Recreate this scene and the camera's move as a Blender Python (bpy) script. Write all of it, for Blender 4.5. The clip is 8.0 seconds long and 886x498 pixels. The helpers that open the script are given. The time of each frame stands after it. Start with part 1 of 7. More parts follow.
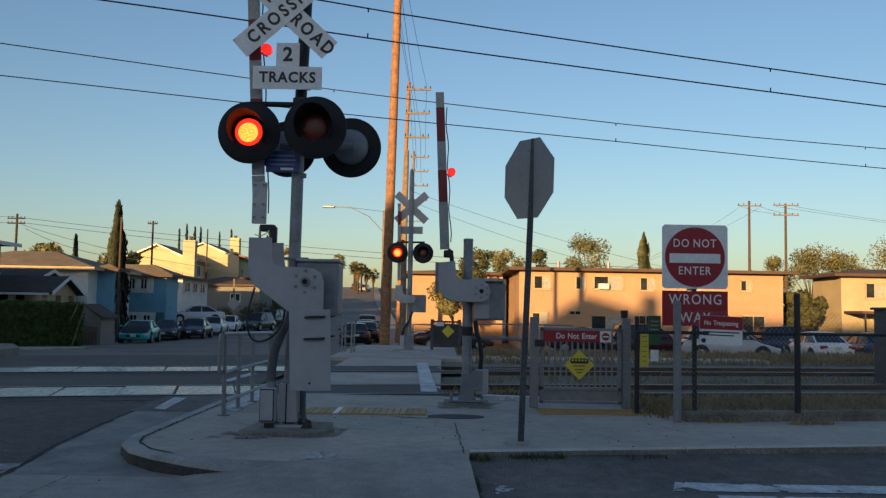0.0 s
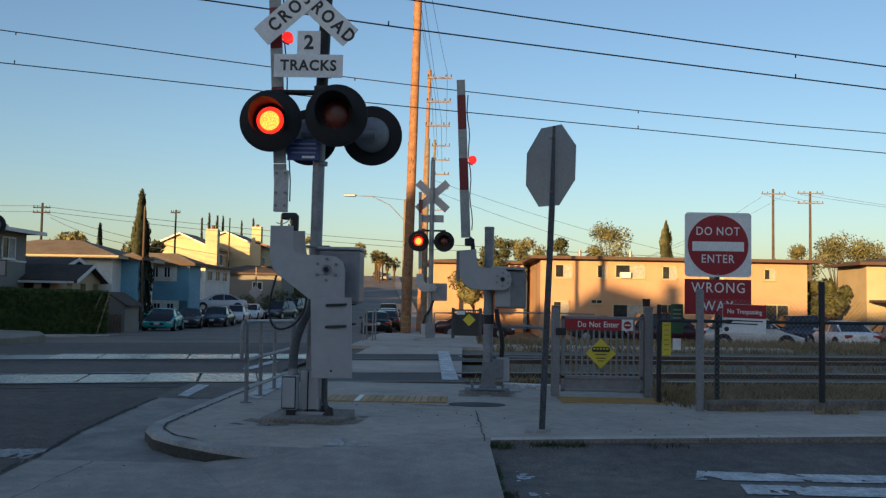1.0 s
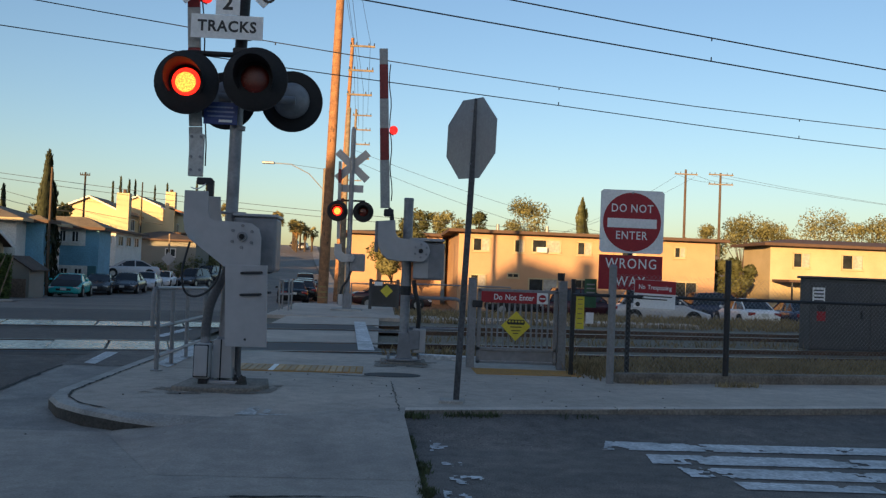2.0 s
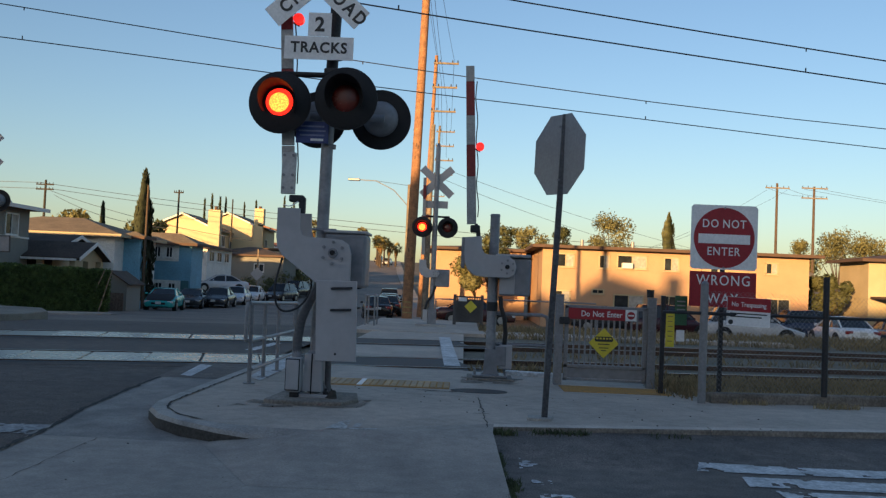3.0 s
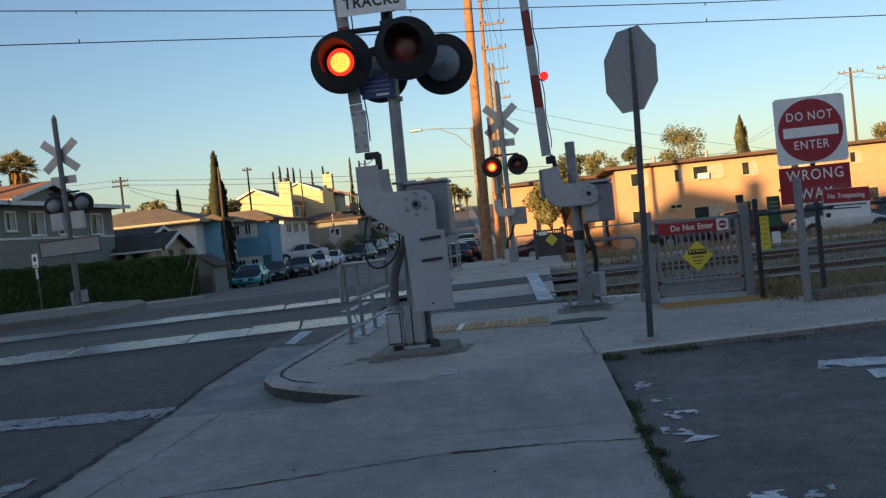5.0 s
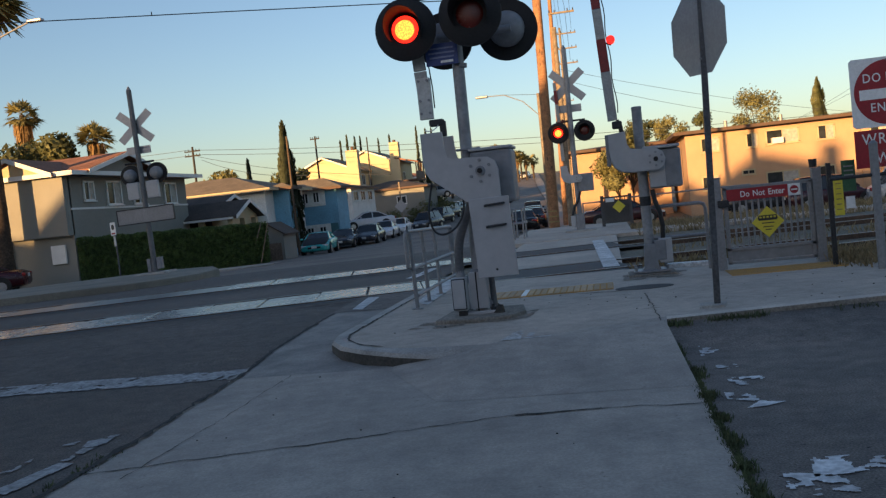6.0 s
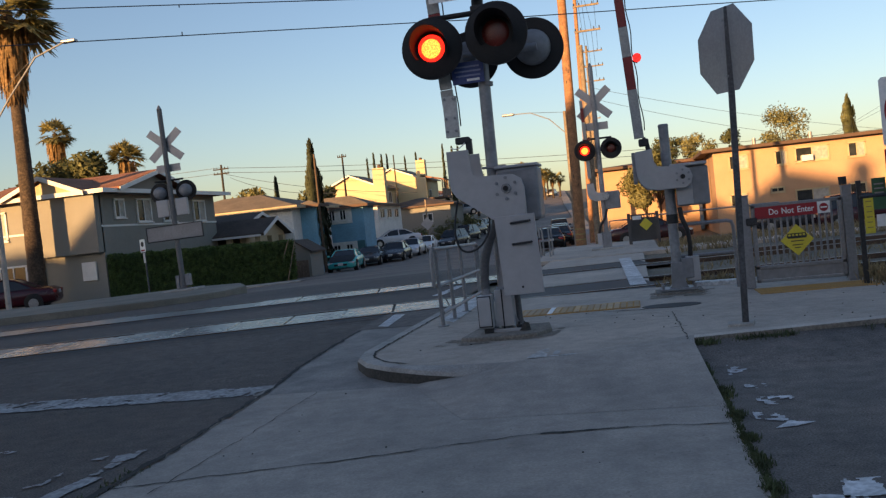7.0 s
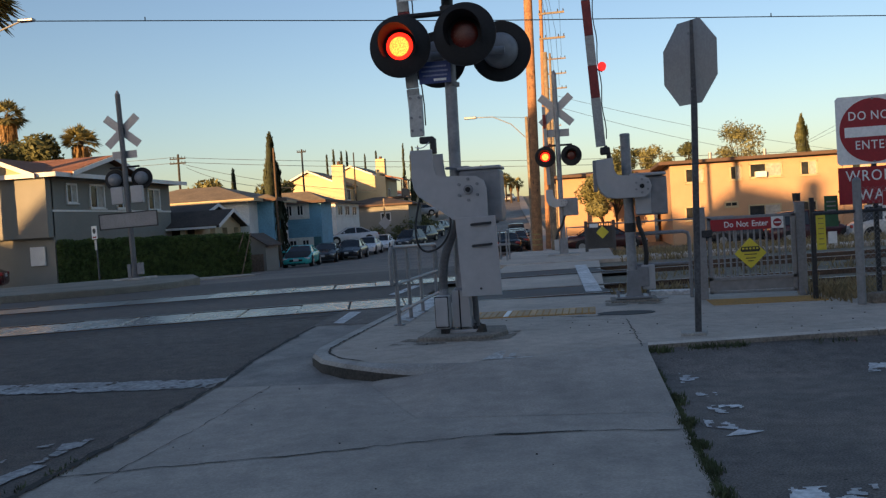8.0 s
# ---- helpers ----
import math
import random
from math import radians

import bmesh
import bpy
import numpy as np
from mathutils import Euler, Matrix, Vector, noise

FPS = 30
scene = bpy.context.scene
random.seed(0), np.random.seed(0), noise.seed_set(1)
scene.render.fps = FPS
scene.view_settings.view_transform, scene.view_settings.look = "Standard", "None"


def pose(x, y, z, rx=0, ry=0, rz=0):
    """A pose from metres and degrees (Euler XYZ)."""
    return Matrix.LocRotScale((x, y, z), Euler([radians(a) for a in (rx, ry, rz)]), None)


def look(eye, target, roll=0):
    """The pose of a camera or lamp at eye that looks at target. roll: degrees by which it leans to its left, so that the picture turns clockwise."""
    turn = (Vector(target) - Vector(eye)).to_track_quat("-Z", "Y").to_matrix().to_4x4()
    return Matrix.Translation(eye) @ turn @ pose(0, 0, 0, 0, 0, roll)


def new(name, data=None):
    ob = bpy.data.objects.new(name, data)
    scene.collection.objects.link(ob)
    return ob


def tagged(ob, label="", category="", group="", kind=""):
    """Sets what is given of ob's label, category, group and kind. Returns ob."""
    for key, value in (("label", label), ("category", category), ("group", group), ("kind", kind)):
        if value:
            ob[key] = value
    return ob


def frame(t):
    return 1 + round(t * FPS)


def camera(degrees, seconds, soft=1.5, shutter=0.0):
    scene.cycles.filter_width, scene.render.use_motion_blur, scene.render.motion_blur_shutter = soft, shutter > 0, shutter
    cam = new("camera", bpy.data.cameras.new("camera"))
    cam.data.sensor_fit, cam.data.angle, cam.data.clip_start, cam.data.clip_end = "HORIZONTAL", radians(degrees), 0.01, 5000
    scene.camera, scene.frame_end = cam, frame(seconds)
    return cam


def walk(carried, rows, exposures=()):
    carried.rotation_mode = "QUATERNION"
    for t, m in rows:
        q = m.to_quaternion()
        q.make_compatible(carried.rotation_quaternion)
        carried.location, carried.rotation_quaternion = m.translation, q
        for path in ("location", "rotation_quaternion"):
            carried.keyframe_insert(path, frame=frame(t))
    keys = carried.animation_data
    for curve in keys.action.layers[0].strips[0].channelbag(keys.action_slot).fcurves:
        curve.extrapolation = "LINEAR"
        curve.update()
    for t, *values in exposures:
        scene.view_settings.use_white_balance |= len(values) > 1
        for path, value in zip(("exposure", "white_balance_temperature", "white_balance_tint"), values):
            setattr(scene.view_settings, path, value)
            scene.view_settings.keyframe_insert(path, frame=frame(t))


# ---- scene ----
cam = camera(53.0, 8.0, soft=1.3)
PATH = [
    (0.0, 0.000, 0.000, 1.360, 94.00, -1.00, -0.00),
    (0.5, -0.001, 0.010, 1.358, 94.13, -0.59, 3.02),
    (1.0, -0.001, 0.011, 1.353, 93.25, -1.07, 1.35),
    (1.5, -0.003, 0.037, 1.348, 92.20, -1.75, -2.10),
    (1.7, 0.002, 0.033, 1.345, 91.84, -2.21, -3.97),
    (2.8, -0.022, 0.024, 1.343, 91.41, -2.75, -2.46),
    (3.0, -0.049, 0.015, 1.348, 92.37, -2.44, 1.39),
    (3.5, -0.087, 0.019, 1.349, 92.40, -1.96, 6.67),
    (4.0, -0.061, 0.082, 1.367, 88.77, 1.69, 6.11),
    (4.2, -0.044, 0.072, 1.366, 88.28, 3.91, 5.91),
    (5.3, -0.206, 0.002, 1.324, 89.02, 6.30, 6.64),
    (5.5, -0.198, -0.021, 1.327, 88.47, 6.29, 7.97),
    (6.0, -0.149, -0.031, 1.318, 87.22, 6.07, 10.47),
    (6.5, -0.131, -0.041, 1.313, 87.61, 5.91, 12.64),
    (7.0, -0.143, -0.044, 1.317, 88.53, 6.00, 12.17),
    (7.5, -0.168, -0.029, 1.315, 88.66, 5.21, 11.08),
    (8.0, -0.181, -0.045, 1.304, 88.36, 3.54, 9.40),
]
walk(cam, [(t, pose(*p)) for t, *p in PATH], exposures=[(0.0, 0.29, 6050, 14), (0.5, 0.45, 6050, 14), (1.0, 0.46, 6050, 14), (1.5, 0.56, 6100, 15), (3.0, 0.52, 6150, 16), (3.5, 0.54, 6100, 16), (4.0, 0.6, 6150, 17), (5.6, 0.62, 6150, 16), (6.5, 0.66, 6550, 24), (8.0, 0.62, 6400, 21)])

# ---- world and sun ----
SUN_EL, SUN_DIR = 6.5, Vector((-0.42, -0.9075))          # the sun stands low behind, to the left
world = bpy.data.worlds.new("sky")
scene.world = world
world.use_nodes = True
wn = world.node_tree.nodes
sky = wn.new("ShaderNodeTexSky")
sky.sky_type, sky.sun_disc = "NISHITA", False
sky.sun_elevation = radians(SUN_EL)
sky.sun_rotation = math.atan2(SUN_DIR.x, SUN_DIR.y)
sky.air_density, sky.dust_density, sky.ozone_density = 1.0, 0.9, 2.0
wn["Background"].inputs["Strength"].default_value = 0.15
world.node_tree.links.new(sky.outputs["Color"], wn["Background"].inputs["Color"])
sun = new("sun", bpy.data.lights.new("sun", "SUN"))
sun.data.energy, sun.data.angle, sun.data.color = 7.2, radians(0.6), (1.0, 0.60, 0.22)
sun.matrix_world = look((-60, -30, 20), (-60 - SUN_DIR.x, -30 - SUN_DIR.y, 20 - math.tan(radians(SUN_EL)) * SUN_DIR.length))


# ---- materials ----
def mat(name, color, rough=0.7, metal=0.0, var=0.18, fine=40.0, broad=1.5, bump=0.15, depth=0.01, second=None, rand=0.0, spec=0.5, mid=0.0, specks=0.0):
    """A surface with grain and broad staining; second: the colour of the stains; rand: how far single pieces differ."""
    m = bpy.data.materials.new(name)
    m.use_nodes = True
    nt = m.node_tree
    n, l = nt.nodes, nt.links
    b = n["Principled BSDF"]
    geo = n.new("ShaderNodeNewGeometry")
    t1, t2 = n.new("ShaderNodeTexNoise"), n.new("ShaderNodeTexNoise")
    t1.inputs["Scale"].default_value, t1.inputs["Detail"].default_value = fine, 4
    t2.inputs["Scale"].default_value, t2.inputs["Detail"].default_value = broad, 6
    t2.inputs["Roughness"].default_value = 0.65
    l.new(geo.outputs["Position"], t1.inputs["Vector"])
    l.new(geo.outputs["Position"], t2.inputs["Vector"])
    stain = n.new("ShaderNodeValToRGB")
    stain.color_ramp.elements[0].position, stain.color_ramp.elements[1].position = 0.36, 0.66
    dark = second or tuple(c * (1 - 1.6 * var) for c in color)
    stain.color_ramp.elements[0].color = (*dark, 1)
    stain.color_ramp.elements[1].color = (*color, 1)
    l.new(t2.outputs["Fac"], stain.inputs["Fac"])
    mul = n.new("ShaderNodeMix")
    mul.data_type, mul.blend_type = "RGBA", "MULTIPLY"
    mul.inputs["Factor"].default_value = 1.0
    ramp = n.new("ShaderNodeMapRange")
    ramp.inputs["From Min"].default_value, ramp.inputs["From Max"].default_value = 0.36, 0.64
    ramp.inputs["To Min"].default_value, ramp.inputs["To Max"].default_value = 1 - var, 1 + var
    l.new(t1.outputs["Fac"], ramp.inputs["Value"])
    l.new(stain.outputs["Color"], mul.inputs["A"])
    out = ramp.outputs["Result"]

    def times(socket, scale, lo, hi, dark, pale):
        t, r, k = n.new("ShaderNodeTexNoise"), n.new("ShaderNodeMapRange"), n.new("ShaderNodeMath")
        t.inputs["Scale"].default_value, t.inputs["Detail"].default_value, k.operation = scale, 3, "MULTIPLY"
        for key, value in (("From Min", lo), ("From Max", hi), ("To Min", dark), ("To Max", pale)):
            r.inputs[key].default_value = value
        l.new(geo.outputs["Position"], t.inputs["Vector"])
        l.new(t.outputs["Fac"], r.inputs["Value"])
        l.new(socket, k.inputs[0])
        l.new(r.outputs["Result"], k.inputs[1])
        return k.outputs["Value"]

    if mid:
        out = times(out, 7.0, 0.32, 0.68, 1 - mid, 1 + mid)
        out = times(out, 0.22, 0.35, 0.65, 1 - mid * 0.8, 1 + mid * 0.8)
    if specks:
        out = times(out, 22.0, 0.27, 0.31, 1 - specks, 1.0)
        out = times(out, 150.0, 0.66, 0.72, 1.0, 1 + specks * 1.6)
    if rand:
        info = n.new("ShaderNodeObjectInfo")
        r2 = n.new("ShaderNodeMapRange")
        r2.inputs["To Min"].default_value, r2.inputs["To Max"].default_value = 1 - rand, 1 + rand
        l.new(info.outputs["Random"], r2.inputs["Value"])
        both = n.new("ShaderNodeMath")
        both.operation = "MULTIPLY"
        l.new(out, both.inputs[0])
        l.new(r2.outputs["Result"], both.inputs[1])
        out = both.outputs["Value"]
    l.new(out, mul.inputs["B"])
    l.new(mul.outputs["Result"], b.inputs["Base Color"])
    b.inputs["Metallic"].default_value = metal
    b.inputs["Specular IOR Level"].default_value = spec
    rr = n.new("ShaderNodeMapRange")
    rr.inputs["To Min"].default_value, rr.inputs["To Max"].default_value = max(0.03, rough - 0.12), min(1, rough + 0.12)
    l.new(t2.outputs["Fac"], rr.inputs["Value"])
    l.new(rr.outputs["Result"], b.inputs["Roughness"])
    if bump:
        bp = n.new("ShaderNodeBump")
        bp.inputs["Strength"].default_value, bp.inputs["Distance"].default_value = bump, depth
        l.new(t1.outputs["Fac"], bp.inputs["Height"])
        l.new(bp.outputs["Normal"], b.inputs["Normal"])
    return m


def glow(name, color, strength):
    m = mat(name, color, 0.3, bump=0)
    b = m.node_tree.nodes["Principled BSDF"]
    b.inputs["Emission Color"].default_value = (*color, 1)
    n, l = m.node_tree.nodes, m.node_tree.links
    prisms, level = n.new("ShaderNodeTexNoise"), n.new("ShaderNodeMapRange")
    prisms.inputs["Scale"].default_value = 95
    level.inputs["From Min"].default_value, level.inputs["From Max"].default_value = 0.35, 0.65
    level.inputs["To Min"].default_value, level.inputs["To Max"].default_value = strength * 0.45, strength * 1.5
    l.new(n["Noise Texture"].inputs["Vector"].links[0].from_socket, prisms.inputs["Vector"])
    l.new(prisms.outputs["Fac"], level.inputs["Value"])
    l.new(level.outputs["Result"], b.inputs["Emission Strength"])
    return m


M = dict(
    asphalt=mat("asphalt", (0.135, 0.108, 0.09), 0.8, var=0.45, fine=65, broad=0.5, bump=0.6, second=(0.085, 0.07, 0.06), mid=0.2, specks=0.35),
    asphaltpale=mat("pale_asphalt", (0.21, 0.175, 0.147), 0.8, var=0.3, fine=40, broad=0.4, bump=0.5, second=(0.135, 0.113, 0.096), mid=0.2),
    asphaltold=mat("old_asphalt", (0.195, 0.162, 0.138), 0.85, var=0.4, fine=85, broad=0.8, bump=0.3, second=(0.108, 0.094, 0.084), mid=0.2, specks=0.9),
    concrete=mat("concrete", (0.43, 0.375, 0.322), 0.85, var=0.1, fine=60, broad=0.9, bump=0.09, second=(0.298, 0.262, 0.228), mid=0.1, specks=0.3),
    concretepale=mat("pale_concrete", (0.54, 0.46, 0.385), 0.85, var=0.09, fine=60, broad=1.1, bump=0.09, second=(0.40, 0.34, 0.285), mid=0.1, specks=0.3),
    gutter=mat("gutter_concrete", (0.35, 0.315, 0.28), 0.8, var=0.14, fine=50, broad=2.2, bump=0.2, second=(0.20, 0.183, 0.165)),
    kerb=mat("kerb_concrete", (0.50, 0.465, 0.42), 0.85, var=0.14, fine=60, broad=2.0, bump=0.25, second=(0.29, 0.27, 0.245)),
    panel=mat("crossing_panel", (0.23, 0.225, 0.215), 0.27, var=0.2, fine=50, broad=1.6, bump=0.12, second=(0.11, 0.107, 0.103), rand=0.22),
    paneldark=mat("crossing_panel_dark", (0.11, 0.107, 0.104), 0.34, var=0.25, fine=50, broad=1.4, second=(0.065, 0.063, 0.062), rand=0.25),
    # dark tone that puts shade into the colour of the upright kerb face
    kerbface=mat("kerb_shade", (0.085, 0.075, 0.062), 0.9, var=0.25, fine=40, broad=3, bump=0.4, second=(0.04, 0.036, 0.03)),
    kerbside=mat("darker_kerb_concrete", (0.30, 0.265, 0.225), 0.9, var=0.2, fine=40, broad=2.5, bump=0.3, second=(0.17, 0.15, 0.125)),
    rubber=mat("crossing_rubber", (0.045, 0.044, 0.045), 0.7, var=0.2),
    rail=mat("rail_steel", (0.22, 0.205, 0.195), 0.4, 1.0, var=0.15),
    rust=mat("rail_rust", (0.12, 0.07, 0.045), 0.8, var=0.3),
    ballast=mat("ballast", (0.115, 0.085, 0.06), 0.95, var=0.45, fine=25, broad=1.2, bump=0.9, depth=0.04),
    dirt=mat("dirt", (0.19, 0.155, 0.11), 0.95, var=0.35, fine=20, broad=0.35, bump=0.6, second=(0.12, 0.105, 0.07)),
    drygrass=mat("dry_grass", (0.33, 0.25, 0.13), 0.9, var=0.3, fine=8, broad=1.0, bump=0),
    straw=mat("straw", (0.40, 0.315, 0.175), 0.9, var=0.3, fine=8, broad=0.7, bump=0, second=(0.25, 0.19, 0.10)),
    kerbtop=mat("pale_kerb_top", (0.66, 0.585, 0.50), 0.85, var=0.12, fine=60, broad=2.0, bump=0.15, second=(0.46, 0.41, 0.355)),
    footing=mat("soiled_concrete", (0.27, 0.235, 0.195), 0.9, var=0.25, fine=40, broad=2.2, bump=0.3, second=(0.13, 0.108, 0.085)),
    weeds=mat("weeds", (0.10, 0.125, 0.055), 0.9, var=0.3, fine=10, broad=2, bump=0),
    paintworn=mat("worn_road_paint", (0.42, 0.415, 0.41), 0.75, var=0.3, fine=26, broad=4, second=(0.23, 0.225, 0.22)),
    chalk=mat("utility_paint", (0.62, 0.62, 0.61), 0.8, var=0.3, fine=40, broad=8, second=(0.42, 0.40, 0.37)),
    paint=mat("road_paint", (0.74, 0.74, 0.74), 0.7, var=0.2, fine=30, broad=3.5, second=(0.40, 0.40, 0.40)),
    warn=mat("tactile_yellow", (0.56, 0.28, 0.05), 0.8, var=0.2, broad=4, second=(0.40, 0.22, 0.07)),
    galv=mat("galvanised", (0.27, 0.275, 0.29), 0.5, 0.35, var=0.1, fine=30, broad=3),
    alu=mat("mast_aluminium", (0.33, 0.335, 0.35), 0.5, 0.3, var=0.1, fine=20, broad=4, second=(0.22, 0.225, 0.24)),
    silver=mat("silver_paint", (0.43, 0.43, 0.44), 0.5, 0.1, var=0.035, fine=12, broad=2, second=(0.385, 0.385, 0.395), bump=0.04),
    silverdark=mat("box_paint", (0.24, 0.245, 0.26), 0.55, 0.1, var=0.08, fine=12, broad=3, bump=0.05),
    black=mat("black_paint", (0.012, 0.012, 0.014), 0.7, var=0.2, broad=6, bump=0.05),
    darkmetal=mat("dark_steel", (0.04, 0.041, 0.045), 0.55, 0.3, var=0.2),
    white=mat("sign_white", (0.86, 0.86, 0.85), 0.45, var=0.05, broad=5, bump=0),
    letter=mat("sign_black", (0.03, 0.03, 0.032), 0.5, bump=0),
    red=mat("sign_red", (0.36, 0.016, 0.026), 0.45, var=0.08, broad=5, bump=0),
    sleeve=mat("sleeve_white", (0.56, 0.56, 0.54), 0.5, var=0.1, broad=8, bump=0),
    stud=mat("tactile_rib", (0.62, 0.40, 0.19), 0.75, var=0.15, broad=4, second=(0.44, 0.31, 0.19), rand=0.18),
    signpost=mat("sign_post", (0.10, 0.105, 0.115), 0.55, 0.3, var=0.25, broad=3),
    armred=mat("gate_red", (0.24, 0.02, 0.02), 0.5, var=0.15, broad=8, bump=0),
    armwhite=mat("gate_white", (0.40, 0.40, 0.385), 0.5, var=0.12, broad=8, bump=0),
    yellow=mat("sign_yellow", (0.72, 0.60, 0.05), 0.5, var=0.06, bump=0),
    green=mat("sign_green", (0.04, 0.13, 0.06), 0.5, var=0.1, bump=0),
    blue=mat("sign_blue", (0.03, 0.06, 0.22), 0.5, var=0.1, bump=0),
    signback=mat("sign_back", (0.36, 0.365, 0.385), 0.45, 0.5, var=0.07, broad=6, bump=0.03),
    lensoff=mat("red_lens", (0.16, 0.02, 0.012), 0.25, var=0.3, fine=120, bump=0.3),
    lenson=glow("lit_red_lens", (1.0, 0.018, 0.006), 2.0),
    lenscore=glow("lit_lens_core", (1.0, 0.2, 0.02), 2.8),
    lensdim=glow("lit_gate_lamp", (0.9, 0.02, 0.012), 0.9),
    stain=mat("ground_stain", (0.30, 0.25, 0.20), 0.9, var=0.25, fine=45, broad=2.5, second=(0.22, 0.185, 0.15)),
    noticebar=mat("notice_line", (0.22, 0.27, 0.45), 0.5, bump=0),
    bandyellow=mat("faded_band", (0.34, 0.25, 0.10), 0.8, bump=0),
    cable=mat("cable_black", (0.025, 0.025, 0.027), 0.6, bump=0),
    wire=mat("wire_dark", (0.05, 0.055, 0.065), 0.6, bump=0),
    wood=mat("pole_wood", (0.38, 0.19, 0.09), 0.85, var=0.3, fine=35, broad=5, bump=0.5, second=(0.21, 0.105, 0.052)),
    woodgrey=mat("pole_wood_grey", (0.27, 0.21, 0.15), 0.85, var=0.3, fine=35, broad=5, bump=0.4),
)


# ---- building helpers ----
def ground_z(y, x=0.0):
    """Height of the street along the way: a low hump at the tracks, a dip behind it and a hill far off."""
    if x < -3 and y < 50:
        y = y - (track_y(x, 0) - 13.5) * min(1.0, (50 - y) / 20) * min(1.0, (-3 - x) / 2)
    ys = (-400, 7.5, 12, 24, 36, 58, 85, 120, 250, 420, 900)
    zs = (0.0, 0.0, 0.122, 0.122, -0.42, -0.95, -0.75, 0.9, 7.6, 9.0, 7.0)
    return float(np.interp(y, ys, zs))


def track_y(x, track):
    return 14.1 + 4.9 * track + (0.2 * x - 0.012 * min(x, 0.0) ** 2 if x > -10 else -3.2 + 0.44 * (x + 10))


def thing(name, at, label, category, group="", kind="", rz=0.0):
    ob = new(name)
    ob.empty_display_size = 0.2
    ob.matrix_basis = pose(*at, 0, 0, rz)
    return tagged(ob, label, category, group, kind)


def finish(bm, name, material, smooth=False):
    me = bpy.data.meshes.new(name)
    for m in (material if isinstance(material, (list, tuple)) else [material]):
        me.materials.append(m)
    bmesh.ops.recalc_face_normals(bm, faces=bm.faces)
    bm.to_mesh(me)
    bm.free()
    if smooth:
        me.shade_smooth()
        me.set_sharp_from_angle(angle=radians(35))
    return me


def part(name, bm, material, parent=None, label="", smooth=True):
    ob = new(name, finish(bm, name, material, smooth))
    if parent:
        ob.parent = parent
    return tagged(ob, label)


def struct(name, bm, material, label, category, kind="structure", smooth=False):
    return tagged(new(name, finish(bm, name, material, smooth)), label, category, "", kind)


def box(c, s, bm=None, m=None, bev=0.0):
    """A box about c with the sizes s; bev rounds its edges."""
    bm = bm or bmesh.new()
    vs = [bm.verts.new((c[0] + dx * s[0] / 2, c[1] + dy * s[1] / 2, c[2] + dz * s[2] / 2)) for dx in (-1, 1) for dy in (-1, 1) for dz in (-1, 1)]
    fs = [bm.faces.new([vs[i] for i in q]) for q in ((0, 1, 3, 2), (4, 6, 7, 5), (0, 4, 5, 1), (2, 3, 7, 6), (0, 2, 6, 4), (1, 5, 7, 3))]
    if bev:
        r = bmesh.ops.bevel(bm, geom=list({e for f in fs for e in f.edges}), offset=bev, segments=2, affect="EDGES", profile=0.5)
        vs = list({v for v in r["verts"]} | {v for v in vs if v.is_valid})
    if m is not None:
        bmesh.ops.transform(bm, matrix=m, verts=[v for v in vs if v.is_valid])
    return bm


def rod(p0, p1, r0, r1=None, n=12, bm=None, caps=True):
    """A round bar or cone frustum from p0 to p1."""
    bm = bm or bmesh.new()
    p0, p1 = Vector(p0), Vector(p1)
    r1 = r0 if r1 is None else r1
    q = (p1 - p0).to_track_quat("Z", "Y")
    a, b = [], []
    for k in range(n):
        d = Vector((math.cos(2 * math.pi * k / n), math.sin(2 * math.pi * k / n), 0))
        a.append(bm.verts.new(p0 + q @ (d * r0)))
        b.append(bm.verts.new(p1 + q @ (d * r1)))
    for k in range(n):
        bm.faces.new((a[k], a[(k + 1) % n], b[(k + 1) % n], b[k]))
    if caps:
        bm.faces.new(a[::-1])
        bm.faces.new(b)
    return bm


def pipe(points, r, n=8, bm=None):
    """A bent tube through points."""
    bm = bm or bmesh.new()
    pts = [Vector(p) for p in points]
    rings = []
    for i, p in enumerate(pts):
        d = (pts[min(i + 1, len(pts) - 1)] - pts[max(i - 1, 0)]).normalized()
        u = d.cross(Vector((0.13, 0.97, 0.2))).normalized()
        v = d.cross(u)
        rings.append([bm.verts.new(p + (u * math.cos(2 * math.pi * k / n) + v * math.sin(2 * math.pi * k / n)) * r) for k in range(n)])
    for a, b in zip(rings, rings[1:]):
        for k in range(n):
            bm.faces.new((a[k], a[(k + 1) % n], b[(k + 1) % n], b[k]))
    bm.faces.new(rings[0][::-1])
    bm.faces.new(rings[-1])
    return bm


def smooth(points, n=5):
    """More points along a soft curve through the given ones."""
    p = [Vector(points[0])] + [Vector(v) for v in points] + [Vector(points[-1])]
    out = []
    for a, b, c, d in zip(p, p[1:], p[2:], p[3:]):
        for k in range(n):
            t = k / n
            out.append(0.5 * (2 * b + (c - a) * t + (2 * a - 5 * b + 4 * c - d) * t * t + (3 * b - a - 3 * c + d) * t ** 3))
    return out + [p[-1]]


def arc(a, b, sag, n=12):
    """Points of a hanging line from a to b."""
    a, b = Vector(a), Vector(b)
    return [a.lerp(b, i / n) - Vector((0, 0, sag * 4 * (i / n) * (1 - i / n))) for i in range(n + 1)]


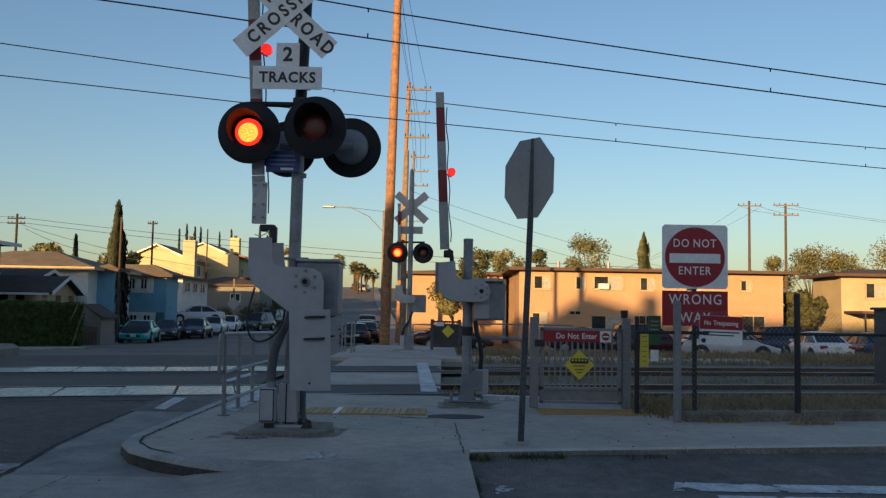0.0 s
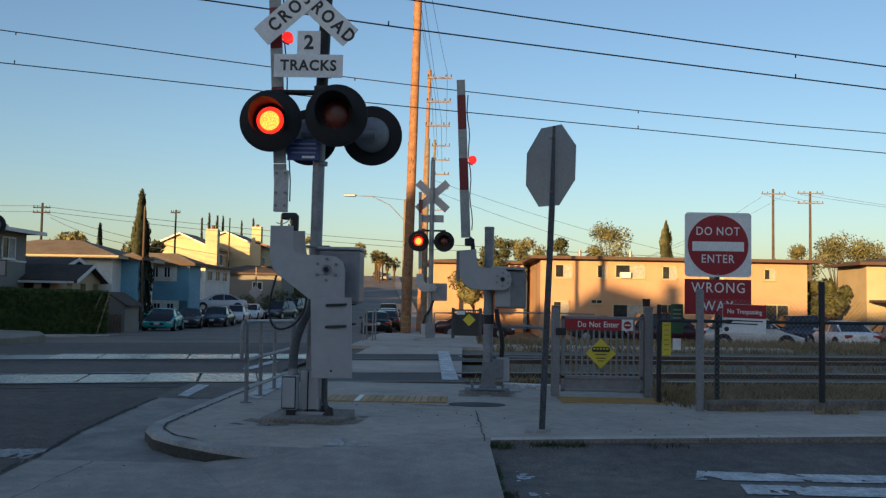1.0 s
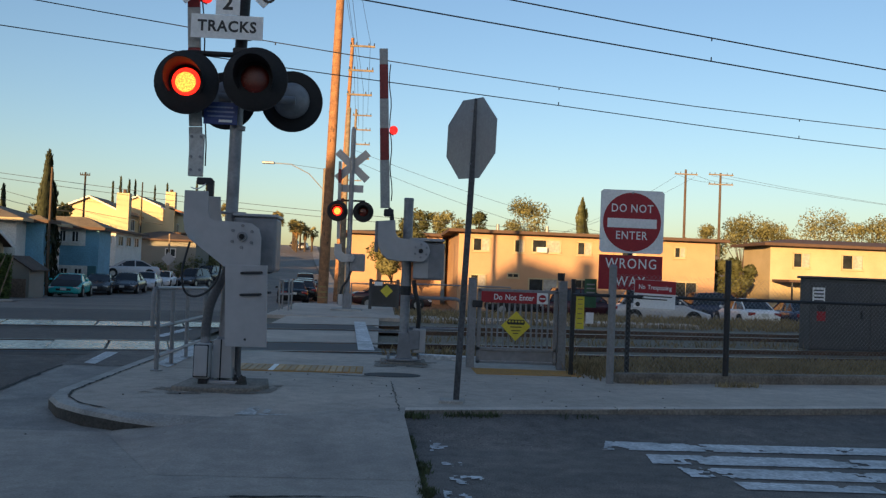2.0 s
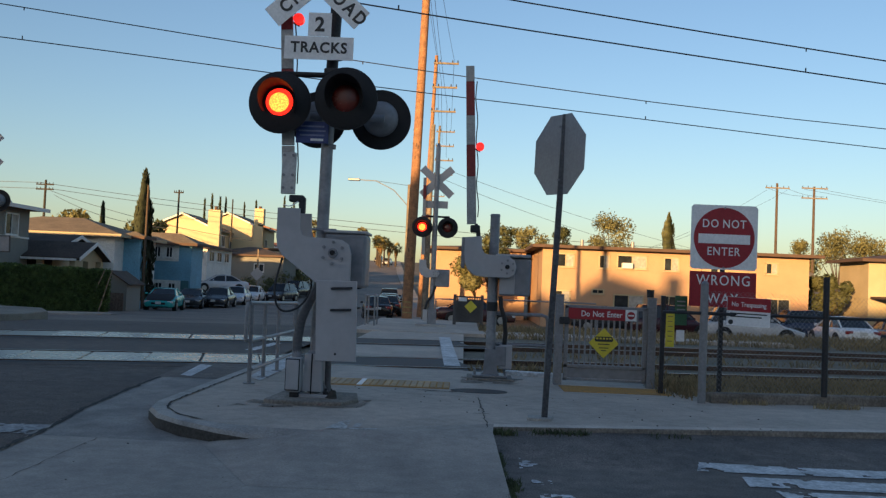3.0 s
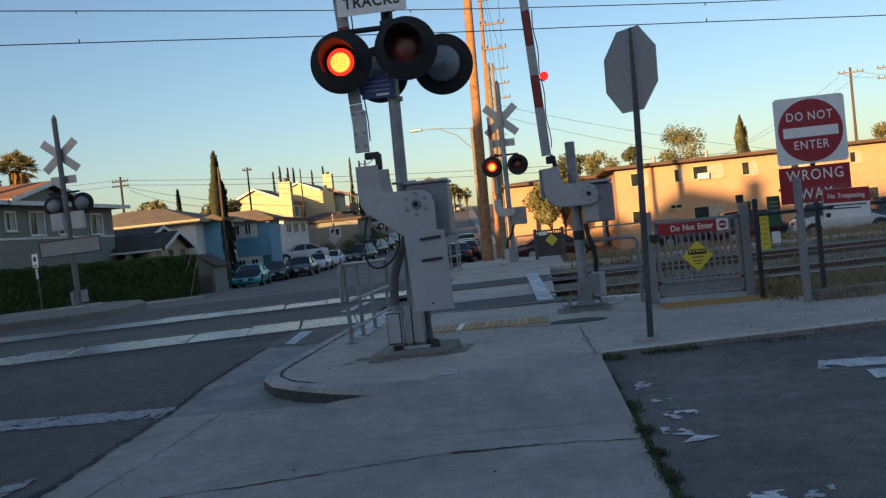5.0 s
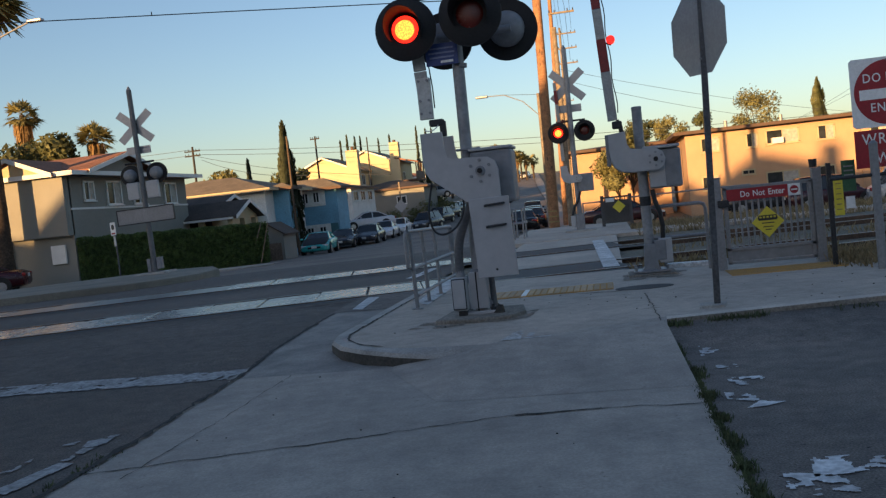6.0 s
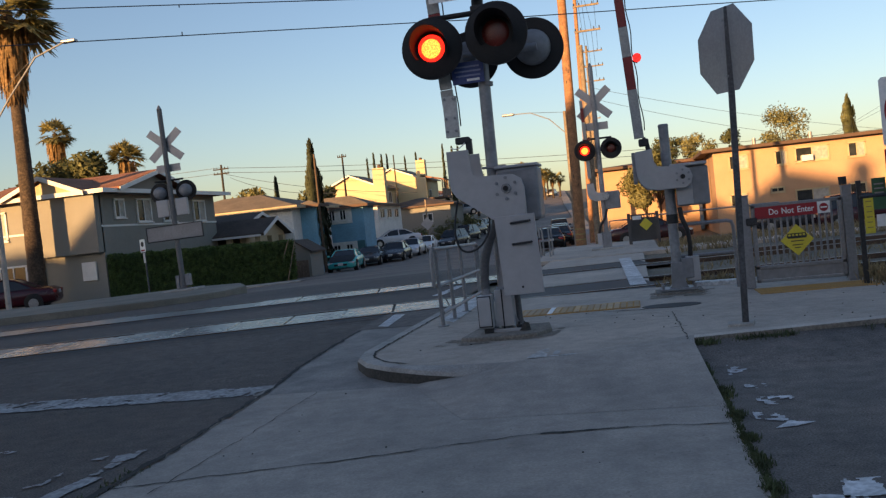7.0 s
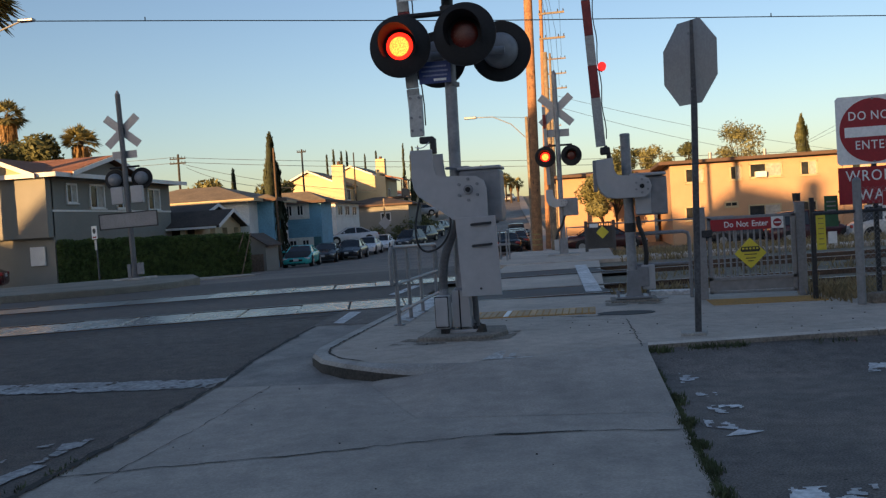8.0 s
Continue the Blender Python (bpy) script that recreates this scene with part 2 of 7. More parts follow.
def slab(points, thick, axis="y", bm=None, bev=0.0):
    """A plate: an outline in the plane across axis, from its first coordinate thick[0] to thick[1]."""
    bm = bm or bmesh.new()
    put = {"y": lambda p, t: (p[0], t, p[1]), "z": lambda p, t: (p[0], p[1], t), "x": lambda p, t: (t, p[0], p[1])}[axis]
    a = [bm.verts.new(put(p, thick[0])) for p in points]
    b = [bm.verts.new(put(p, thick[1])) for p in points]
    fs = [bm.faces.new(a), bm.faces.new(b[::-1])]
    for k in range(len(points)):
        fs.append(bm.faces.new((a[k - 1], a[k], b[k], b[k - 1])))
    if bev:
        edges = list({e for f in fs[:2] for e in f.edges})
        bmesh.ops.bevel(bm, geom=edges, offset=bev, segments=2, affect="EDGES", profile=0.5)
    return bm


def ring_points(cx, cz, r, n, start=0.0, squash=1.0):
    return [(cx + r * math.cos(start + 2 * math.pi * k / n), cz + squash * r * math.sin(start + 2 * math.pi * k / n)) for k in range(n)]


def letters(name, text, size, m, material, parent, stretch=1.0, space=1.0, bold=0.028):
    """Raised lettering in the x-z plane, seen from -y, centred at m; each word is a mesh of its own."""
    made, at = [], 0.0
    for word in text.split():
        cu = bpy.data.curves.new(name, "FONT")
        cu.body, cu.size, cu.align_x, cu.align_y, cu.extrude, cu.space_character = word, size, "LEFT", "CENTER", 0.002, space
        cu.offset, cu.resolution_u = size * bold, 3
        tmp = bpy.data.objects.new(name, cu)
        me = bpy.data.meshes.new_from_object(tmp)
        bpy.data.objects.remove(tmp)
        me.name = name
        left, right = min(v.co.x for v in me.vertices), max(v.co.x for v in me.vertices)
        made.append((me, at - left))
        at += right - left + size * 0.46
    for me, shift in made:
        me.transform(m @ pose(0, 0, 0, 90) @ Matrix.Diagonal((stretch, 1, 1, 1)) @ Matrix.Translation((shift - (at - size * 0.46) / 2, 0, 0)))
        me.materials.clear()
        me.materials.append(material)
        new(name, me).parent = parent


def sheet(xs, ys, lift, n=9):
    """A strip of ground: xs(y) gives its left and right edge at each y, lift its height over the street."""
    bm = bmesh.new()
    rows = []
    for y in ys:
        a, b = xs(y)
        cols = [b + (a - b) * (1 - k / (n - 1)) ** 1.8 for k in range(n)]
        rows.append([bm.verts.new((x, y, ground_z(y, x) + lift)) for x in cols])
    for r, s in zip(rows, rows[1:]):
        for k in range(len(r) - 1):
            bm.faces.new((r[k], r[k + 1], s[k + 1], s[k]))
    return bm


# ---- ground, street, tracks ----
def make_ground():
    ys = [-400, -150, -60, -20, -10, -5, 0, 2, 4, 6, 8, 9, 10.5, 12, 13, 15, 18, 21, 24, 27, 30, 36, 46, 58, 70, 85, 100, 120, 160, 200, 250, 330, 420, 600, 900, 1600, 3500]
    xs = [-3500, -900, -300, -120, -60, -45, -36, -30, -25, -20, -17, -14, -11, -8, -5, -3, 0, 15, 30, 60, 120, 300, 900, 3500]
    bm = bmesh.new()
    g = [[bm.verts.new((x, y, ground_z(y, x) - 0.06)) for x in xs] for y in ys]
    for a, b in zip(g, g[1:]):
        for k in range(len(xs) - 1):
            bm.faces.new((a[k], a[k + 1], b[k + 1], b[k]))
    struct("ground", bm, M["dirt"], "bare dry earth reaching to the horizon", "ground")


make_ground()

Y_FINE = [-40, -20, -12, -8, -4, -2, 0, 2, 4, 5, 5.5, 6, 6.5, 7, 7.5, 8, 8.5, 9, 9.5, 10, 10.5, 11, 11.5, 12, 12.5, 13, 14, 15, 16.5, 18, 21, 24, 26, 28, 30, 32, 34, 36, 40, 46, 52, 58, 64, 70, 78, 85, 95, 105, 120, 140, 160, 185, 210, 250, 300, 350, 420]


def main_right(y):
    """Right edge of the main street."""
    return float(np.interp(y, (-40, 4, 8, 10, 12, 13.5, 26, 34, 60, 100, 150, 250, 420), (-3.2, -3.2, -3.5, -3.62, -3.64, -3.0, -2.9, -3.2, -3.9, -6.5, -11.5, -20.0, -38.0)))


def main_left(y):
    return float(np.interp(y, (-40, 0, 36, 44, 60, 100, 150, 250, 420), (-60, -60, -60, -19.5, -20.3, -19.6, -24.0, -35.0, -55.0)))


struct("road", sheet(lambda y: (main_left(y), main_right(y)), [y for y in Y_FINE if y <= 26], 0.0, 28), M["asphalt"], "worn dark grey asphalt street with patches and cracks", "road")
struct("road_hill", sheet(lambda y: (main_left(y), main_right(y)), [y for y in Y_FINE if y >= 26], 0.0, 28), M["asphaltpale"], "paler worn asphalt street that runs up the hill", "road")

# the street on the other side of the corner, and the concrete apron between the two
kerb_y = lambda x: 7.83 + 0.203 * (x - 0.2)
corner_z = lambda y, x: (0.078 + 0.035 * max(0.0, 1 - max(0.0, x) / 4.0)) * max(0.0, 1 - (kerb_y(x) - y) / 1.05) ** 1.3 + 0.006
bm = bmesh.new()
grid = [[bm.verts.new((x, kerb_y(x) - v, corner_z(kerb_y(x) - v, x) - 0.006)) for v in (0, 0.2, 0.4, 0.6, 0.8, 1.05, 2.4, 6, 20, 48)] for x in (0.2, 0.4, 0.7, 1.0, 1.6, 2.5, 4, 6, 9, 14, 25, 60)]
for a, b in zip(grid, grid[1:]):
    for k in range(9):
        bm.faces.new((a[k], b[k], b[k + 1], a[k + 1]))
struct("road_corner", bm, M["asphaltold"], "dark worn asphalt street with faded white paint", "road")
bm = slab([(-3.25, -12.0), (0.32, -12.0), (0.315, 4.0), (0.30, 6.3), (0.24, 7.45), (-1.2, 7.2), (-3.5, 7.16), (-3.36, 6.0), (-3.22, 4.4)], (-0.2, 0.012), "z")
struct("apron_pavement", bm, M["concrete"], "grey concrete corner apron with a long crack", "pavement")
bm = bmesh.new()
grid = [[bm.verts.new((x, y, ground_z(y) + (0.0125 if y < 7.3 else 0.018))) for x in (a, (a + b) / 2, b)] for y, a, b in ((7.14, -3.55, -2.0), (7.4, -3.52, -2.3), (8.0, -3.57, -2.7), (9.0, -3.63, -2.8), (10.0, -3.66, -2.8), (10.75, -3.66, -2.8))]
for a, b in zip(grid, grid[1:]):
    for k in range(2):
        bm.faces.new((a[k], a[k + 1], b[k + 1], b[k]))
struct("gutter", bm, M["gutter"], "grey concrete gutter along the kerb", "gutter")

bm = bmesh.new()
grid = [[bm.verts.new((x, y, ground_z(y) + 0.012)) for x in (-3.75, -3.3, -2.9)] for y in (10.72, 11.2, 11.7, 12.0, 12.6, 13.4)]
for a, b in zip(grid, grid[1:]):
    for k in range(2):
        bm.faces.new((a[k], a[k + 1], b[k + 1], b[k]))
struct("road_patch", bm, M["asphaltold"], "rough dark asphalt patch between gutter and rails", "road")

# raised pavement with the signals; the kerb is a real step that runs out into the apron
P = 0.14
nose = [(-2.93, 12.9), (-2.93, 8.45), (-2.86, 8.05), (-2.65, 7.65), (-2.35, 7.34), (-2.0, 7.16), (-1.6, 7.08), (-1.2, 7.05)]


def make_platform():
    bm = bmesh.new()
    inner = [(-2.78, 12.9), (-2.78, 8.48), (-2.72, 8.12), (-2.54, 7.77), (-2.28, 7.48), (-1.95, 7.31), (-1.58, 7.23), (-1.2, 7.2)]
    slab(inner[::-1] + [(-2.78, 12.9), (-0.05, 12.9), (0.9, 12.55), (2.4, 12.3), (2.9, 11.5), (30.0, 16.9), (30.0, 13.95), (4.32, 8.81), (0.26, 7.98), (0.235, 7.5)], (-0.2, P), "z", bm)
    struct("pavement", bm, M["concretepale"], "pale concrete pavement in front of the crossing", "pavement")
    bm = bmesh.new()
    lift = [P, P, P, P, P, 0.12, 0.09, 0.05]
    prev = None
    for (ax, ay), (bx, by), h in zip(nose, inner, lift):
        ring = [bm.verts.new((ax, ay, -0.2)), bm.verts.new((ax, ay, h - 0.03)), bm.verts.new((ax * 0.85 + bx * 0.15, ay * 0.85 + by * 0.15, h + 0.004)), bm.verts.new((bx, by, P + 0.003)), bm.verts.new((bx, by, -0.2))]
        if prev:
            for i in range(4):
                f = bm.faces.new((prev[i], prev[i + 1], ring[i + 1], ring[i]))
                # upright outer face gets the shade-dark colour, the rest stays pale
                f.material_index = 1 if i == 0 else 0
        else:
            bm.faces.new(ring)
        prev = ring
    bm.faces.new(prev[::-1])
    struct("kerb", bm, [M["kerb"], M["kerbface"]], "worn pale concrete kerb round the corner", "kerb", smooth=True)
    bm = bmesh.new()
    for k in range(9):
        x0, x1 = 0.24 + k * 1.5 * (1 + 0.35 * k), 0.24 + (k + 1) * 1.5 * (1 + 0.35 * (k + 1)) - 0.012
        f = lambda x: 7.82 + 0.203 * (x - 0.2)
        slab([(x0, f(x0)), (x1, f(x1)), (x1, f(x1) + 0.15), (x0, f(x0) + 0.15)], (-0.2, P + 0.003), "z", bm, 0.012)
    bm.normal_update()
    # faces towards -y take the darker concrete, all others the pale top
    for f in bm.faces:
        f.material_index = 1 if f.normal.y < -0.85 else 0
    struct("kerb_right", bm, [M["kerbtop"], M["kerbside"]], "pale kerb with a darker face beside the corner street", "kerb")


make_platform()
# ramp from the apron up to the pavement
bm = bmesh.new()
A, B, C, D, E, F = [bm.verts.new(v) for v in ((-2.1, 7.14, 0.0135), (-1.4, 5.75, 0.0135), (0.302, 5.75, 0.0135), (0.238, 7.52, P + 0.003), (-1.2, 7.21, P + 0.005), (0.26, 7.98, P + 0.003))]
for f in ((A, B, E), (B, C, D, E), (E, D, F)):
    bm.faces.new(f)
struct("kerb_ramp", bm, M["concrete"], "smooth concrete ramp up to the pavement", "ramp")

# the foot crossing and the far pavement
struct("crossing_pavement", sheet(lambda y: (-2.35, -0.02), [12.9, 15, 18, 21, 23], 0.008), M["concretepale"], "grey concrete foot crossing between the tracks", "pavement")
bm = bmesh.new()
slab([(-2.9, 22.6), (0.2, 22.9), (9.0, 24.6), (9.0, 25.6), (0.4, 24.6), (0.4, 31.0), (-2.9, 31.0)], (-0.2, 0.15), "z", bm)
struct("pavement_far", bm, M["concretepale"], "pale concrete pavement beyond the tracks", "pavement")
struct("pavement_hill", sheet(lambda y: (main_right(y) + 0.05, main_right(y) + 1.5), [31, 34, 36, 46, 58, 70, 85, 120, 160, 250], 0.12), M["gutter"], "concrete pavement along the rising street", "pavement")


M["islandtop"] = mat("island_concrete", (0.26, 0.235, 0.19), 0.9, var=0.2, fine=50, broad=0.8, bump=0.3, second=(0.17, 0.155, 0.125))


def make_island():
    bm = bmesh.new()
    slab([(-10.4, 20.7), (-10.7, 19.9), (-11.4, 19.0), (-13.0, 18.1), (-45, 3.0), (-45, 7.4), (-16.5, 21.6), (-13.2, 24.6), (-11.6, 24.2), (-10.6, 22.4)][::-1], (-0.2, 0.28), "z", bm, 0.03)
    struct("island_pavement", bm, M["islandtop"], "kerbed concrete island beside the tracks", "pavement")


make_island()
bm = bmesh.new()
prev = None
for (ax, ay), (bx, by) in (((-60, 16.5), (-60, 20.5)), ((-26.5, 32.2), (-25, 37.0)), ((-20.0, 35.6), (-19.6, 39.4)), ((-16.6, 37.6), (-17.0, 40.6)), ((-15.6, 39.0), (-15.9, 40.9))):
    row = [(ax, ay, -0.12)] + [(ax + (bx - ax) * f, ay + (by - ay) * f, 0.05) for f in (0.0, 0.5, 1.0)]
    ring = [bm.verts.new((x, y, ground_z(y, x) + h)) for x, y, h in row]
    if prev:
        for k in range(3):
            bm.faces.new((prev[k], ring[k], ring[k + 1], prev[k + 1]))
    prev = ring
struct("pavement_left", bm, M["concrete"], "pavement in front of the hedge and house", "pavement")


def make_track(n):
    c = lambda x, off: (x - 0.2 * off, track_y(x, n) + off)
    xs = [-60, -40, -30, -22, -16, -12, -9, -7, -5, -3, -1, 0.5, 3, 6, 10, 16, 30, 60, 120]
    for side, off in (("near", -0.755), ("far", 0.755)):
        bm = bmesh.new()
        prev = None
        for x in xs:
            cx, cy = c(x, off)
            ring = [bm.verts.new((cx, cy + dy, z)) for dy, z in ((-0.07, 0.0), (-0.04, 0.04), (-0.037, 0.145), (0.037, 0.145), (0.04, 0.04), (0.07, 0.0))]
            if prev:
                for i in range(5):
                    f = bm.faces.new((prev[i], prev[i + 1], ring[i + 1], ring[i]))
                    f.material_index = 0 if i == 2 else 1
            prev = ring
        struct("rail_" + side + "_" + str(n + 1), bm, [M["rail"], M["rust"]], "steel running rail with a bright worn head", "rail")
    # rubber and asphalt infill beside the rails in the street
    bm = bmesh.new()
    for a, b in ((-1.25, -0.84), (0.84, 1.25)):
        prev = None
        for x in [v for v in xs if -24 < v < 0.6]:
            ring = [bm.verts.new((*c(x, a), 0.127)), bm.verts.new((*c(x, b), 0.127))]
            if prev:
                bm.faces.new((prev[0], prev[1], ring[1], ring[0]))
            prev = ring
    struct("crossing_edge_" + str(n + 1), bm, M["asphalt"], "asphalt edging along the rails", "crossing")
    bm = bmesh.new()
    for a, b in ((-1.02, -0.80), (-0.715, -0.66), (0.66, 0.715), (0.80, 1.02)):
        prev = None
        for x in [v for v in xs if -24 < v < 0.6]:
            ring = [bm.verts.new((*c(x, a), 0.131)), bm.verts.new((*c(x, b), 0.131))]
            if prev:
                bm.faces.new((prev[0], prev[1], ring[1], ring[0]))
            prev = ring
    struct("flangeway_" + str(n + 1), bm, M["rubber"], "black rubber strips beside the rails", "crossing")
    bed = bmesh.new()
    prev = None
    for x in [v for v in xs if v >= 0.4]:
        ring = [bed.verts.new((*c(x, o), z)) for o, z in ((-1.9, -0.04), (-1.4, 0.05), (1.4, 0.05), (1.9, -0.04))]
        if prev:
            for i in range(3):
                bed.faces.new((prev[i], prev[i + 1], ring[i + 1], ring[i]))
        prev = ring
    tagged(struct("ballast_" + str(n + 1), bed, M["ballast"], "brown crushed stone ballast under the track", "ballast"), kind="structure")


for n in (0, 1):
    make_track(n)


def make_panels():
    """Concrete panels between the rails where the street crosses."""
    for n in (0, 1):
        owner = thing("track_crossing", (0, 0, 0), "concrete panels between the rails in the street, sky sheen painted paler", "crossing", kind="structure")
        x, k = -21.0, 0
        while x < -2.6:
            w = 0.80 if k % 3 else 0.74
            x2 = min(x + w, -2.5)
            bm = bmesh.new()
            q = []
            for xx, off in ((x, -0.66), (x2 - (0.03 if k % 2 else 0.014), -0.655), (x2 - (0.03 if k % 2 else 0.014), 0.655), (x, 0.66)):
                q.append((xx - 0.25 * off, track_y(xx, n) + off))
            slab(q, (0.0, 0.134 + 0.003 * (k * 7 % 4)), "z", bm, 0.012)
            # paler panels carry the sky's sheen in their colour; the left ones stay dark
            part("panel", bm, M["panel"] if x > -9.6 + 1.2 * n else M["paneldark"], owner, smooth=False)
            x, k = x2, k + 1
        bm = bmesh.new()
        q = [(xx - 0.2 * off, track_y(xx, n) + off) for xx, off in ((-2.48, -0.66), (-0.02, -0.66), (-0.02, 0.66), (-2.48, 0.66))]
        slab(q, (0.0, 0.141), "z", bm, 0.01)
        part("panel", bm, M["rubber"], owner, "dark crossing panel", smooth=False)


make_panels()


def paint_patch(name, q, z, label, frayed=0.0, seed=1, material="paint"):
    """Road paint laid as small flakes; frayed: how much of it has worn away."""
    bm = bmesh.new()
    a, b, c, d = [Vector((*p, 0)) for p in q]
    step = 0.03 if (b - a).length > 1.5 or (d - a).length > 1.5 else 0.013
    nx, ny = max(4, int((b - a).length / step)), max(3, int((d - a).length / step))
    at = lambda i, j: a.lerp(b, i / nx).lerp(d.lerp(c, i / nx), j / ny)
    verts = {}

    def corner(i, j):
        if (i, j) not in verts:
            p = at(i, j) + Vector((noise.noise(Vector((i * 0.9, j * 0.7, seed))), noise.noise(Vector((i * 0.8, j, seed + 50))), 0)) * step * 0.6
            verts[i, j] = bm.verts.new((p.x, p.y, z(p.y, p.x)))
        return verts[i, j]

    for i in range(nx):
        for j in range(ny):
            p = at(i + 0.5, j + 0.5)
            edge = min(j + 0.5, ny - j - 0.5, i + 0.5, nx - i - 0.5)
            n = noise.fractal(Vector((p.x * 3.2, p.y * 3.2, seed * 3.7)), 1.0, 2.0, 4) * 0.8 + 0.35 * noise.noise(Vector((p.x * 17, p.y * 17, seed)))
            if n > frayed * 2.0 - 0.95 + (0.45 * frayed if edge < 1.5 else 0.0):
                bm.faces.new((corner(i, j), corner(i + 1, j), corner(i + 1, j + 1), corner(i, j + 1)))
    return struct(name, bm, M[material], label, "road marking")


road = lambda y, x: ground_z(y, x) + 0.008
paint_patch("stop_line", ((-9.5, 6.85), (-3.52, 7.2), (-3.5, 7.63), (-9.5, 7.3)), road, "faded white stop line across the street", 0.33, 3, "paintworn")
for q, s in ((((-3.93, 4.2), (-3.74, 4.2), (-3.81, 4.8), (-3.9, 4.82)), 4), (((-3.87, 4.82), (-3.80, 4.82), (-3.79, 5.12), (-3.84, 5.12)), 5), (((-3.66, 4.2), (-3.5, 4.2), (-3.46, 4.76), (-3.58, 4.78)), 6), (((-3.6, 4.82), (-3.52, 4.82), (-3.52, 5.1), (-3.62, 5.1)), 9), (((-3.64, 5.12), (-3.48, 5.12), (-3.57, 5.52), (-3.74, 5.4)), 10), (((-3.84, 5.2), (-3.75, 5.2), (-3.74, 5.32), (-3.83, 5.32)), 21), (((-3.9, 5.5), (-3.77, 5.5), (-3.77, 5.6), (-3.9, 5.6)), 22), (((-4.85, 5.5), (-4.7, 5.5), (-4.68, 5.62), (-4.85, 5.62)), 23)):
    paint_patch("worn_marking", q, road, "flaking white marking worn away to patches", 0.44 if s < 20 else 0.5, s, "paintworn")
for q, s in ((((0.40, 5.72), (0.70, 5.70), (0.74, 5.95), (0.40, 5.98)), 7), (((0.42, 5.36), (0.60, 5.28), (0.62, 5.48), (0.42, 5.58)), 8), (((0.49, 5.12), (0.62, 5.16), (0.74, 5.24), (0.6, 5.32)), 11), (((0.60, 3.9), (1.0, 3.98), (1.05, 4.22), (0.64, 4.18)), 12), (((0.46, 3.6), (0.75, 3.7), (0.70, 3.92), (0.47, 3.98)), 24), (((0.38, 6.2), (0.75, 6.22), (0.75, 6.52), (0.4, 6.5)), 25), (((0.40, 6.6), (0.76, 6.55), (0.76, 6.95), (0.42, 7.1)), 26),
             (((1.8, 6.98), (5.6, 7.06), (5.6, 7.36), (1.9, 7.3)), 13), (((2.05, 6.5), (5.6, 6.5), (5.6, 6.8), (2.1, 6.84)), 14), (((2.2, 6.08), (5.0, 6.0), (5.0, 6.3), (2.2, 6.4)), 15), (((2.45, 5.75), (3.4, 5.72), (3.4, 5.92), (2.45, 5.97)), 16)):
    paint_patch("worn_marking", q, corner_z, "flaking white lettering worn into patches", 0.47 if s < 13 or s == 24 else 0.64 if s > 24 else 0.24, s)
paint_patch("crossing_line", ((-0.31, 13.5), (-0.06, 13.5), (-0.34, 20.9), (-0.60, 20.9)), lambda y, x: 0.147, "white edge line of the foot crossing", 0.12, 17)
paint_patch("crossing_line", ((-2.62, 10.8), (-2.40, 10.45), (-2.45, 13.4), (-2.78, 13.74)), lambda y, x: P + 0.008, "white edge line beside the street", 0.12, 18)
paint_patch("street_line", ((-3.52, 11.0), (-3.36, 10.9), (-3.42, 12.05), (-3.6, 12.1)), lambda y, x: ground_z(y) + 0.017, "white paint stroke beside the rails", 0.25, 19)
paint_patch("street_line", ((-3.70, 14.95), (-3.52, 14.9), (-3.46, 16.85), (-3.64, 16.9)), lambda y, x: 0.133, "white paint stroke between the tracks", 0.25, 20)


def tactile(name, x0, x1, y0, y1, slope, label, pale=-1):
    owner = thing(name, (0, 0, 0), label, "tactile paving", kind="structure")
    bm = slab([(x0, y0), (x1, y0 + slope * (x1 - x0)), (x1, y1 + slope * (x1 - x0)), (x0, y1)], (0.1, P + 0.008), "z")
    part("plate", bm, M["warn"], owner, smooth=False)
    n = int((x1 - x0) / 0.078)
    for k in range(n):
        x = x0 + (k + 0.5) * (x1 - x0) / n
        y = y0 + slope * (x - x0)
        bm = slab([(x - 0.03, y + 0.03), (x + 0.03, y + 0.03), (x + 0.03, y + y1 - y0 - 0.03), (x - 0.03, y + y1 - y0 - 0.03)], (P + 0.004, P + 0.015), "z")
        part("rib", bm, M["white"] if pale == k else M["stud"], owner, smooth=False)


tactile("tactile_strip", -1.75, -0.18, 10.42, 11.12, 0.04, "faded tan tactile strip with raised ribs in the pavement", 6)
strip = thing("tactile_strip", (0, 0, 0), "dirty orange-yellow tactile strip before the gate", "tactile paving", kind="structure")
part("plate", slab([(1.2, 10.8), (2.5, 10.85), (2.5, 11.42), (1.2, 11.45)], (0.1, P + 0.008), "z"), M["warn"], strip, smooth=False)

for q, k, f in ((((-2.25, 8.3), (-1.0, 8.62), (-0.95, 9.2), (-2.1, 8.85)), 61, 0.5), (((-1.95, 8.36), (-1.1, 8.56), (-1.05, 9.1), (-1.95, 8.9)), 62, 0.4), (((-0.05, 11.3), (0.75, 11.3), (0.8, 12.0), (-0.05, 12.0)), 63, 0.42)):
    paint_patch("ground_stain", q, lambda y, x, k=k: P + 0.0045 + 0.001 * (k - 61), "dark dirt stains on the pavement round the footings", f, k, "stain")


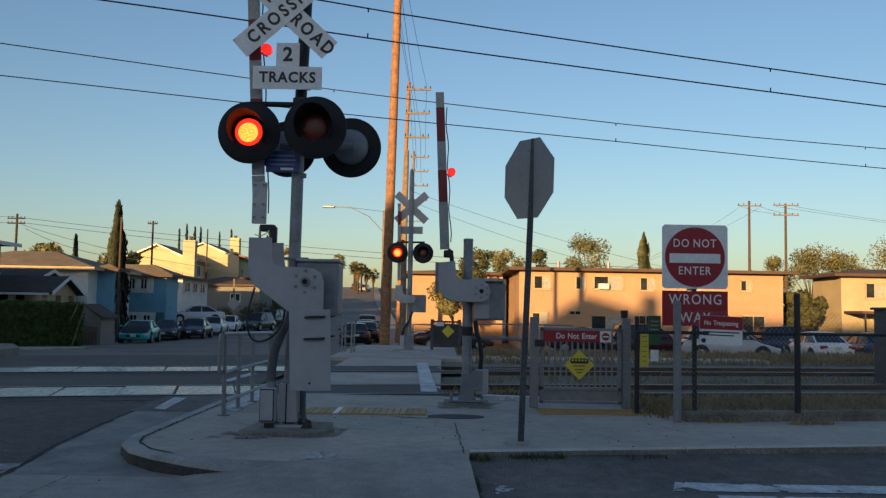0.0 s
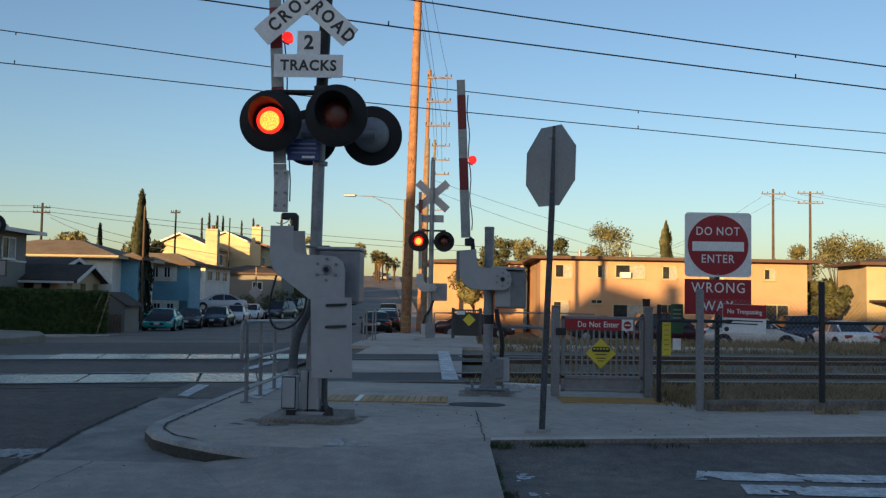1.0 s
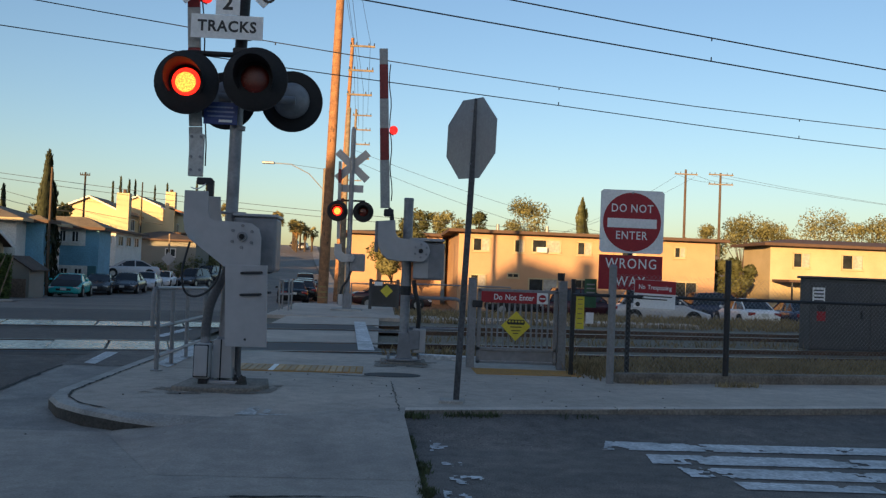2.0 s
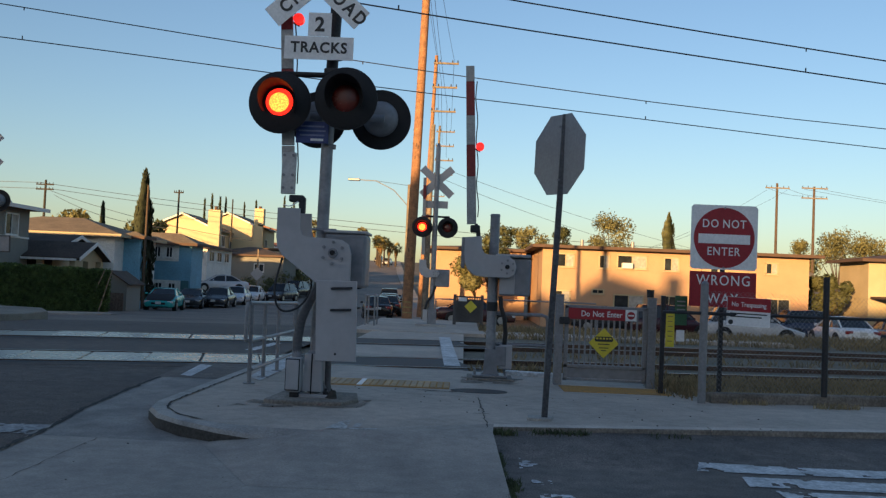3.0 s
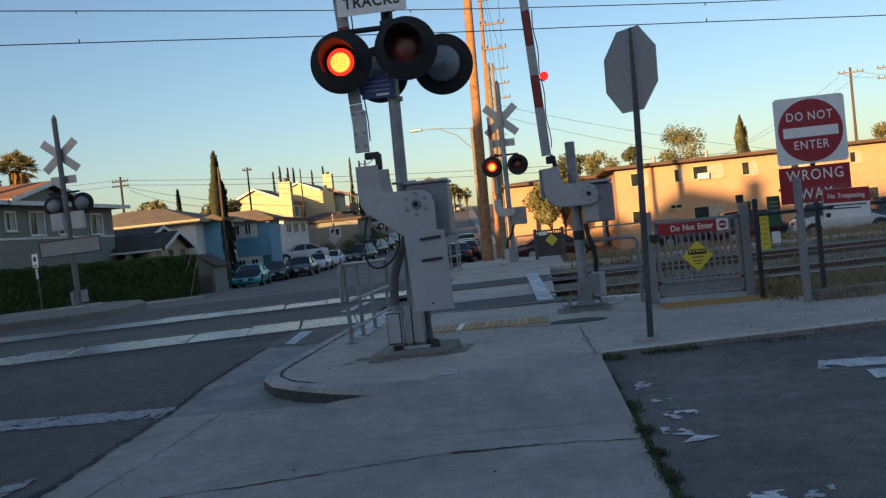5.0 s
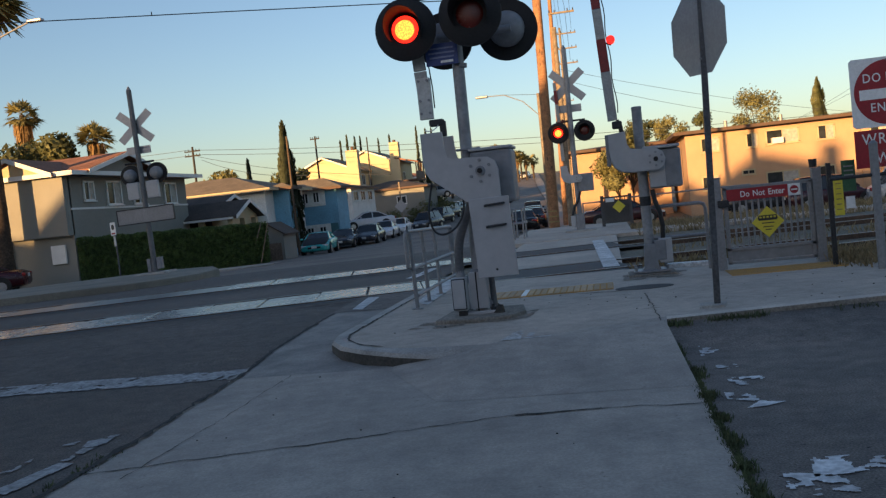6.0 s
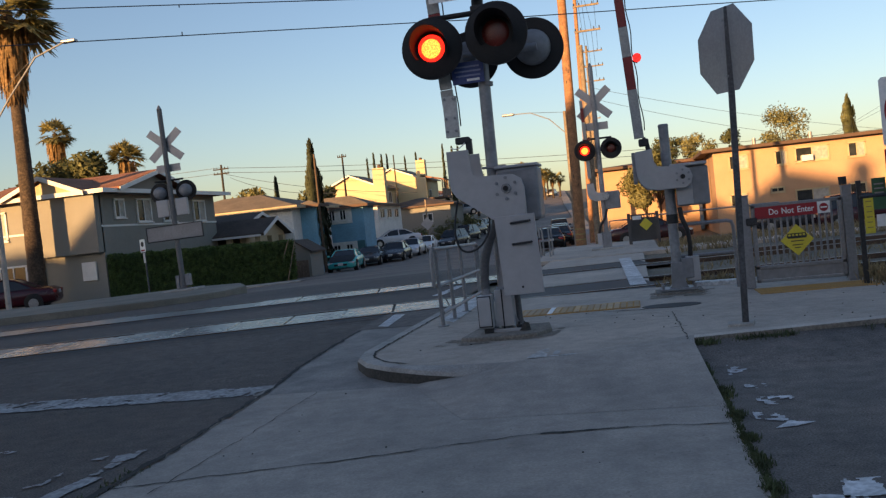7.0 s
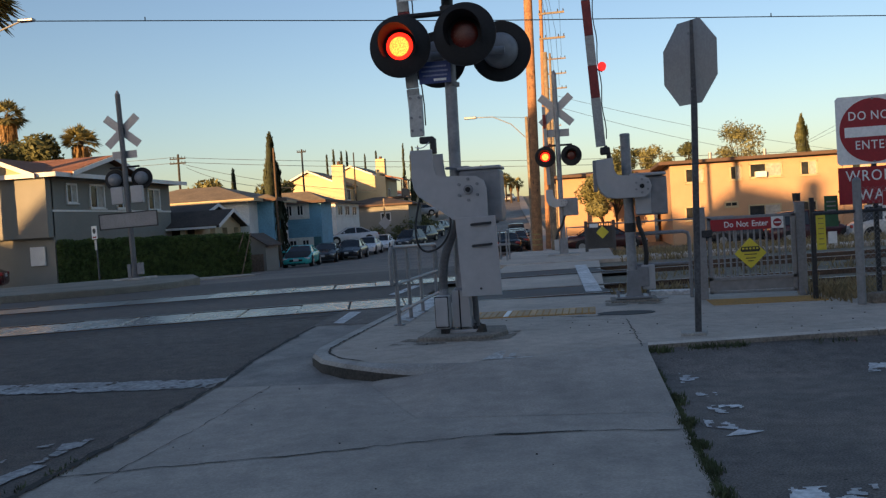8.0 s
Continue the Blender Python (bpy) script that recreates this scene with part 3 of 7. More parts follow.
# ---- crossing signals ----
def light_unit(owner, c, lit, facing=-1, r=0.305, y=0.0, name="light"):
    """A flashing light: black backing disc, hood and lens, with a housing behind it. facing -1: towards -y."""
    x, z = c
    f = facing
    bm = bmesh.new()
    rod((x, y, z), (x, y + f * 0.02, z), r, r, 40, bm)
    rod((x, y + f * 0.02, z), (x, y + f * 0.035, z), r * 0.97, r * 0.9, 40, bm)
    disc = part("backing_disc", bm, M["black"], owner, "black round backing disc")
    bm = bmesh.new()
    n, a0, a1 = 30, radians(-35), radians(215)
    rows = []
    for k in range(n + 1):
        a = a0 + (a1 - a0) * k / n
        long = 0.30 * (0.35 + 0.65 * max(0.0, math.sin(a * 0.72 + radians(25))))
        rows.append([bm.verts.new((x + rr * math.cos(a), y + f * d, z + rr * math.sin(a))) for rr, d in ((0.175, 0.03), (0.19, long), (0.185, long), (0.168, 0.03))])
    for p, q in zip(rows, rows[1:]):
        for i in range(3):
            bm.faces.new((p[i], p[i + 1], q[i + 1], q[i]))
    part("hood", bm, M["black"], disc, "black hood")
    bm = bmesh.new()
    rings = []
    for k in range(5):
        rr, d = 0.136 * math.cos(k * math.pi / 9), 0.036 + 0.03 * math.sin(k * math.pi / 9)
        rings.append([bm.verts.new((x + rr * math.cos(a * math.pi / 14), y + f * d, z + rr * math.sin(a * math.pi / 14))) for a in range(28)])
    for p, q in zip(rings, rings[1:]):
        for i in range(28):
            bm.faces.new((p[i], p[(i + 1) % 28], q[(i + 1) % 28], q[i]))
    bm.faces.new(rings[-1])
    part("lens", bm, M["lenson"] if lit else M["lensoff"], disc, "lit orange-red lens" if lit else "dark red lens")
    if lit:
        part("lamp_core", rod((x, y + f * 0.060, z - 0.008), (x, y + f * 0.0685, z - 0.008), 0.098, 0.09, 28), M["lenscore"], disc, "glowing yellow-orange lamp core")
    bm = bmesh.new()
    prof = ((0.0, 0.185), (0.05, 0.19), (0.12, 0.17), (0.18, 0.12), (0.2, 0.05))
    rings = [[bm.verts.new((x + rr * math.cos(a * math.pi / 12), y - f * d, z + rr * math.sin(a * math.pi / 12))) for a in range(24)] for d, rr in prof]
    for p, q in zip(rings, rings[1:]):
        for i in range(24):
            bm.faces.new((p[i], p[(i + 1) % 24], q[(i + 1) % 24], q[i]))
    bm.faces.new(rings[-1])
    part("housing", bm, M["silverdark"], disc, "grey metal lamp housing")
    return disc


M["conduitgrey"] = mat("grey_conduit", (0.12, 0.122, 0.13), 0.55, 0.1, var=0.15, broad=6)
M["mastdark"] = mat("weathered_mast", (0.17, 0.17, 0.175), 0.6, 0.3, var=0.15, broad=3)


def crossbuck(owner, c, y, lettered, face, length=1.22, width=0.229):
    for turn, dy in ((42, -0.012), (-42, 0.0)):
        m = Matrix.Translation((c[0], y + dy, c[1])) @ Matrix.Rotation(radians(-turn), 4, "Y")
        blade = part("blade", box((0, 0, 0), (length, 0.006, width), m=m, bev=0.002), face, owner, "white crossing blade", smooth=False)
        if lettered:
            for text, off in ((("CROSSING", 0.0),) if turn > 0 else (("RAIL", -0.37), ("ROAD", 0.37))):
                letters("lettering", text, 0.182, m @ Matrix.Translation((off, -0.0055, 0)), M["letter"], blade, 0.86, 1.38)


def gate_arm(owner, x0, z0, x1, z1, y, bands, lamps, w=0.115, lit=True):
    """An arm that stands upright, banded red and white, with small lamps on its edge."""
    a, b = Vector((x0, y, z0)), Vector((x1, y, z1))
    d = (b - a).normalized()
    up = d.cross(Vector((0, 1, 0)))
    turn = Matrix(((up.x, 0, d.x, 0), (0, 1, 0, 0), (up.z, 0, d.z, 0), (0, 0, 0, 1)))
    length = (b - a).length
    for s, e, red in bands:
        m = Matrix.Translation(a + d * (s + e) / 2 * length) @ turn
        wide = w * (1.0 - 0.12 * s)
        part("arm_section", box((0, 0, 0), (wide, 0.045, (e - s) * length - 0.002), m=m, bev=0.004), M["armred"] if red else M["armwhite"], owner, "red band" if red else "white band", smooth=False)
    for s, side in lamps:
        p = a + d * s * length + Vector((side * (w / 2 + 0.06), 0, 0))
        lamp = part("gate_lamp", rod(p + Vector((0, 0.035, 0)), p - Vector((0, 0.035, 0)), 0.055, 0.055, 20), M["lensdim"] if lit else M["lensoff"], owner, "small round red lamp")
        part("lamp_bracket", pipe([p + Vector((-side * 0.08, 0.03, -0.02)), p + Vector((0, 0.03, -0.06)), p + Vector((0, 0.03, -0.03))], 0.01, 6), M["darkmetal"], lamp)
    part("cable", pipe([a + Vector((w * 0.62, 0.03, 0.1)) + d * length * t + Vector((0.012 * math.sin(t * 23), 0, 0)) for t in [k / 16 * 0.86 for k in range(17)]], 0.007, 6), M["cable"], owner, "thin black lamp cable")


def bolts(owner, c, y, ring=0.1, n=6, r=0.014):
    for k in range(n):
        a = 2 * math.pi * k / n + 0.5
        part("bolt", rod((c[0] + ring * math.cos(a), y, c[1] + ring * math.sin(a)), (c[0] + ring * math.cos(a), y - 0.018, c[1] + ring * math.sin(a)), r, r, 6), M["galv"], owner, "hexagonal bolt")


def near_signal():
    ox, oy, oz = -1.53, 9.0, P
    s = thing("crossing_signal", (ox, oy, oz), "silver railroad crossing signal with raised gate arm on the pavement", "railroad signal", "crossing signals")
    L = lambda x, z: (x - ox, z - oz)
    part("footing", slab([(-0.42, -0.36), (-0.1, -0.46), (0.34, -0.38), (0.46, -0.05), (0.4, 0.4), (-0.36, 0.42)], (-0.05, 0.045), "z", bev=0.015), M["kerbside"], s, "rough stained concrete footing", smooth=False)
    part("mast", rod((0.0, 0.02, 0.0), (0.022, 0.02, 3.12), 0.062, 0.061, 24), M["alu"], s, "dull aluminium mast")
    # same mast further up, coloured dark for its shadow side
    part("upper_mast", rod((0.022, 0.02, 3.12), (0.07, 0.02, 4.75), 0.0605, 0.06, 24), M["darkmetal"], s, "upper mast with its shadow side painted dark")
    base = part("base_casting", slab([(-0.095, 0.1), (0.095, 0.1), (0.083, 0.47), (-0.083, 0.47)], (-0.105, 0.125)), M["silver"], s, "cast silver base halves round the mast", smooth=False)
    part("base_collar", rod((0.0, 0.02, 0.465), (0.0, 0.02, 0.495), 0.088, 0.07, 20), M["silverdark"], base)
    part("base_flange", slab([(-0.2, -0.14), (0.17, -0.14), (0.19, 0.02), (0.17, 0.18), (-0.2, 0.18), (-0.22, 0.02)], (0.04, 0.075), "z", bev=0.008), M["silver"], base, "bolted foot flange", smooth=False)
    part("gusset", slab([(0.09, 0.075), (0.155, 0.075), (0.09, 0.2)], (0.0, 0.03)), M["silverdark"], base, smooth=False)
    part("gusset", slab([(-0.09, 0.075), (-0.155, 0.075), (-0.09, 0.2)], (0.0, 0.03)), M["silverdark"], base, smooth=False)
    part("seam", box((-0.01, -0.108, 0.27), (0.012, 0.008, 0.41)), M["black"], base, smooth=False)
    part("side_pipe", rod((0.135, 0.05, 0.05), (0.13, 0.05, 0.46), 0.032, 0.03, 14), M["conduitgrey"], base, "dark upright conduit")
    for bx, by in ((-0.17, -0.1), (0.14, -0.1), (0.14, 0.16), (-0.17, 0.16)):
        part("anchor_bolt", rod((bx, by, 0.05), (bx, by, 0.135), 0.014, 0.014, 8), M["darkmetal"], base)
        part("nut", rod((bx, by, 0.075), (bx, by, 0.105), 0.027, 0.027, 6), M["darkmetal"], base)
    part("rubble", rod((0.2, -0.12, 0.03), (0.22, -0.1, 0.12), 0.07, 0.025, 7), M["kerbface"], base, "dark lump of rubble", smooth=False)
    jb = part("junction_box", box((-0.18, -0.13, 0.265), (0.155, 0.16, 0.34), bev=0.02), M["silver"], s, "grey junction box", smooth=False)
    part("gasket", box((-0.18, -0.214, 0.27), (0.142, 0.012, 0.315), bev=0.006), M["black"], jb, "black rubber gasket", smooth=False)
    part("box_cover", box((-0.18, -0.226, 0.27), (0.125, 0.016, 0.295), bev=0.008), M["silver"], jb, "pale box cover", smooth=False)
    part("box_foot", box((-0.165, -0.13, 0.07), (0.09, 0.1, 0.06), bev=0.01), M["darkmetal"], jb, smooth=False)
    part("conduit", pipe(smooth([(-0.17, -0.08, 0.43), (-0.168, -0.08, 0.6), (-0.14, -0.09, 0.8), (-0.07, -0.11, 0.98), (0.0, -0.12, 1.12), (0.03, -0.12, 1.24)]), 0.046, 14), M["conduitgrey"], s, "thick grey flexible conduit")
    part("conduit_collar", rod((-0.17, -0.08, 0.42), (-0.17, -0.08, 0.5), 0.05, 0.045, 14), M["galv"], s)
    part("loop_cable", pipe(smooth([(-0.36, -0.1, 1.42), (-0.40, -0.2, 1.14), (-0.372, -0.2, 0.948), (-0.28, -0.2, 0.889), (-0.15, -0.2, 0.941), (-0.064, -0.2, 1.06), (-0.04, -0.18, 1.2), (-0.08, -0.17, 1.32)], 7), 0.011, 8), M["cable"], s, "thin black hanging cable")
    # gate mechanism
    mech = part("mechanism_box", box((*[(a + b) / 2 for a, b in (((-1.48 - ox), (-1.04 - ox)), (-0.12, 0.30))], 1.42), (0.42, 0.42, 0.54), bev=0.03), M["silverdark"], s, "grey gate mechanism housing", smooth=False)
    part("box_lid", box((0.27, 0.09, 1.705), (0.44, 0.45, 0.03), bev=0.01), M["silver"], mech, smooth=False)
    part("lid_hinge", box((0.05, -0.1, 1.72), (0.25, 0.04, 0.025), bev=0.008), M["galv"], mech, smooth=False)
    plate = [L(*p) for p in ((-1.92, 2.05), (-1.70, 2.05), (-1.695, 1.86), (-1.68, 1.79), (-1.63, 1.765), (-1.42, 1.765), (-1.27, 1.755), (-1.2, 1.71), (-1.175, 1.62), (-1.175, 1.33), (-1.52, 1.33), (-1.62, 1.41), (-1.86, 1.585), (-1.905, 1.66), (-1.92, 1.76))]
    for y, nm in ((-0.30, "front"), (0.36, "back")):
        arm = part("arm_bracket", slab(plate, (y, y + 0.045), bev=0.006), M["silver"], s, "pale grey cast arm bracket", smooth=False)
        if nm == "front":
            hub = L(-1.355, 1.625)
            part("hub", rod((hub[0], y, hub[1]), (hub[0], y - 0.03, hub[1]), 0.048, 0.045, 20), M["galv"], arm, "round pivot hub")
            part("hub_cap", rod((hub[0], y - 0.03, hub[1]), (hub[0], y - 0.05, hub[1]), 0.026, 0.024, 16), M["black"], arm)
            bolts(arm, hub, y, 0.105, 6, 0.017)
    for y in (-0.335, 0.42):
        cw = part("counterweight", slab([(px - (0.1 if y > 0 else 0.0), pz) for px, pz in (L(-1.50, 1.35), L(-1.10, 1.355), L(-1.075, 0.57), L(-1.47, 0.565))], (y, y + 0.035), bev=0.006), M["silver"], s, "flat grey counterweight plate", smooth=False)
        for z in (1.275, 1.065):
            part("handle", pipe([(0.19, y, z - 0.14), (0.20, y - 0.025, z - 0.138), (0.28, y - 0.03, z - 0.134), (0.37, y - 0.025, z - 0.13), (0.38, y, z - 0.128)], 0.012, 8), M["darkmetal"], cw, "dark slot handle")
        part("bolt", rod((0.25, y, 0.5), (0.25, y - 0.01, 0.5), 0.012, n=8), M["darkmetal"], cw)
    gate_arm(s, -1.868 - ox, 2.22 - oz, -2.09 - ox, 6.05 - oz, -0.06, [(0, 0.125, False), (0.127, 0.22, False), (0.22, 0.33, True), (0.33, 0.435, False), (0.435, 0.545, True), (0.545, 0.655, False), (0.655, 0.765, True), (0.765, 0.875, False), (0.875, 1, True)], [(0.465, 1), (0.72, 1), (0.97, 1)], 0.125)
    part("sleeve", box((-1.875 - ox, -0.06, 2.42 - oz), (0.14, 0.06, 0.42), bev=0.006), M["sleeve"], s, "white arm sleeve with bolts", smooth=False)
    for bx in (-0.045, 0.045):
        for bz in (2.27, 2.4, 2.60):
            part("bolt", rod((-1.875 - ox + bx, -0.09, bz - oz), (-1.875 - ox + bx, -0.108, bz - oz), 0.014, n=8), M["galv"], s)
    part("arm_clamp", box((-1.78 - ox, -0.06, 2.165 - oz), (0.15, 0.09, 0.07), bev=0.015), M["darkmetal"], s, "dark arm clamp", smooth=False)
    part("arm_stub", box((-1.72 - ox, -0.06, 2.10 - oz), (0.06, 0.08, 0.16), bev=0.01), M["darkmetal"], s, smooth=False)
    part("wire_loop", pipe(arc((-1.86 - ox, -0.31, 2.08 - oz), (-1.72 - ox, -0.31, 2.12 - oz), 0.03, 8), 0.005, 6), M["white"], s)
    # lights
    part("light_arm", rod((*[-1.97 - ox], -0.12, 3.42 - oz), (-1.2 - ox, -0.12, 3.42 - oz), 0.028, n=12), M["black"], s, "black cross arm of the lights")
    part("light_arm", rod((-1.72 - ox, 0.14, 3.05 - oz), (-0.95 - ox, 0.14, 3.05 - oz), 0.04, n=12), M["silverdark"], s)
    part("light_clamp", box((0.03, 0, 3.0), (0.2, 0.22, 0.22), bev=0.04), M["silverdark"], s, smooth=False)
    light_unit(s, L(-1.965, 3.105), True, -1, 0.312, -0.22)
    light_unit(s, L(-1.295, 3.15), False, -1, 0.312, -0.30)
    light_unit(s, L(-1.015, 3.09), False, 1, 0.322, 0.42)
    light_unit(s, L(-1.68, 3.05), False, 1, 0.30, 0.35)
    # plates
    for z in (3.5, 3.33, 4.15):
        part("clamp", box((0.05, -0.03, z), (0.16, 0.18, 0.06), bev=0.015), M["darkmetal"], s, "dark mounting clamp", smooth=False)
    tr = part("track_plate", box((-1.615 - ox, -0.16, 3.685 - oz), (0.70, 0.006, 0.235), bev=0.002), M["white"], s, "white plate with black lettering", smooth=False)
    letters("lettering", "TRACKS", 0.15, pose(-1.615 - ox, -0.165, 3.685 - oz), M["letter"], tr, 0.95, 1.12)
    nm = part("count_plate", box((-1.615 - ox, -0.16, 3.925 - oz), (0.235, 0.006, 0.24), bev=0.002), M["white"], s, "white plate with a black figure", smooth=False)
    letters("lettering", "2", 0.2, pose(-1.615 - ox, -0.165, 3.92 - oz), M["letter"], nm)
    crossbuck(s, L(-1.64, 4.37), -0.2, True, M["white"])
    bp = part("notice_plate", box((-1.65 - ox, -0.1, 2.84 - oz), (0.33, 0.008, 0.22), bev=0.003), M["blue"], s, "small blue notice plate with white lines", smooth=False)
    for k, w in enumerate((0.24, 0.27, 0.25)):
        part("text_bar", box((-1.65 - ox, -0.106, 2.90 - oz - 0.045 * k), (w, 0.004, 0.016)), M["noticebar"], bp, smooth=False)
    part("text_bar", box((-1.6 - ox, -0.106, 2.765 - oz), (0.13, 0.004, 0.024)), M["white"], bp, smooth=False)
    part("mast_band", rod((0.04, 0.02, 2.56), (0.042, 0.02, 2.60), 0.068, 0.068, 20), M["galv"], s)
    part("mast_bolt", rod((0.025, -0.05, 1.98), (0.025, -0.06, 1.98), 0.016, n=8), M["galv"], s)


def foot_gate():
    ox, oy, oz = 0.33, 11.9, P
    s = thing("pedestrian_gate_signal", (ox, oy, oz), "grey pedestrian gate machine with raised red-white arm", "railroad gate", "crossing signals")
    L = lambda x, z: (x - ox, z - oz)
    part("footing", slab([(-0.3, -0.3), (0.3, -0.3), (0.3, 0.3), (-0.3, 0.3)], (-0.05, 0.03), "z", bev=0.01), M["kerbside"], s, smooth=False)
    part("foot_plate", box((0, 0, 0.05), (0.46, 0.4, 0.03), bev=0.008), M["galv"], s, "bolted foot plate", smooth=False)
    part("base_casting", slab([(-0.13, 0.06), (0.13, 0.06), (0.09, 0.10), (0.07, 0.4), (-0.07, 0.4), (-0.08, 0.10)], (-0.1, 0.1), bev=0.008), M["silverdark"], s, smooth=False)
    for bx in (-0.2, 0.2):
        for by in (-0.16, 0.16):
            part("anchor_bolt", rod((bx, by, 0.05), (bx, by, 0.12), 0.018, n=8), M["galv"], s)
    part("mast", rod((0, 0, 0.06), (-0.005, 0, 2.17), 0.064, 0.064, 20), M["alu"], s, "dull aluminium mast")
    part("mast_cap", rod((-0.005, 0, 2.17), (-0.005, 0, 2.195), 0.07, 0.06, 20), M["galv"], s)
    part("junction_box", box((0.13, 0, 0.31), (0.15, 0.18, 0.26), bev=0.01), M["silverdark"], s, smooth=False)
    mech = part("mechanism_box", box((0.29, 0.06, 1.36), (0.4, 0.38, 0.5), bev=0.03), M["silverdark"], s, "grey gate mechanism housing", smooth=False)
    part("box_lid", box((0.25, 0.02, 1.64), (0.46, 0.4, 0.04), bev=0.012), M["silver"], mech, smooth=False)
    part("box_door", box((0.18, -0.135, 1.3), (0.2, 0.012, 0.34), bev=0.005), M["silver"], mech, smooth=False)
    elbow = [L(*p) for p in ((-0.07, 2.0), (0.15, 2.02), (0.155, 1.85), (0.19, 1.79), (0.25, 1.775), (0.52, 1.765), (0.59, 1.72), (0.625, 1.63), (0.6, 1.54), (0.53, 1.485), (0.2, 1.49), (0.06, 1.51), (-0.02, 1.58), (-0.06, 1.68), (-0.07, 1.8))]
    for y in (-0.24, 0.3):
        br = part("arm_bracket", slab(elbow, (y, y + 0.04), bev=0.008), M["silver"], s, "pale grey curved arm bracket", smooth=False)
        if y < 0:
            bolts(br, L(0.5, 1.63), y, 0.085, 6, 0.016)
            part("hub", rod((*[0.5 - ox], y, 1.63 - oz), (0.5 - ox, y - 0.03, 1.63 - oz), 0.03, 0.025, 14), M["black"], br)
    part("arm_flange", box((-0.105 + -ox + 0.02, 0.03, 1.8 - oz), (0.05, 0.5, 0.4), bev=0.01), M["silverdark"], s, smooth=False)
    part("arm_clamp", box((0.06 - ox, -0.1, 2.12 - oz), (0.13, 0.09, 0.1), bev=0.02), M["darkmetal"], s, smooth=False)
    part("arm_stub", pipe([(0.06 - ox, -0.1, 2.18 - oz), (0.1 - ox, -0.1, 2.1 - oz), (0.11 - ox, -0.1, 2.0 - oz)], 0.03, 8), M["darkmetal"], s)
    gate_arm(s, 0.01 - ox, 2.18 - oz, -0.095 - ox, 4.3 - oz, -0.1, [(0, 0.3, False), (0.3, 0.5, True), (0.5, 0.685, False), (0.685, 0.9, True), (0.9, 1, False)], [(0.49, 1)], 0.125)
    part("junction_box", box((0.2, 0.0, 0.3), (0.17, 0.14, 0.32), bev=0.012), M["silver"], s, "small grey junction box", smooth=False)
    part("conduit", pipe([(0.1, -0.05, 1.1), (0.12, -0.06, 0.95), (0.17, -0.05, 0.8), (0.19, -0.03, 0.62), (0.18, 0, 0.46)], 0.03, 10), M["cable"], s, "black flexible conduit")
    part("mast_collar", rod((0, 0, 0.9), (0, 0, 1.02), 0.075, 0.075, 16), M["darkmetal"], s)
    part("mast_collar", rod((0, 0, 1.02), (0, 0, 1.12), 0.07, 0.07, 16), M["galv"], s)


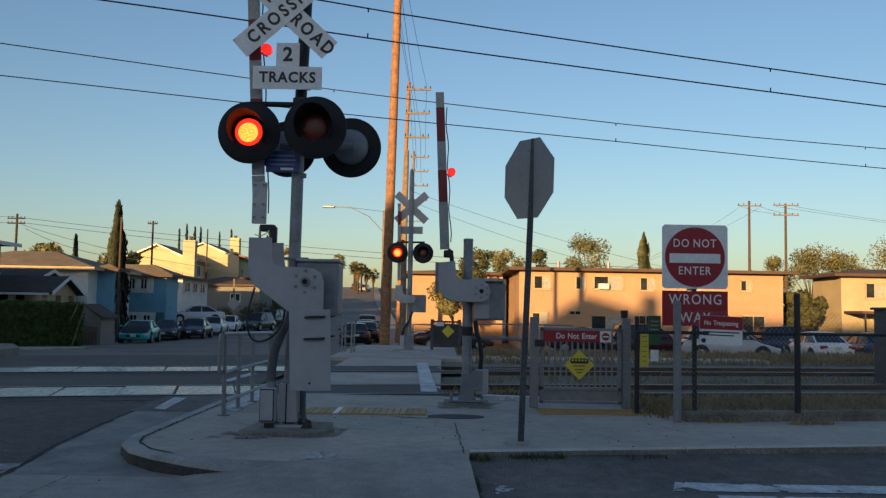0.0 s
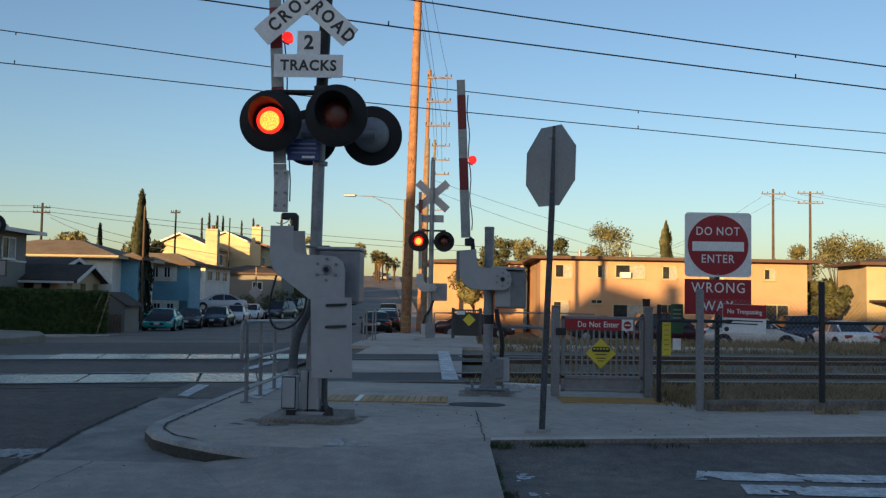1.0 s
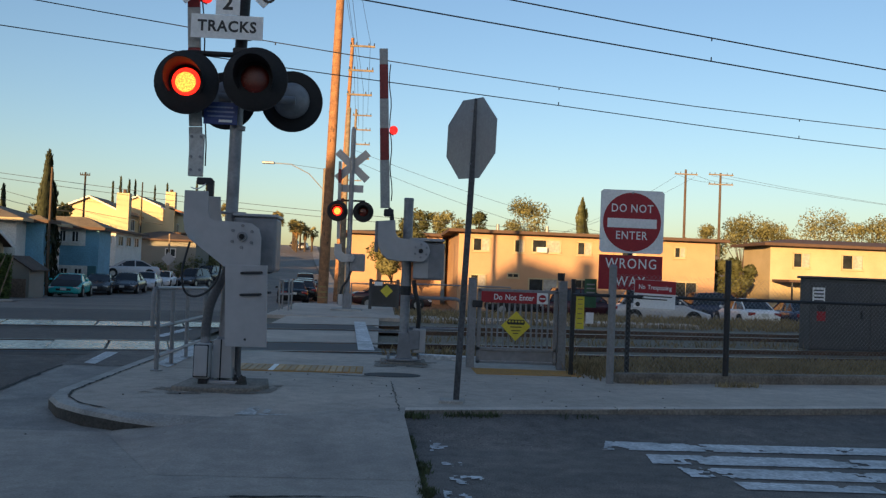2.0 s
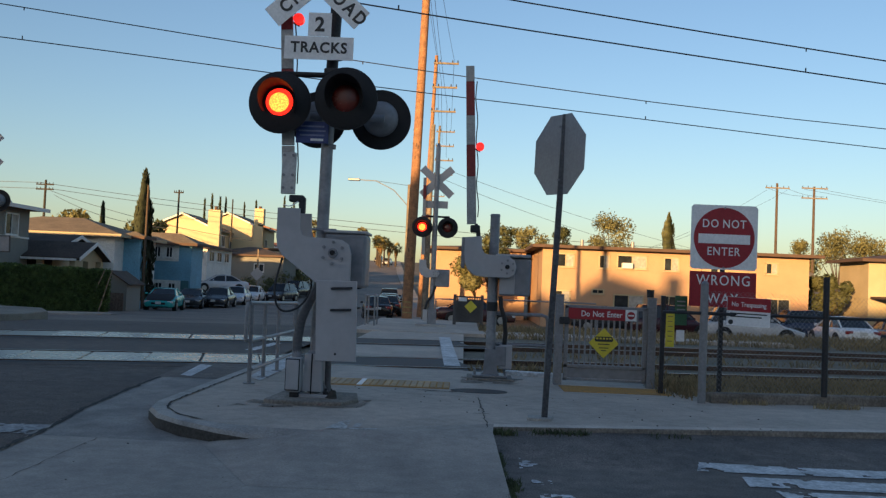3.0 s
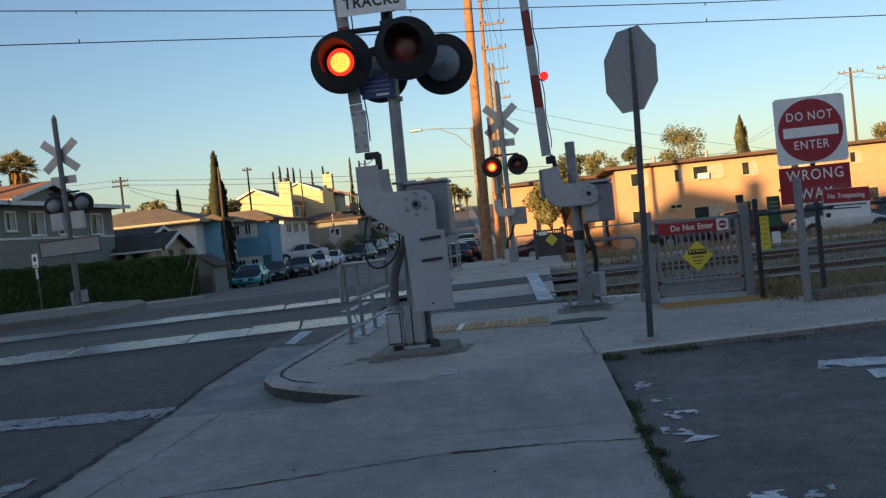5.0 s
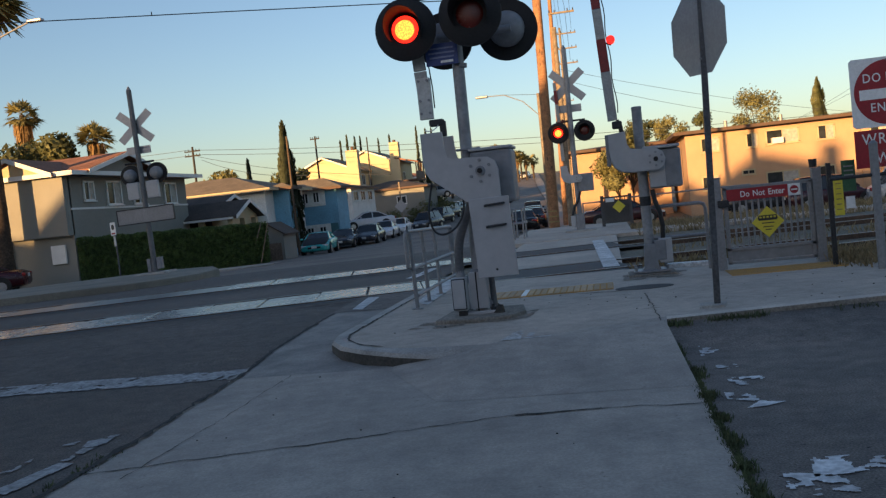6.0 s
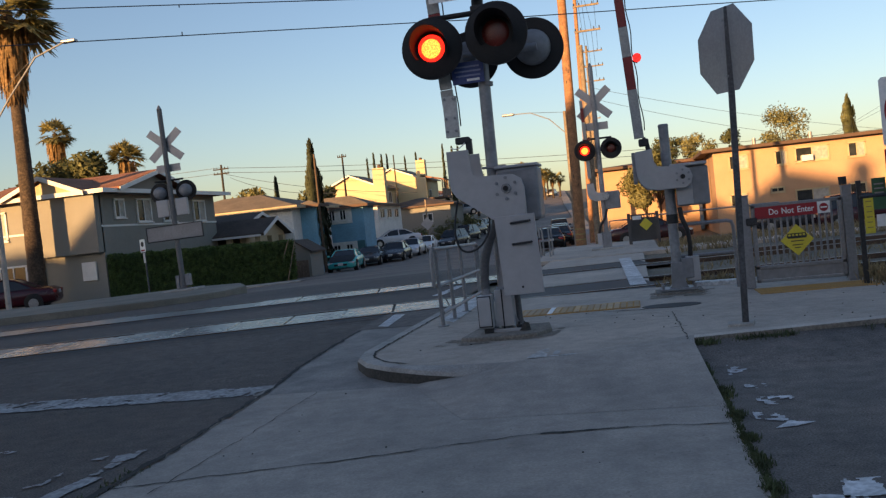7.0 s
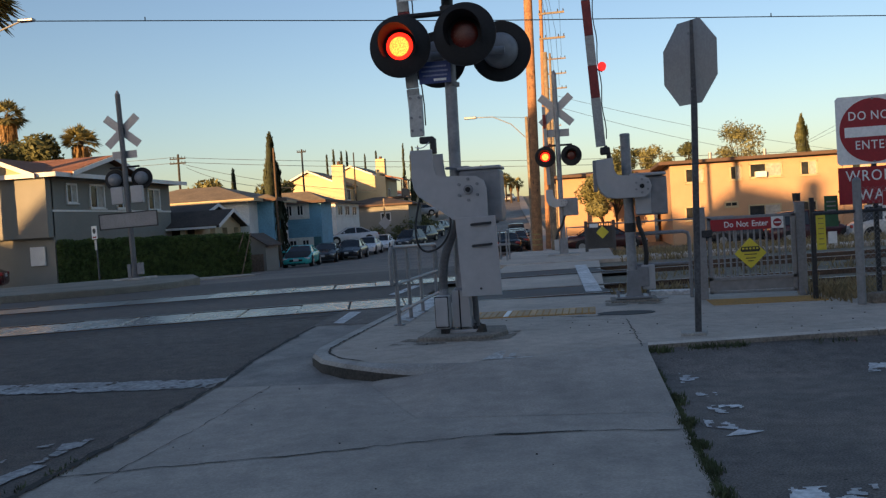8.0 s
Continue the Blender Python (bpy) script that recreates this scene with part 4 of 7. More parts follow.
def far_signal(at, gate, name, label, lit, rz=0.0, plates=False):
    s = thing(name, at, label, "railroad signal", "crossing signals", rz=rz)
    part("footing", slab([(-0.45, -0.45), (0.45, -0.45), (0.45, 0.45), (-0.45, 0.45)], (-0.1, 0.05), "z", bev=0.02), M["kerb"], s, smooth=False)
    if gate:
        part("base_casting", slab([(-0.12, 0.04), (0.12, 0.04), (0.095, 0.5), (-0.095, 0.5)], (-0.11, 0.11), bev=0.01), M["silverdark"], s, smooth=False)
    else:
        part("base_plate", slab(ring_points(0, 0, 0.2, 18), (0.045, 0.075), "z"), M["mastdark"], s, smooth=False)
        part("base_sleeve", rod((0, 0, 0.07), (0, 0, 0.42), 0.1, 0.09, 16), M["mastdark"], s)
        part("conduit_box", box((-0.125, -0.02, 0.25), (0.1, 0.14, 0.4), bev=0.012), M["silverdark"], s, smooth=False)
    part("junction_box", box((-0.19 if gate else 0.17, 0, 0.3), (0.14, 0.18, 0.34), bev=0.015), M["silver"] if gate else M["silverdark"], s, smooth=False)
    part("mast", rod((0, 0, 0.04), (0.0, 0, 5.35), 0.075, 0.07, 16), M["alu"] if gate else M["mastdark"], s, "dull grey mast")
    part("mast_cap", rod((0, 0, 5.35), (0, 0, 5.46), 0.068, 0.02, 14), M["galv"], s)
    crossbuck(s, (0, 4.3), 0.09, False, M["signback"])
    part("track_plate", box((0, 0.1, 3.62), (0.70, 0.006, 0.22)), M["signback"], s, "back of a sign plate", smooth=False)
    part("bracket", box((0, 0.05, 4.3), (0.14, 0.16, 0.2), bev=0.02), M["darkmetal"], s, smooth=False)
    part("light_arm", rod((-0.42, 0, 3.25), (0.42, 0, 3.25), 0.03, n=10), M["black"], s)
    for x, on in ((-0.38, lit), (0.38, False)):
        light_unit(s, (x, 2.92), on if gate else False, -1 if gate else 1, 0.305, -0.16 if gate else 0.2)
        light_unit(s, (x * 0.98, 2.92), False, 1 if gate else -1, 0.29, 0.16 if gate else -0.1) if gate else None
    if gate:
        mech = part("mechanism_box", box((0.27, 0.06, 1.42), (0.44, 0.38, 0.52), bev=0.03), M["silverdark"], s, "grey gate mechanism housing", smooth=False)
        elbow = [(-0.42, 1.95), (-0.22, 1.95), (-0.2, 1.72), (-0.12, 1.66), (0.14, 1.65), (0.2, 1.56), (0.14, 1.44), (-0.2, 1.42), (-0.36, 1.5), (-0.42, 1.64)]
        br = part("arm_bracket", slab(elbow, (-0.22, -0.18), bev=0.008), M["silver"], s, "pale grey curved arm bracket", smooth=False)
        bolts(br, (0.08, 1.55), -0.22, 0.07, 6, 0.015)
        gate_arm(s, -0.32, 2.1, -0.36, 4.4, -0.1, [(0, 0.28, False), (0.28, 0.5, True), (0.5, 0.72, False), (0.72, 0.9, True), (0.9, 1, False)], [(0.5, 1)], 0.1, False)
        part("conduit", pipe([(0.1, -0.05, 1.2), (0.0, -0.1, 0.9), (-0.14, -0.1, 0.7), (-0.2, -0.06, 0.48)], 0.035, 8), M["cable"], s)
    if plates:
        for x in (-0.28, 0.28):
            part("relay_box", box((x, 0.02, 2.45), (0.34, 0.14, 0.5), bev=0.02), M["silver"], s, "grey metal box", smooth=False)
        part("street_plate", box((0, -0.09, 1.72), (1.62, 0.03, 0.40), bev=0.01), M["galv"], s, "back of a long mottled grey sign", smooth=False)
        for z in (1.505, 1.935):
            part("plate_edge", box((0, -0.09, z), (1.66, 0.05, 0.025)), M["darkmetal"], s, "dark edge strip", smooth=False)
        for x in (-0.822, 0.822):
            part("plate_end", box((x, -0.09, 1.72), (0.02, 0.05, 0.4)), M["darkmetal"], s, "dark end strip", smooth=False)
    return s


near_signal()
foot_gate()
far_signal((-1.0, 26.5, 0.15), True, "crossing_signal", "far crossing signal with crossbuck seen from behind and gate", True)
lone = far_signal((-12.78, 23.0, 0.28), False, "crossing_signal", "crossing signal seen from behind with long blank sign", False, 6.0, True)
lone.matrix_basis = pose(-12.78, 23.0, 0.28, 0, -1.6, 6.0) @ Matrix.Diagonal((1, 1, 0.965, 1))


# ---- signs, gate, fence and rails by the crossing ----
def stop_sign():
    s = thing("stop_sign", (0.70, 8.4, P), "octagonal stop sign seen from its bare metal back", "road sign")
    part("post", box((0.045, 0, 1.43), (0.055, 0.055, 2.9), m=Matrix.Rotation(radians(1.9), 4, "Y"), bev=0.006), M["signpost"], s, "dark weathered steel post", smooth=False)
    part("footing", slab([(-0.12, -0.1), (0.1, -0.12), (0.14, 0.1), (-0.1, 0.12)], (-0.05, 0.025), "z", bev=0.01), M["kerb"], s, smooth=False)
    turn = Matrix.Translation((0.095, 0.04, 2.5)) @ Matrix.Rotation(radians(-58), 4, "Z") @ Matrix.Rotation(radians(1.9), 4, "Y")
    bm = slab(ring_points(0, 0, 0.412, 8, math.pi / 8), (0.0, 0.005))
    bmesh.ops.transform(bm, matrix=turn, verts=bm.verts)
    face = part("sign_panel", bm, M["signback"], s, "bare aluminium sign panel", smooth=False)
    bm = slab(ring_points(0, 0, 0.40, 8, math.pi / 8), (0.0055, 0.007))
    bmesh.ops.transform(bm, matrix=turn, verts=bm.verts)
    part("sign_face", bm, M["red"], face, "red front face", smooth=False)
    for z in (2.25, 2.75):
        part("bolt", rod((0.09, -0.035, z), (0.09, -0.05, z), 0.012, n=8), M["galv"], s)


stop_sign()


def do_not_enter():
    x, y = 3.06, 10.82
    s = thing("do_not_enter_sign", (x, y, P), "square white sign with red disc over a red sign", "road sign")
    part("post", box((0, 0.035, 1.15), (0.05, 0.05, 2.32), bev=0.005), M["darkmetal"], s, "dark steel post", smooth=False)
    up = lambda z: z - P
    pn = part("panel", slab([(0.40 * a + b, up(2.075) + 0.39 * c + d) for a, b, c, d in ((-1, 0.03, -1, 0), (1, -0.03, -1, 0), (1, 0, -1, 0.03), (1, 0, 1, -0.03), (1, -0.03, 1, 0), (-1, 0.03, 1, 0), (-1, 0, 1, -0.03), (-1, 0, -1, 0.03))], (-0.004, 0.002)), M["white"], s, "white square panel", smooth=False)
    part("disc", slab(ring_points(0, up(2.07), 0.365, 56), (-0.006, -0.003)), M["red"], pn, "red disc", smooth=False)
    part("bar", box((0, -0.0075, up(2.055)), (0.62, 0.004, 0.115)), M["white"], pn, "white bar", smooth=False)
    letters("lettering", "DO NOT", 0.142, pose(0, -0.008, up(2.235)), M["white"], pn, 0.86, 1.14, 0.006)
    letters("lettering", "ENTER", 0.142, pose(0, -0.008, up(1.90)), M["white"], pn, 0.86, 1.14, 0.006)
    for z in (2.43, 1.71):
        part("bolt", rod((0, -0.004, up(z)), (0, -0.014, up(z)), 0.012, n=8), M["galv"], pn)
    wr = part("panel", box((0, -0.001, up(1.445)), (0.80, 0.005, 0.425), bev=0.002), M["red"], s, "red panel with white lettering", smooth=False)
    letters("lettering", "WRONG", 0.175, pose(0, -0.0055, up(1.55)), M["white"], wr, 0.86, 1.16, 0.004)
    letters("lettering", "WAY", 0.175, pose(0, -0.0055, up(1.33)), M["white"], wr, 0.86, 1.16, 0.004)


do_not_enter()


def no_trespassing():
    s = thing("no_trespassing_sign", (3.2, 10.33, 0.31), "red and white notice hung on the chain-link fence", "notice sign")
    part("hanger", box((0.0, 0.012, 0.96), (0.42, 0.012, 0.03)), M["darkmetal"], s, "dark wire hanger", smooth=False)
    tilt = Matrix.Rotation(radians(1.5), 4, "Y")
    pl = part("panel", box((0.0, 0, 0.885), (0.50, 0.008, 0.33), m=tilt, bev=0.002), M["white"], s, "white notice panel", smooth=False)
    part("header", box((0.0, -0.0055, 0.97), (0.495, 0.004, 0.155), m=tilt), M["red"], pl, "red heading", smooth=False)
    letters("lettering", "No Trespassing", 0.075, tilt @ pose(0.0, -0.008, 0.965), M["white"], pl, 0.82, 1.0, 0.01)
    for k, w in enumerate((0.42, 0.36)):
        part("text_bar", box((0.0 - (0.42 - w) / 2, -0.006, 0.862 - 0.035 * k), (w, 0.004, 0.013), m=tilt), M["darkmetal"], pl, smooth=False)
    part("emblem", slab(ring_points(-0.18, 0.765, 0.028, 16), (-0.007, -0.003)), M["letter"], pl, "small black disc", smooth=False)


no_trespassing()


def swing_gate():
    x0, x1, y = 1.27, 2.33, 11.62
    s = thing("swing_gate", (x0, y, P), "grey steel pedestrian gate with red and yellow signs", "gate")
    w = x1 - x0
    for x, nm in ((-0.075, "post"), (w + 0.06, "post")):
        p = part(nm, box((x, 0.0, 0.575), (0.105, 0.105, 1.15), bev=0.008), M["galv"], s, "square galvanised post", smooth=False)
        part("post_cap", box((x, 0, 1.158), (0.115, 0.115, 0.016), bev=0.005), M["galv"], p, smooth=False)
    part("closer", rod((w + 0.03, -0.02, 1.17), (w + 0.03, -0.02, 1.27), 0.045, 0.05, 14), M["darkmetal"], s, "black gate closer")
    for z, h in ((1.01, 0.045), (0.245, 0.045), (0.075, 0.03), (0.55, 0.0)):
        if h:
            part("rail", box((w / 2, 0, z), (w, 0.05, h), bev=0.005), M["galv"], s, smooth=False)
    for x in (0.025, w - 0.025):
        part("stile", box((x, 0, 0.54), (0.05, 0.05, 0.97), bev=0.005), M["galv"], s, smooth=False)
    part("kick_plate", box((w / 2, 0.0, 0.16), (w - 0.1, 0.02, 0.13)), M["silverdark"], s, "solid kick plate", smooth=False)
    for k in range(12):
        x = 0.05 + (k + 1) * (w - 0.1) / 13
        part("picket", box((x, 0, 0.63), (0.022, 0.022, 0.72)), M["galv"], s, smooth=False)
    part("latch", box((-0.01, -0.07, 0.83), (0.13, 0.05, 0.09), bev=0.01), M["darkmetal"], s, "dark latch box", smooth=False)
    sg = part("heading_sign", box((0.405, -0.045, 0.925), (0.73, 0.005, 0.145), bev=0.002), M["red"], s, "red sign with white lettering", smooth=False)
    letters("lettering", "Do Not Enter", 0.105, pose(0.47, -0.049, 0.925), M["white"], sg, 0.85, 1.0, 0.012)
    pic = part("symbol_sign", box((0.845, -0.045, 0.925), (0.145, 0.005, 0.145), bev=0.002), M["white"], s, "white sign with red disc", smooth=False)
    part("disc", slab(ring_points(0.845, 0.925, 0.05, 24), (-0.051, -0.047)), M["red"], pic, smooth=False)
    part("bar", box((0.845, -0.053, 0.925), (0.075, 0.004, 0.018)), M["white"], pic, smooth=False)
    dm = part("warning_sign", box((0, 0, 0), (0.275, 0.005, 0.275), m=Matrix.Translation((0.505, -0.05, 0.555)) @ Matrix.Rotation(radians(45), 4, "Y"), bev=0.004), M["yellow"], s, "yellow diamond with a black tram shape", smooth=False)
    part("tram_body", slab([(0.40, 0.575), (0.61, 0.575), (0.625, 0.60), (0.61, 0.64), (0.40, 0.64), (0.385, 0.60)], (-0.056, -0.053)), M["letter"], dm, smooth=False)
    for k in range(5):
        part("tram_window", box((0.42 + k * 0.042, -0.058, 0.616), (0.026, 0.003, 0.022)), M["yellow"], dm, smooth=False)
    part("arrow_bar", box((0.505, -0.055, 0.543), (0.15, 0.004, 0.012)), M["letter"], dm, smooth=False)
    for k, wd in enumerate((0.12, 0.07)):
        part("text_bar", box((0.505, -0.055, 0.495 - k * 0.035), (wd, 0.004, 0.011)), M["letter"], dm, smooth=False)


swing_gate()


def notice_post():
    s = thing("notice_post", (2.5, 11.0, P), "dark post with yellow and green notice panels", "notice sign")
    part("post", box((-0.1, 0.02, 0.6), (0.05, 0.05, 1.2), bev=0.004), M["darkmetal"], s, smooth=False)
    a = part("yellow_panel", box((-0.015, -0.01, 0.80), (0.105, 0.006, 0.44), bev=0.002), M["yellow"], s, "narrow yellow panel", smooth=False)
    for k in range(6):
        part("text_bar", box((-0.015, -0.015, 0.95 - k * 0.06), (0.06, 0.004, 0.011)), M["bandyellow"], a, smooth=False)
    b = part("green_panel", box((0.11, -0.01, 1.03), (0.15, 0.006, 0.36), bev=0.002), M["green"], s, "dark green panel", smooth=False)
    part("white_panel", box((0.11, -0.01, 0.72), (0.10, 0.006, 0.14), bev=0.002), M["white"], s, "small white panel", smooth=False)
    for k in range(3):
        part("text_bar", box((0.11, -0.015, 1.14 - k * 0.05), (0.1, 0.004, 0.016)), M["signback"], b, smooth=False)


notice_post()


def chain_fence():
    s = thing("chain_link_fence", (2.7, 10.27, P), "chain-link fence on a low concrete kerb", "fence")
    dirv = Vector((1, 0.19, 0)).normalized()
    at = lambda d, z: Vector((0, 0, 0)) + dirv * d + Vector((0, 0, z))
    part("end_post", rod((0, 0, 0), (0, 0, 1.36), 0.045, n=16), M["galv"], s, "galvanised end post")
    part("post_cap", rod((0, 0, 1.36), (0, 0, 1.39), 0.05, 0.02, 14), M["galv"], s)
    d = 1.52
    while d < 26:
        part("post", rod(at(d, 0.1), at(d, 1.5), 0.036, n=12), M["darkmetal"], s, "dark fence post")
        d += 2.6
    part("top_rail", rod(at(-0.5, 1.02), at(26, 1.05), 0.019, n=8), M["darkmetal"], s, "dark fence rail")
    bm = bmesh.new()
    step, h0, h1, reach = 0.058, 0.13, 1.28, 13.0
    n = int((reach + h1 - h0) / step)
    for sgn in (1, -1):
        for k in range(n):
            a = k * step - (h1 - h0 if sgn > 0 else 0)
            p, q = [a, h0], [a + sgn * (h1 - h0), h1]
            if sgn < 0:
                p[0], q[0] = a, a - (h1 - h0)
            lo, hi = min(p[0], q[0]), max(p[0], q[0])
            if hi <= 0 or lo >= reach:
                continue
            cut = lambda u, v, lim: [lim, u[1] + (v[1] - u[1]) * (lim - u[0]) / (v[0] - u[0])]
            if p[0] < 0: p = cut(p, q, 0.0)
            if q[0] < 0: q = cut(p, q, 0.0)
            rod(at(*p), at(*q), 0.0014, n=3, bm=bm, caps=False)
    tagged(part("wire_mesh", bm, M["galv"], s, "woven wire mesh"), kind="stuff")
    for k in range(7):
        a, b = 0.12 + k * 4.0, 0.12 + (k + 1) * 4.0 - 0.012
        pts = [at(a, 0), at(b, 0)]
        nrm = Vector((-0.19, 1, 0)).normalized() * 0.16
        bm = slab([(pts[0].x, pts[0].y), (pts[1].x, pts[1].y), (pts[1].x + nrm.x, pts[1].y + nrm.y), (pts[0].x + nrm.x, pts[0].y + nrm.y)], (-0.1, 0.115), "z", None, 0.03)
        part("footing_kerb", bm, M["footing"], s, "low stained concrete kerb", smooth=False)


chain_fence()


def hand_rail():
    s = thing("handrail", (-2.44, 10.1, P), "galvanised pipe handrail beside the street", "handrail")
    top, mid = 0.92, 0.5
    part("top_rail", pipe([(-0.06, -0.05, mid), (-0.06, -0.05, 0.86), (-0.055, -0.03, 0.915), (-0.05, 0.02, top), (0.0, 2.6, top - 0.05), (0.0, 2.68, top - 0.08), (0, 2.7, top - 0.14), (0, 2.7, mid)], 0.024, 10), M["galv"], s)
    part("mid_rail", pipe([(-0.06, -0.05, mid), (-0.04, 0.1, mid - 0.02), (0, 2.7, mid - 0.02)], 0.022, 10), M["galv"], s)
    part("low_rail", pipe([(0.0, 0.05, 0.16), (0, 2.7, 0.16)], 0.02, 10), M["galv"], s)
    for y in (0.05, 0.75, 1.55, 2.68):
        p = part("post", rod((-0.02, y, 0), (-0.03, y, 0.9), 0.025, n=12), M["galv"], s)
        part("foot_flange", rod((-0.02, y, 0), (-0.02, y, 0.015), 0.07, n=14), M["galv"], p)


hand_rail()
far_rail = thing("handrail", (-2.68, 25.0, 0.15), "short galvanised handrail on the far pavement", "handrail")
for dx in (-0.13, 0.13):
    part("post", rod((dx, 0, 0), (dx, 0, 0.85), 0.025, n=10), M["galv"], far_rail)
    part("post", rod((dx, 0.8, 0), (dx, 0.8, 0.85), 0.025, n=10), M["galv"], far_rail)
for z in (0.85, 0.45):
    part("rail", pipe([(-0.13, 0, z), (0.13, 0, z), (0.13, 0.8, z), (-0.13, 0.8, z), (-0.13, 0, z)], 0.024, 8), M["galv"], far_rail)

guard = thing("guard_rail", (0.4, 11.95, P), "low grey pipe rail between gate machine and gate", "handrail")
part("top_rail", pipe([(0, 0, 0.87), (0.6, 0, 0.87), (0.66, 0, 0.85), (0.68, 0, 0.79), (0.68, 0, 0.0)], 0.024, 10), M["galv"], guard)
part("mid_rail", pipe([(0.0, 0, 0.46), (0.68, 0, 0.46)], 0.022, 10), M["galv"], guard)

# patches of concrete edging beyond the gate
bm = slab([(0.55, 12.5), (2.45, 12.15), (2.45, 12.3), (0.55, 12.68)], (0.0, 0.2), "z", bev=0.015)
struct("edging", bm, M["paint"], "white-painted concrete edging by the track", "kerb")
bm = slab(ring_points(0.17, 10.42, 0.33, 28, squash=0.62), (0.1, P + 0.006), "z")
struct("manhole_cover", bm, M["rubber"], "dark oval iron cover in the pavement", "manhole cover")


def cabinet():
    s = thing("equipment_cabinet", (9.9, 17.68, 0.08), "large dark grey equipment cabinet beside the track", "cabinet")
    part("body", box((0, 0, 0.74), (2.5, 0.45, 1.44), bev=0.02), M["silverdark2"], s, "dark grey painted steel body", smooth=False)
    part("roof", box((0, 0, 1.48), (2.6, 0.55, 0.05), bev=0.015), M["silverdark2"], s, smooth=False)
    for x in (-0.62, 0.62):
        dr = part("door", box((x, -0.233, 0.72), (1.18, 0.016, 1.3), bev=0.005), M["silverdark2"], s, smooth=False)
        part("handle", box((x + 0.45, -0.25, 0.75), (0.04, 0.03, 0.16), bev=0.005), M["darkmetal"], dr, smooth=False)
    n = part("notice", box((-1.08, -0.245, 1.12), (0.26, 0.005, 0.32)), M["white"], s, "white notice sheet", smooth=False)
    for k in range(4):
        part("text_bar", box((-1.08, -0.249, 1.22 - 0.07 * k), (0.2, 0.004, 0.028)), M["darkmetal"], n, smooth=False)
    part("notice", box((-1.02, -0.245, 0.70), (0.18, 0.005, 0.19)), M["red"], s, "red sticker", smooth=False)
    part("notice", box((-1.02, -0.245, 0.86), (0.18, 0.005, 0.12)), M["letter"], s, "black sticker", smooth=False)


M["silverdark2"] = mat("cabinet_paint", (0.085, 0.085, 0.088), 0.6, 0.1, var=0.15, broad=2)
cabinet()


def far_gate():
    s = thing("swing_gate", (-0.33, 28.0, 0.13), "far grey steel gate with a yellow diamond sign", "gate")
    for x in (0.0, 0.85):
        part("post", box((x, 0, 0.48), (0.1, 0.1, 0.98)), M["silverdark2"], s, smooth=False)
    for z in (0.15, 0.9):
        part("rail", box((0.42, 0, z), (0.85, 0.05, 0.05)), M["silverdark2"], s, smooth=False)
    for k in range(10):
        part("picket", box((0.08 + k * 0.077, 0, 0.52), (0.03, 0.03, 0.75)), M["silverdark2"], s, smooth=False)
    part("screen", box((0.42, 0.03, 0.45), (0.8, 0.012, 0.7)), M["silverdark2"], s, smooth=False)
    part("notice", box((0.24, -0.03, 0.82), (0.26, 0.006, 0.12)), M["white"], s, smooth=False)
    part("warning_sign", box((0, 0, 0), (0.28, 0.005, 0.28), m=Matrix.Translation((0.5, -0.04, 0.6)) @ Matrix.Rotation(radians(45), 4, "Y")), M["yellow"], s, "yellow diamond sign", smooth=False)
    part("side_rail", pipe([(0.85, 0, 0.85), (4.5, 0.6, 0.85), (4.5, 0.6, 0.0)], 0.025, 8), M["galv"], s)
    part("side_rail", pipe([(-0.05, 0, 0.8), (-0.6, 0, 0.8), (-0.6, 0, 0.0)], 0.025, 8), M["galv"], s)


far_gate()


# ---- poles and lines ----
M["poledark"] = mat("shaded_pole_wood", (0.04, 0.034, 0.028), 0.9, var=0.25, fine=30, broad=4, bump=0.3)
M["polebrown"] = mat("dark_pole_wood", (0.11, 0.075, 0.05), 0.9, var=0.25, fine=30, broad=4, bump=0.3)

def wood_pole(at, top, r, arms, label, leaning=0.0, m="wood", armx=1.2, shift=0.0):
    s = thing("utility_pole", at, label, "utility pole", "utility poles")
    part("shaft", rod((0, 0, -0.4), (leaning, 0, top), r, r * (0.55 if r > 0.2 else 0.68), 18), M[m], s, "round wooden shaft")
    for z in arms:
        x = leaning * z / top + shift
        a = part("cross_arm", box((x, -r * 0.9, z), (armx * 2, 0.1, 0.12)), M["poledark" if m == "poledark" else "woodgrey"], s, "wooden cross arm", smooth=False)
        for k in (-0.92, -0.5, 0.5, 0.92):
            part("insulator", rod((x + k * armx, -r * 0.9, z + 0.06), (x + k * armx, -r * 0.9, z + 0.24), 0.045, 0.03, 8), M["darkmetal"], a)
    return s


big = wood_pole((-2.22, 34.0, -0.3), 17.0, 0.20, (), "tall leaning orange-brown wooden utility pole by the pavement", 0.3)
for z in (0.55, 0.75, 0.95):
    part("warning_band", rod((0.01, 0, z), (0.011, 0, z + 0.05), 0.204, n=18), M["bandyellow"], big, "faded yellow band")
rng = random.Random(5)
for k in range(60):
    z, a = rng.uniform(2.6, 15), rng.uniform(2.6, 6.4)
    r = 0.20 - 0.09 * z / 17 - 0.004
    part("step_scar", box((0.3 * z / 17 + r * math.cos(a), r * math.sin(a), z), (0.035, 0.035, rng.uniform(0.05, 0.16))), M["rust"], big, smooth=False)
wood_pole((-3.05, 60.0, -0.9), 17.9, 0.17, (17.35, 15.7, 14.05), "weathered wooden utility pole with side arms", 0.45, "wood", 0.85, 0.7)
wood_pole((-3.4, 86.0, -0.7), 17.6, 0.16, (17.0, 15.6, 14.2, 12.8), "far wooden utility pole with several cross arms", 0.3, "woodgrey", 0.9, 0.6)
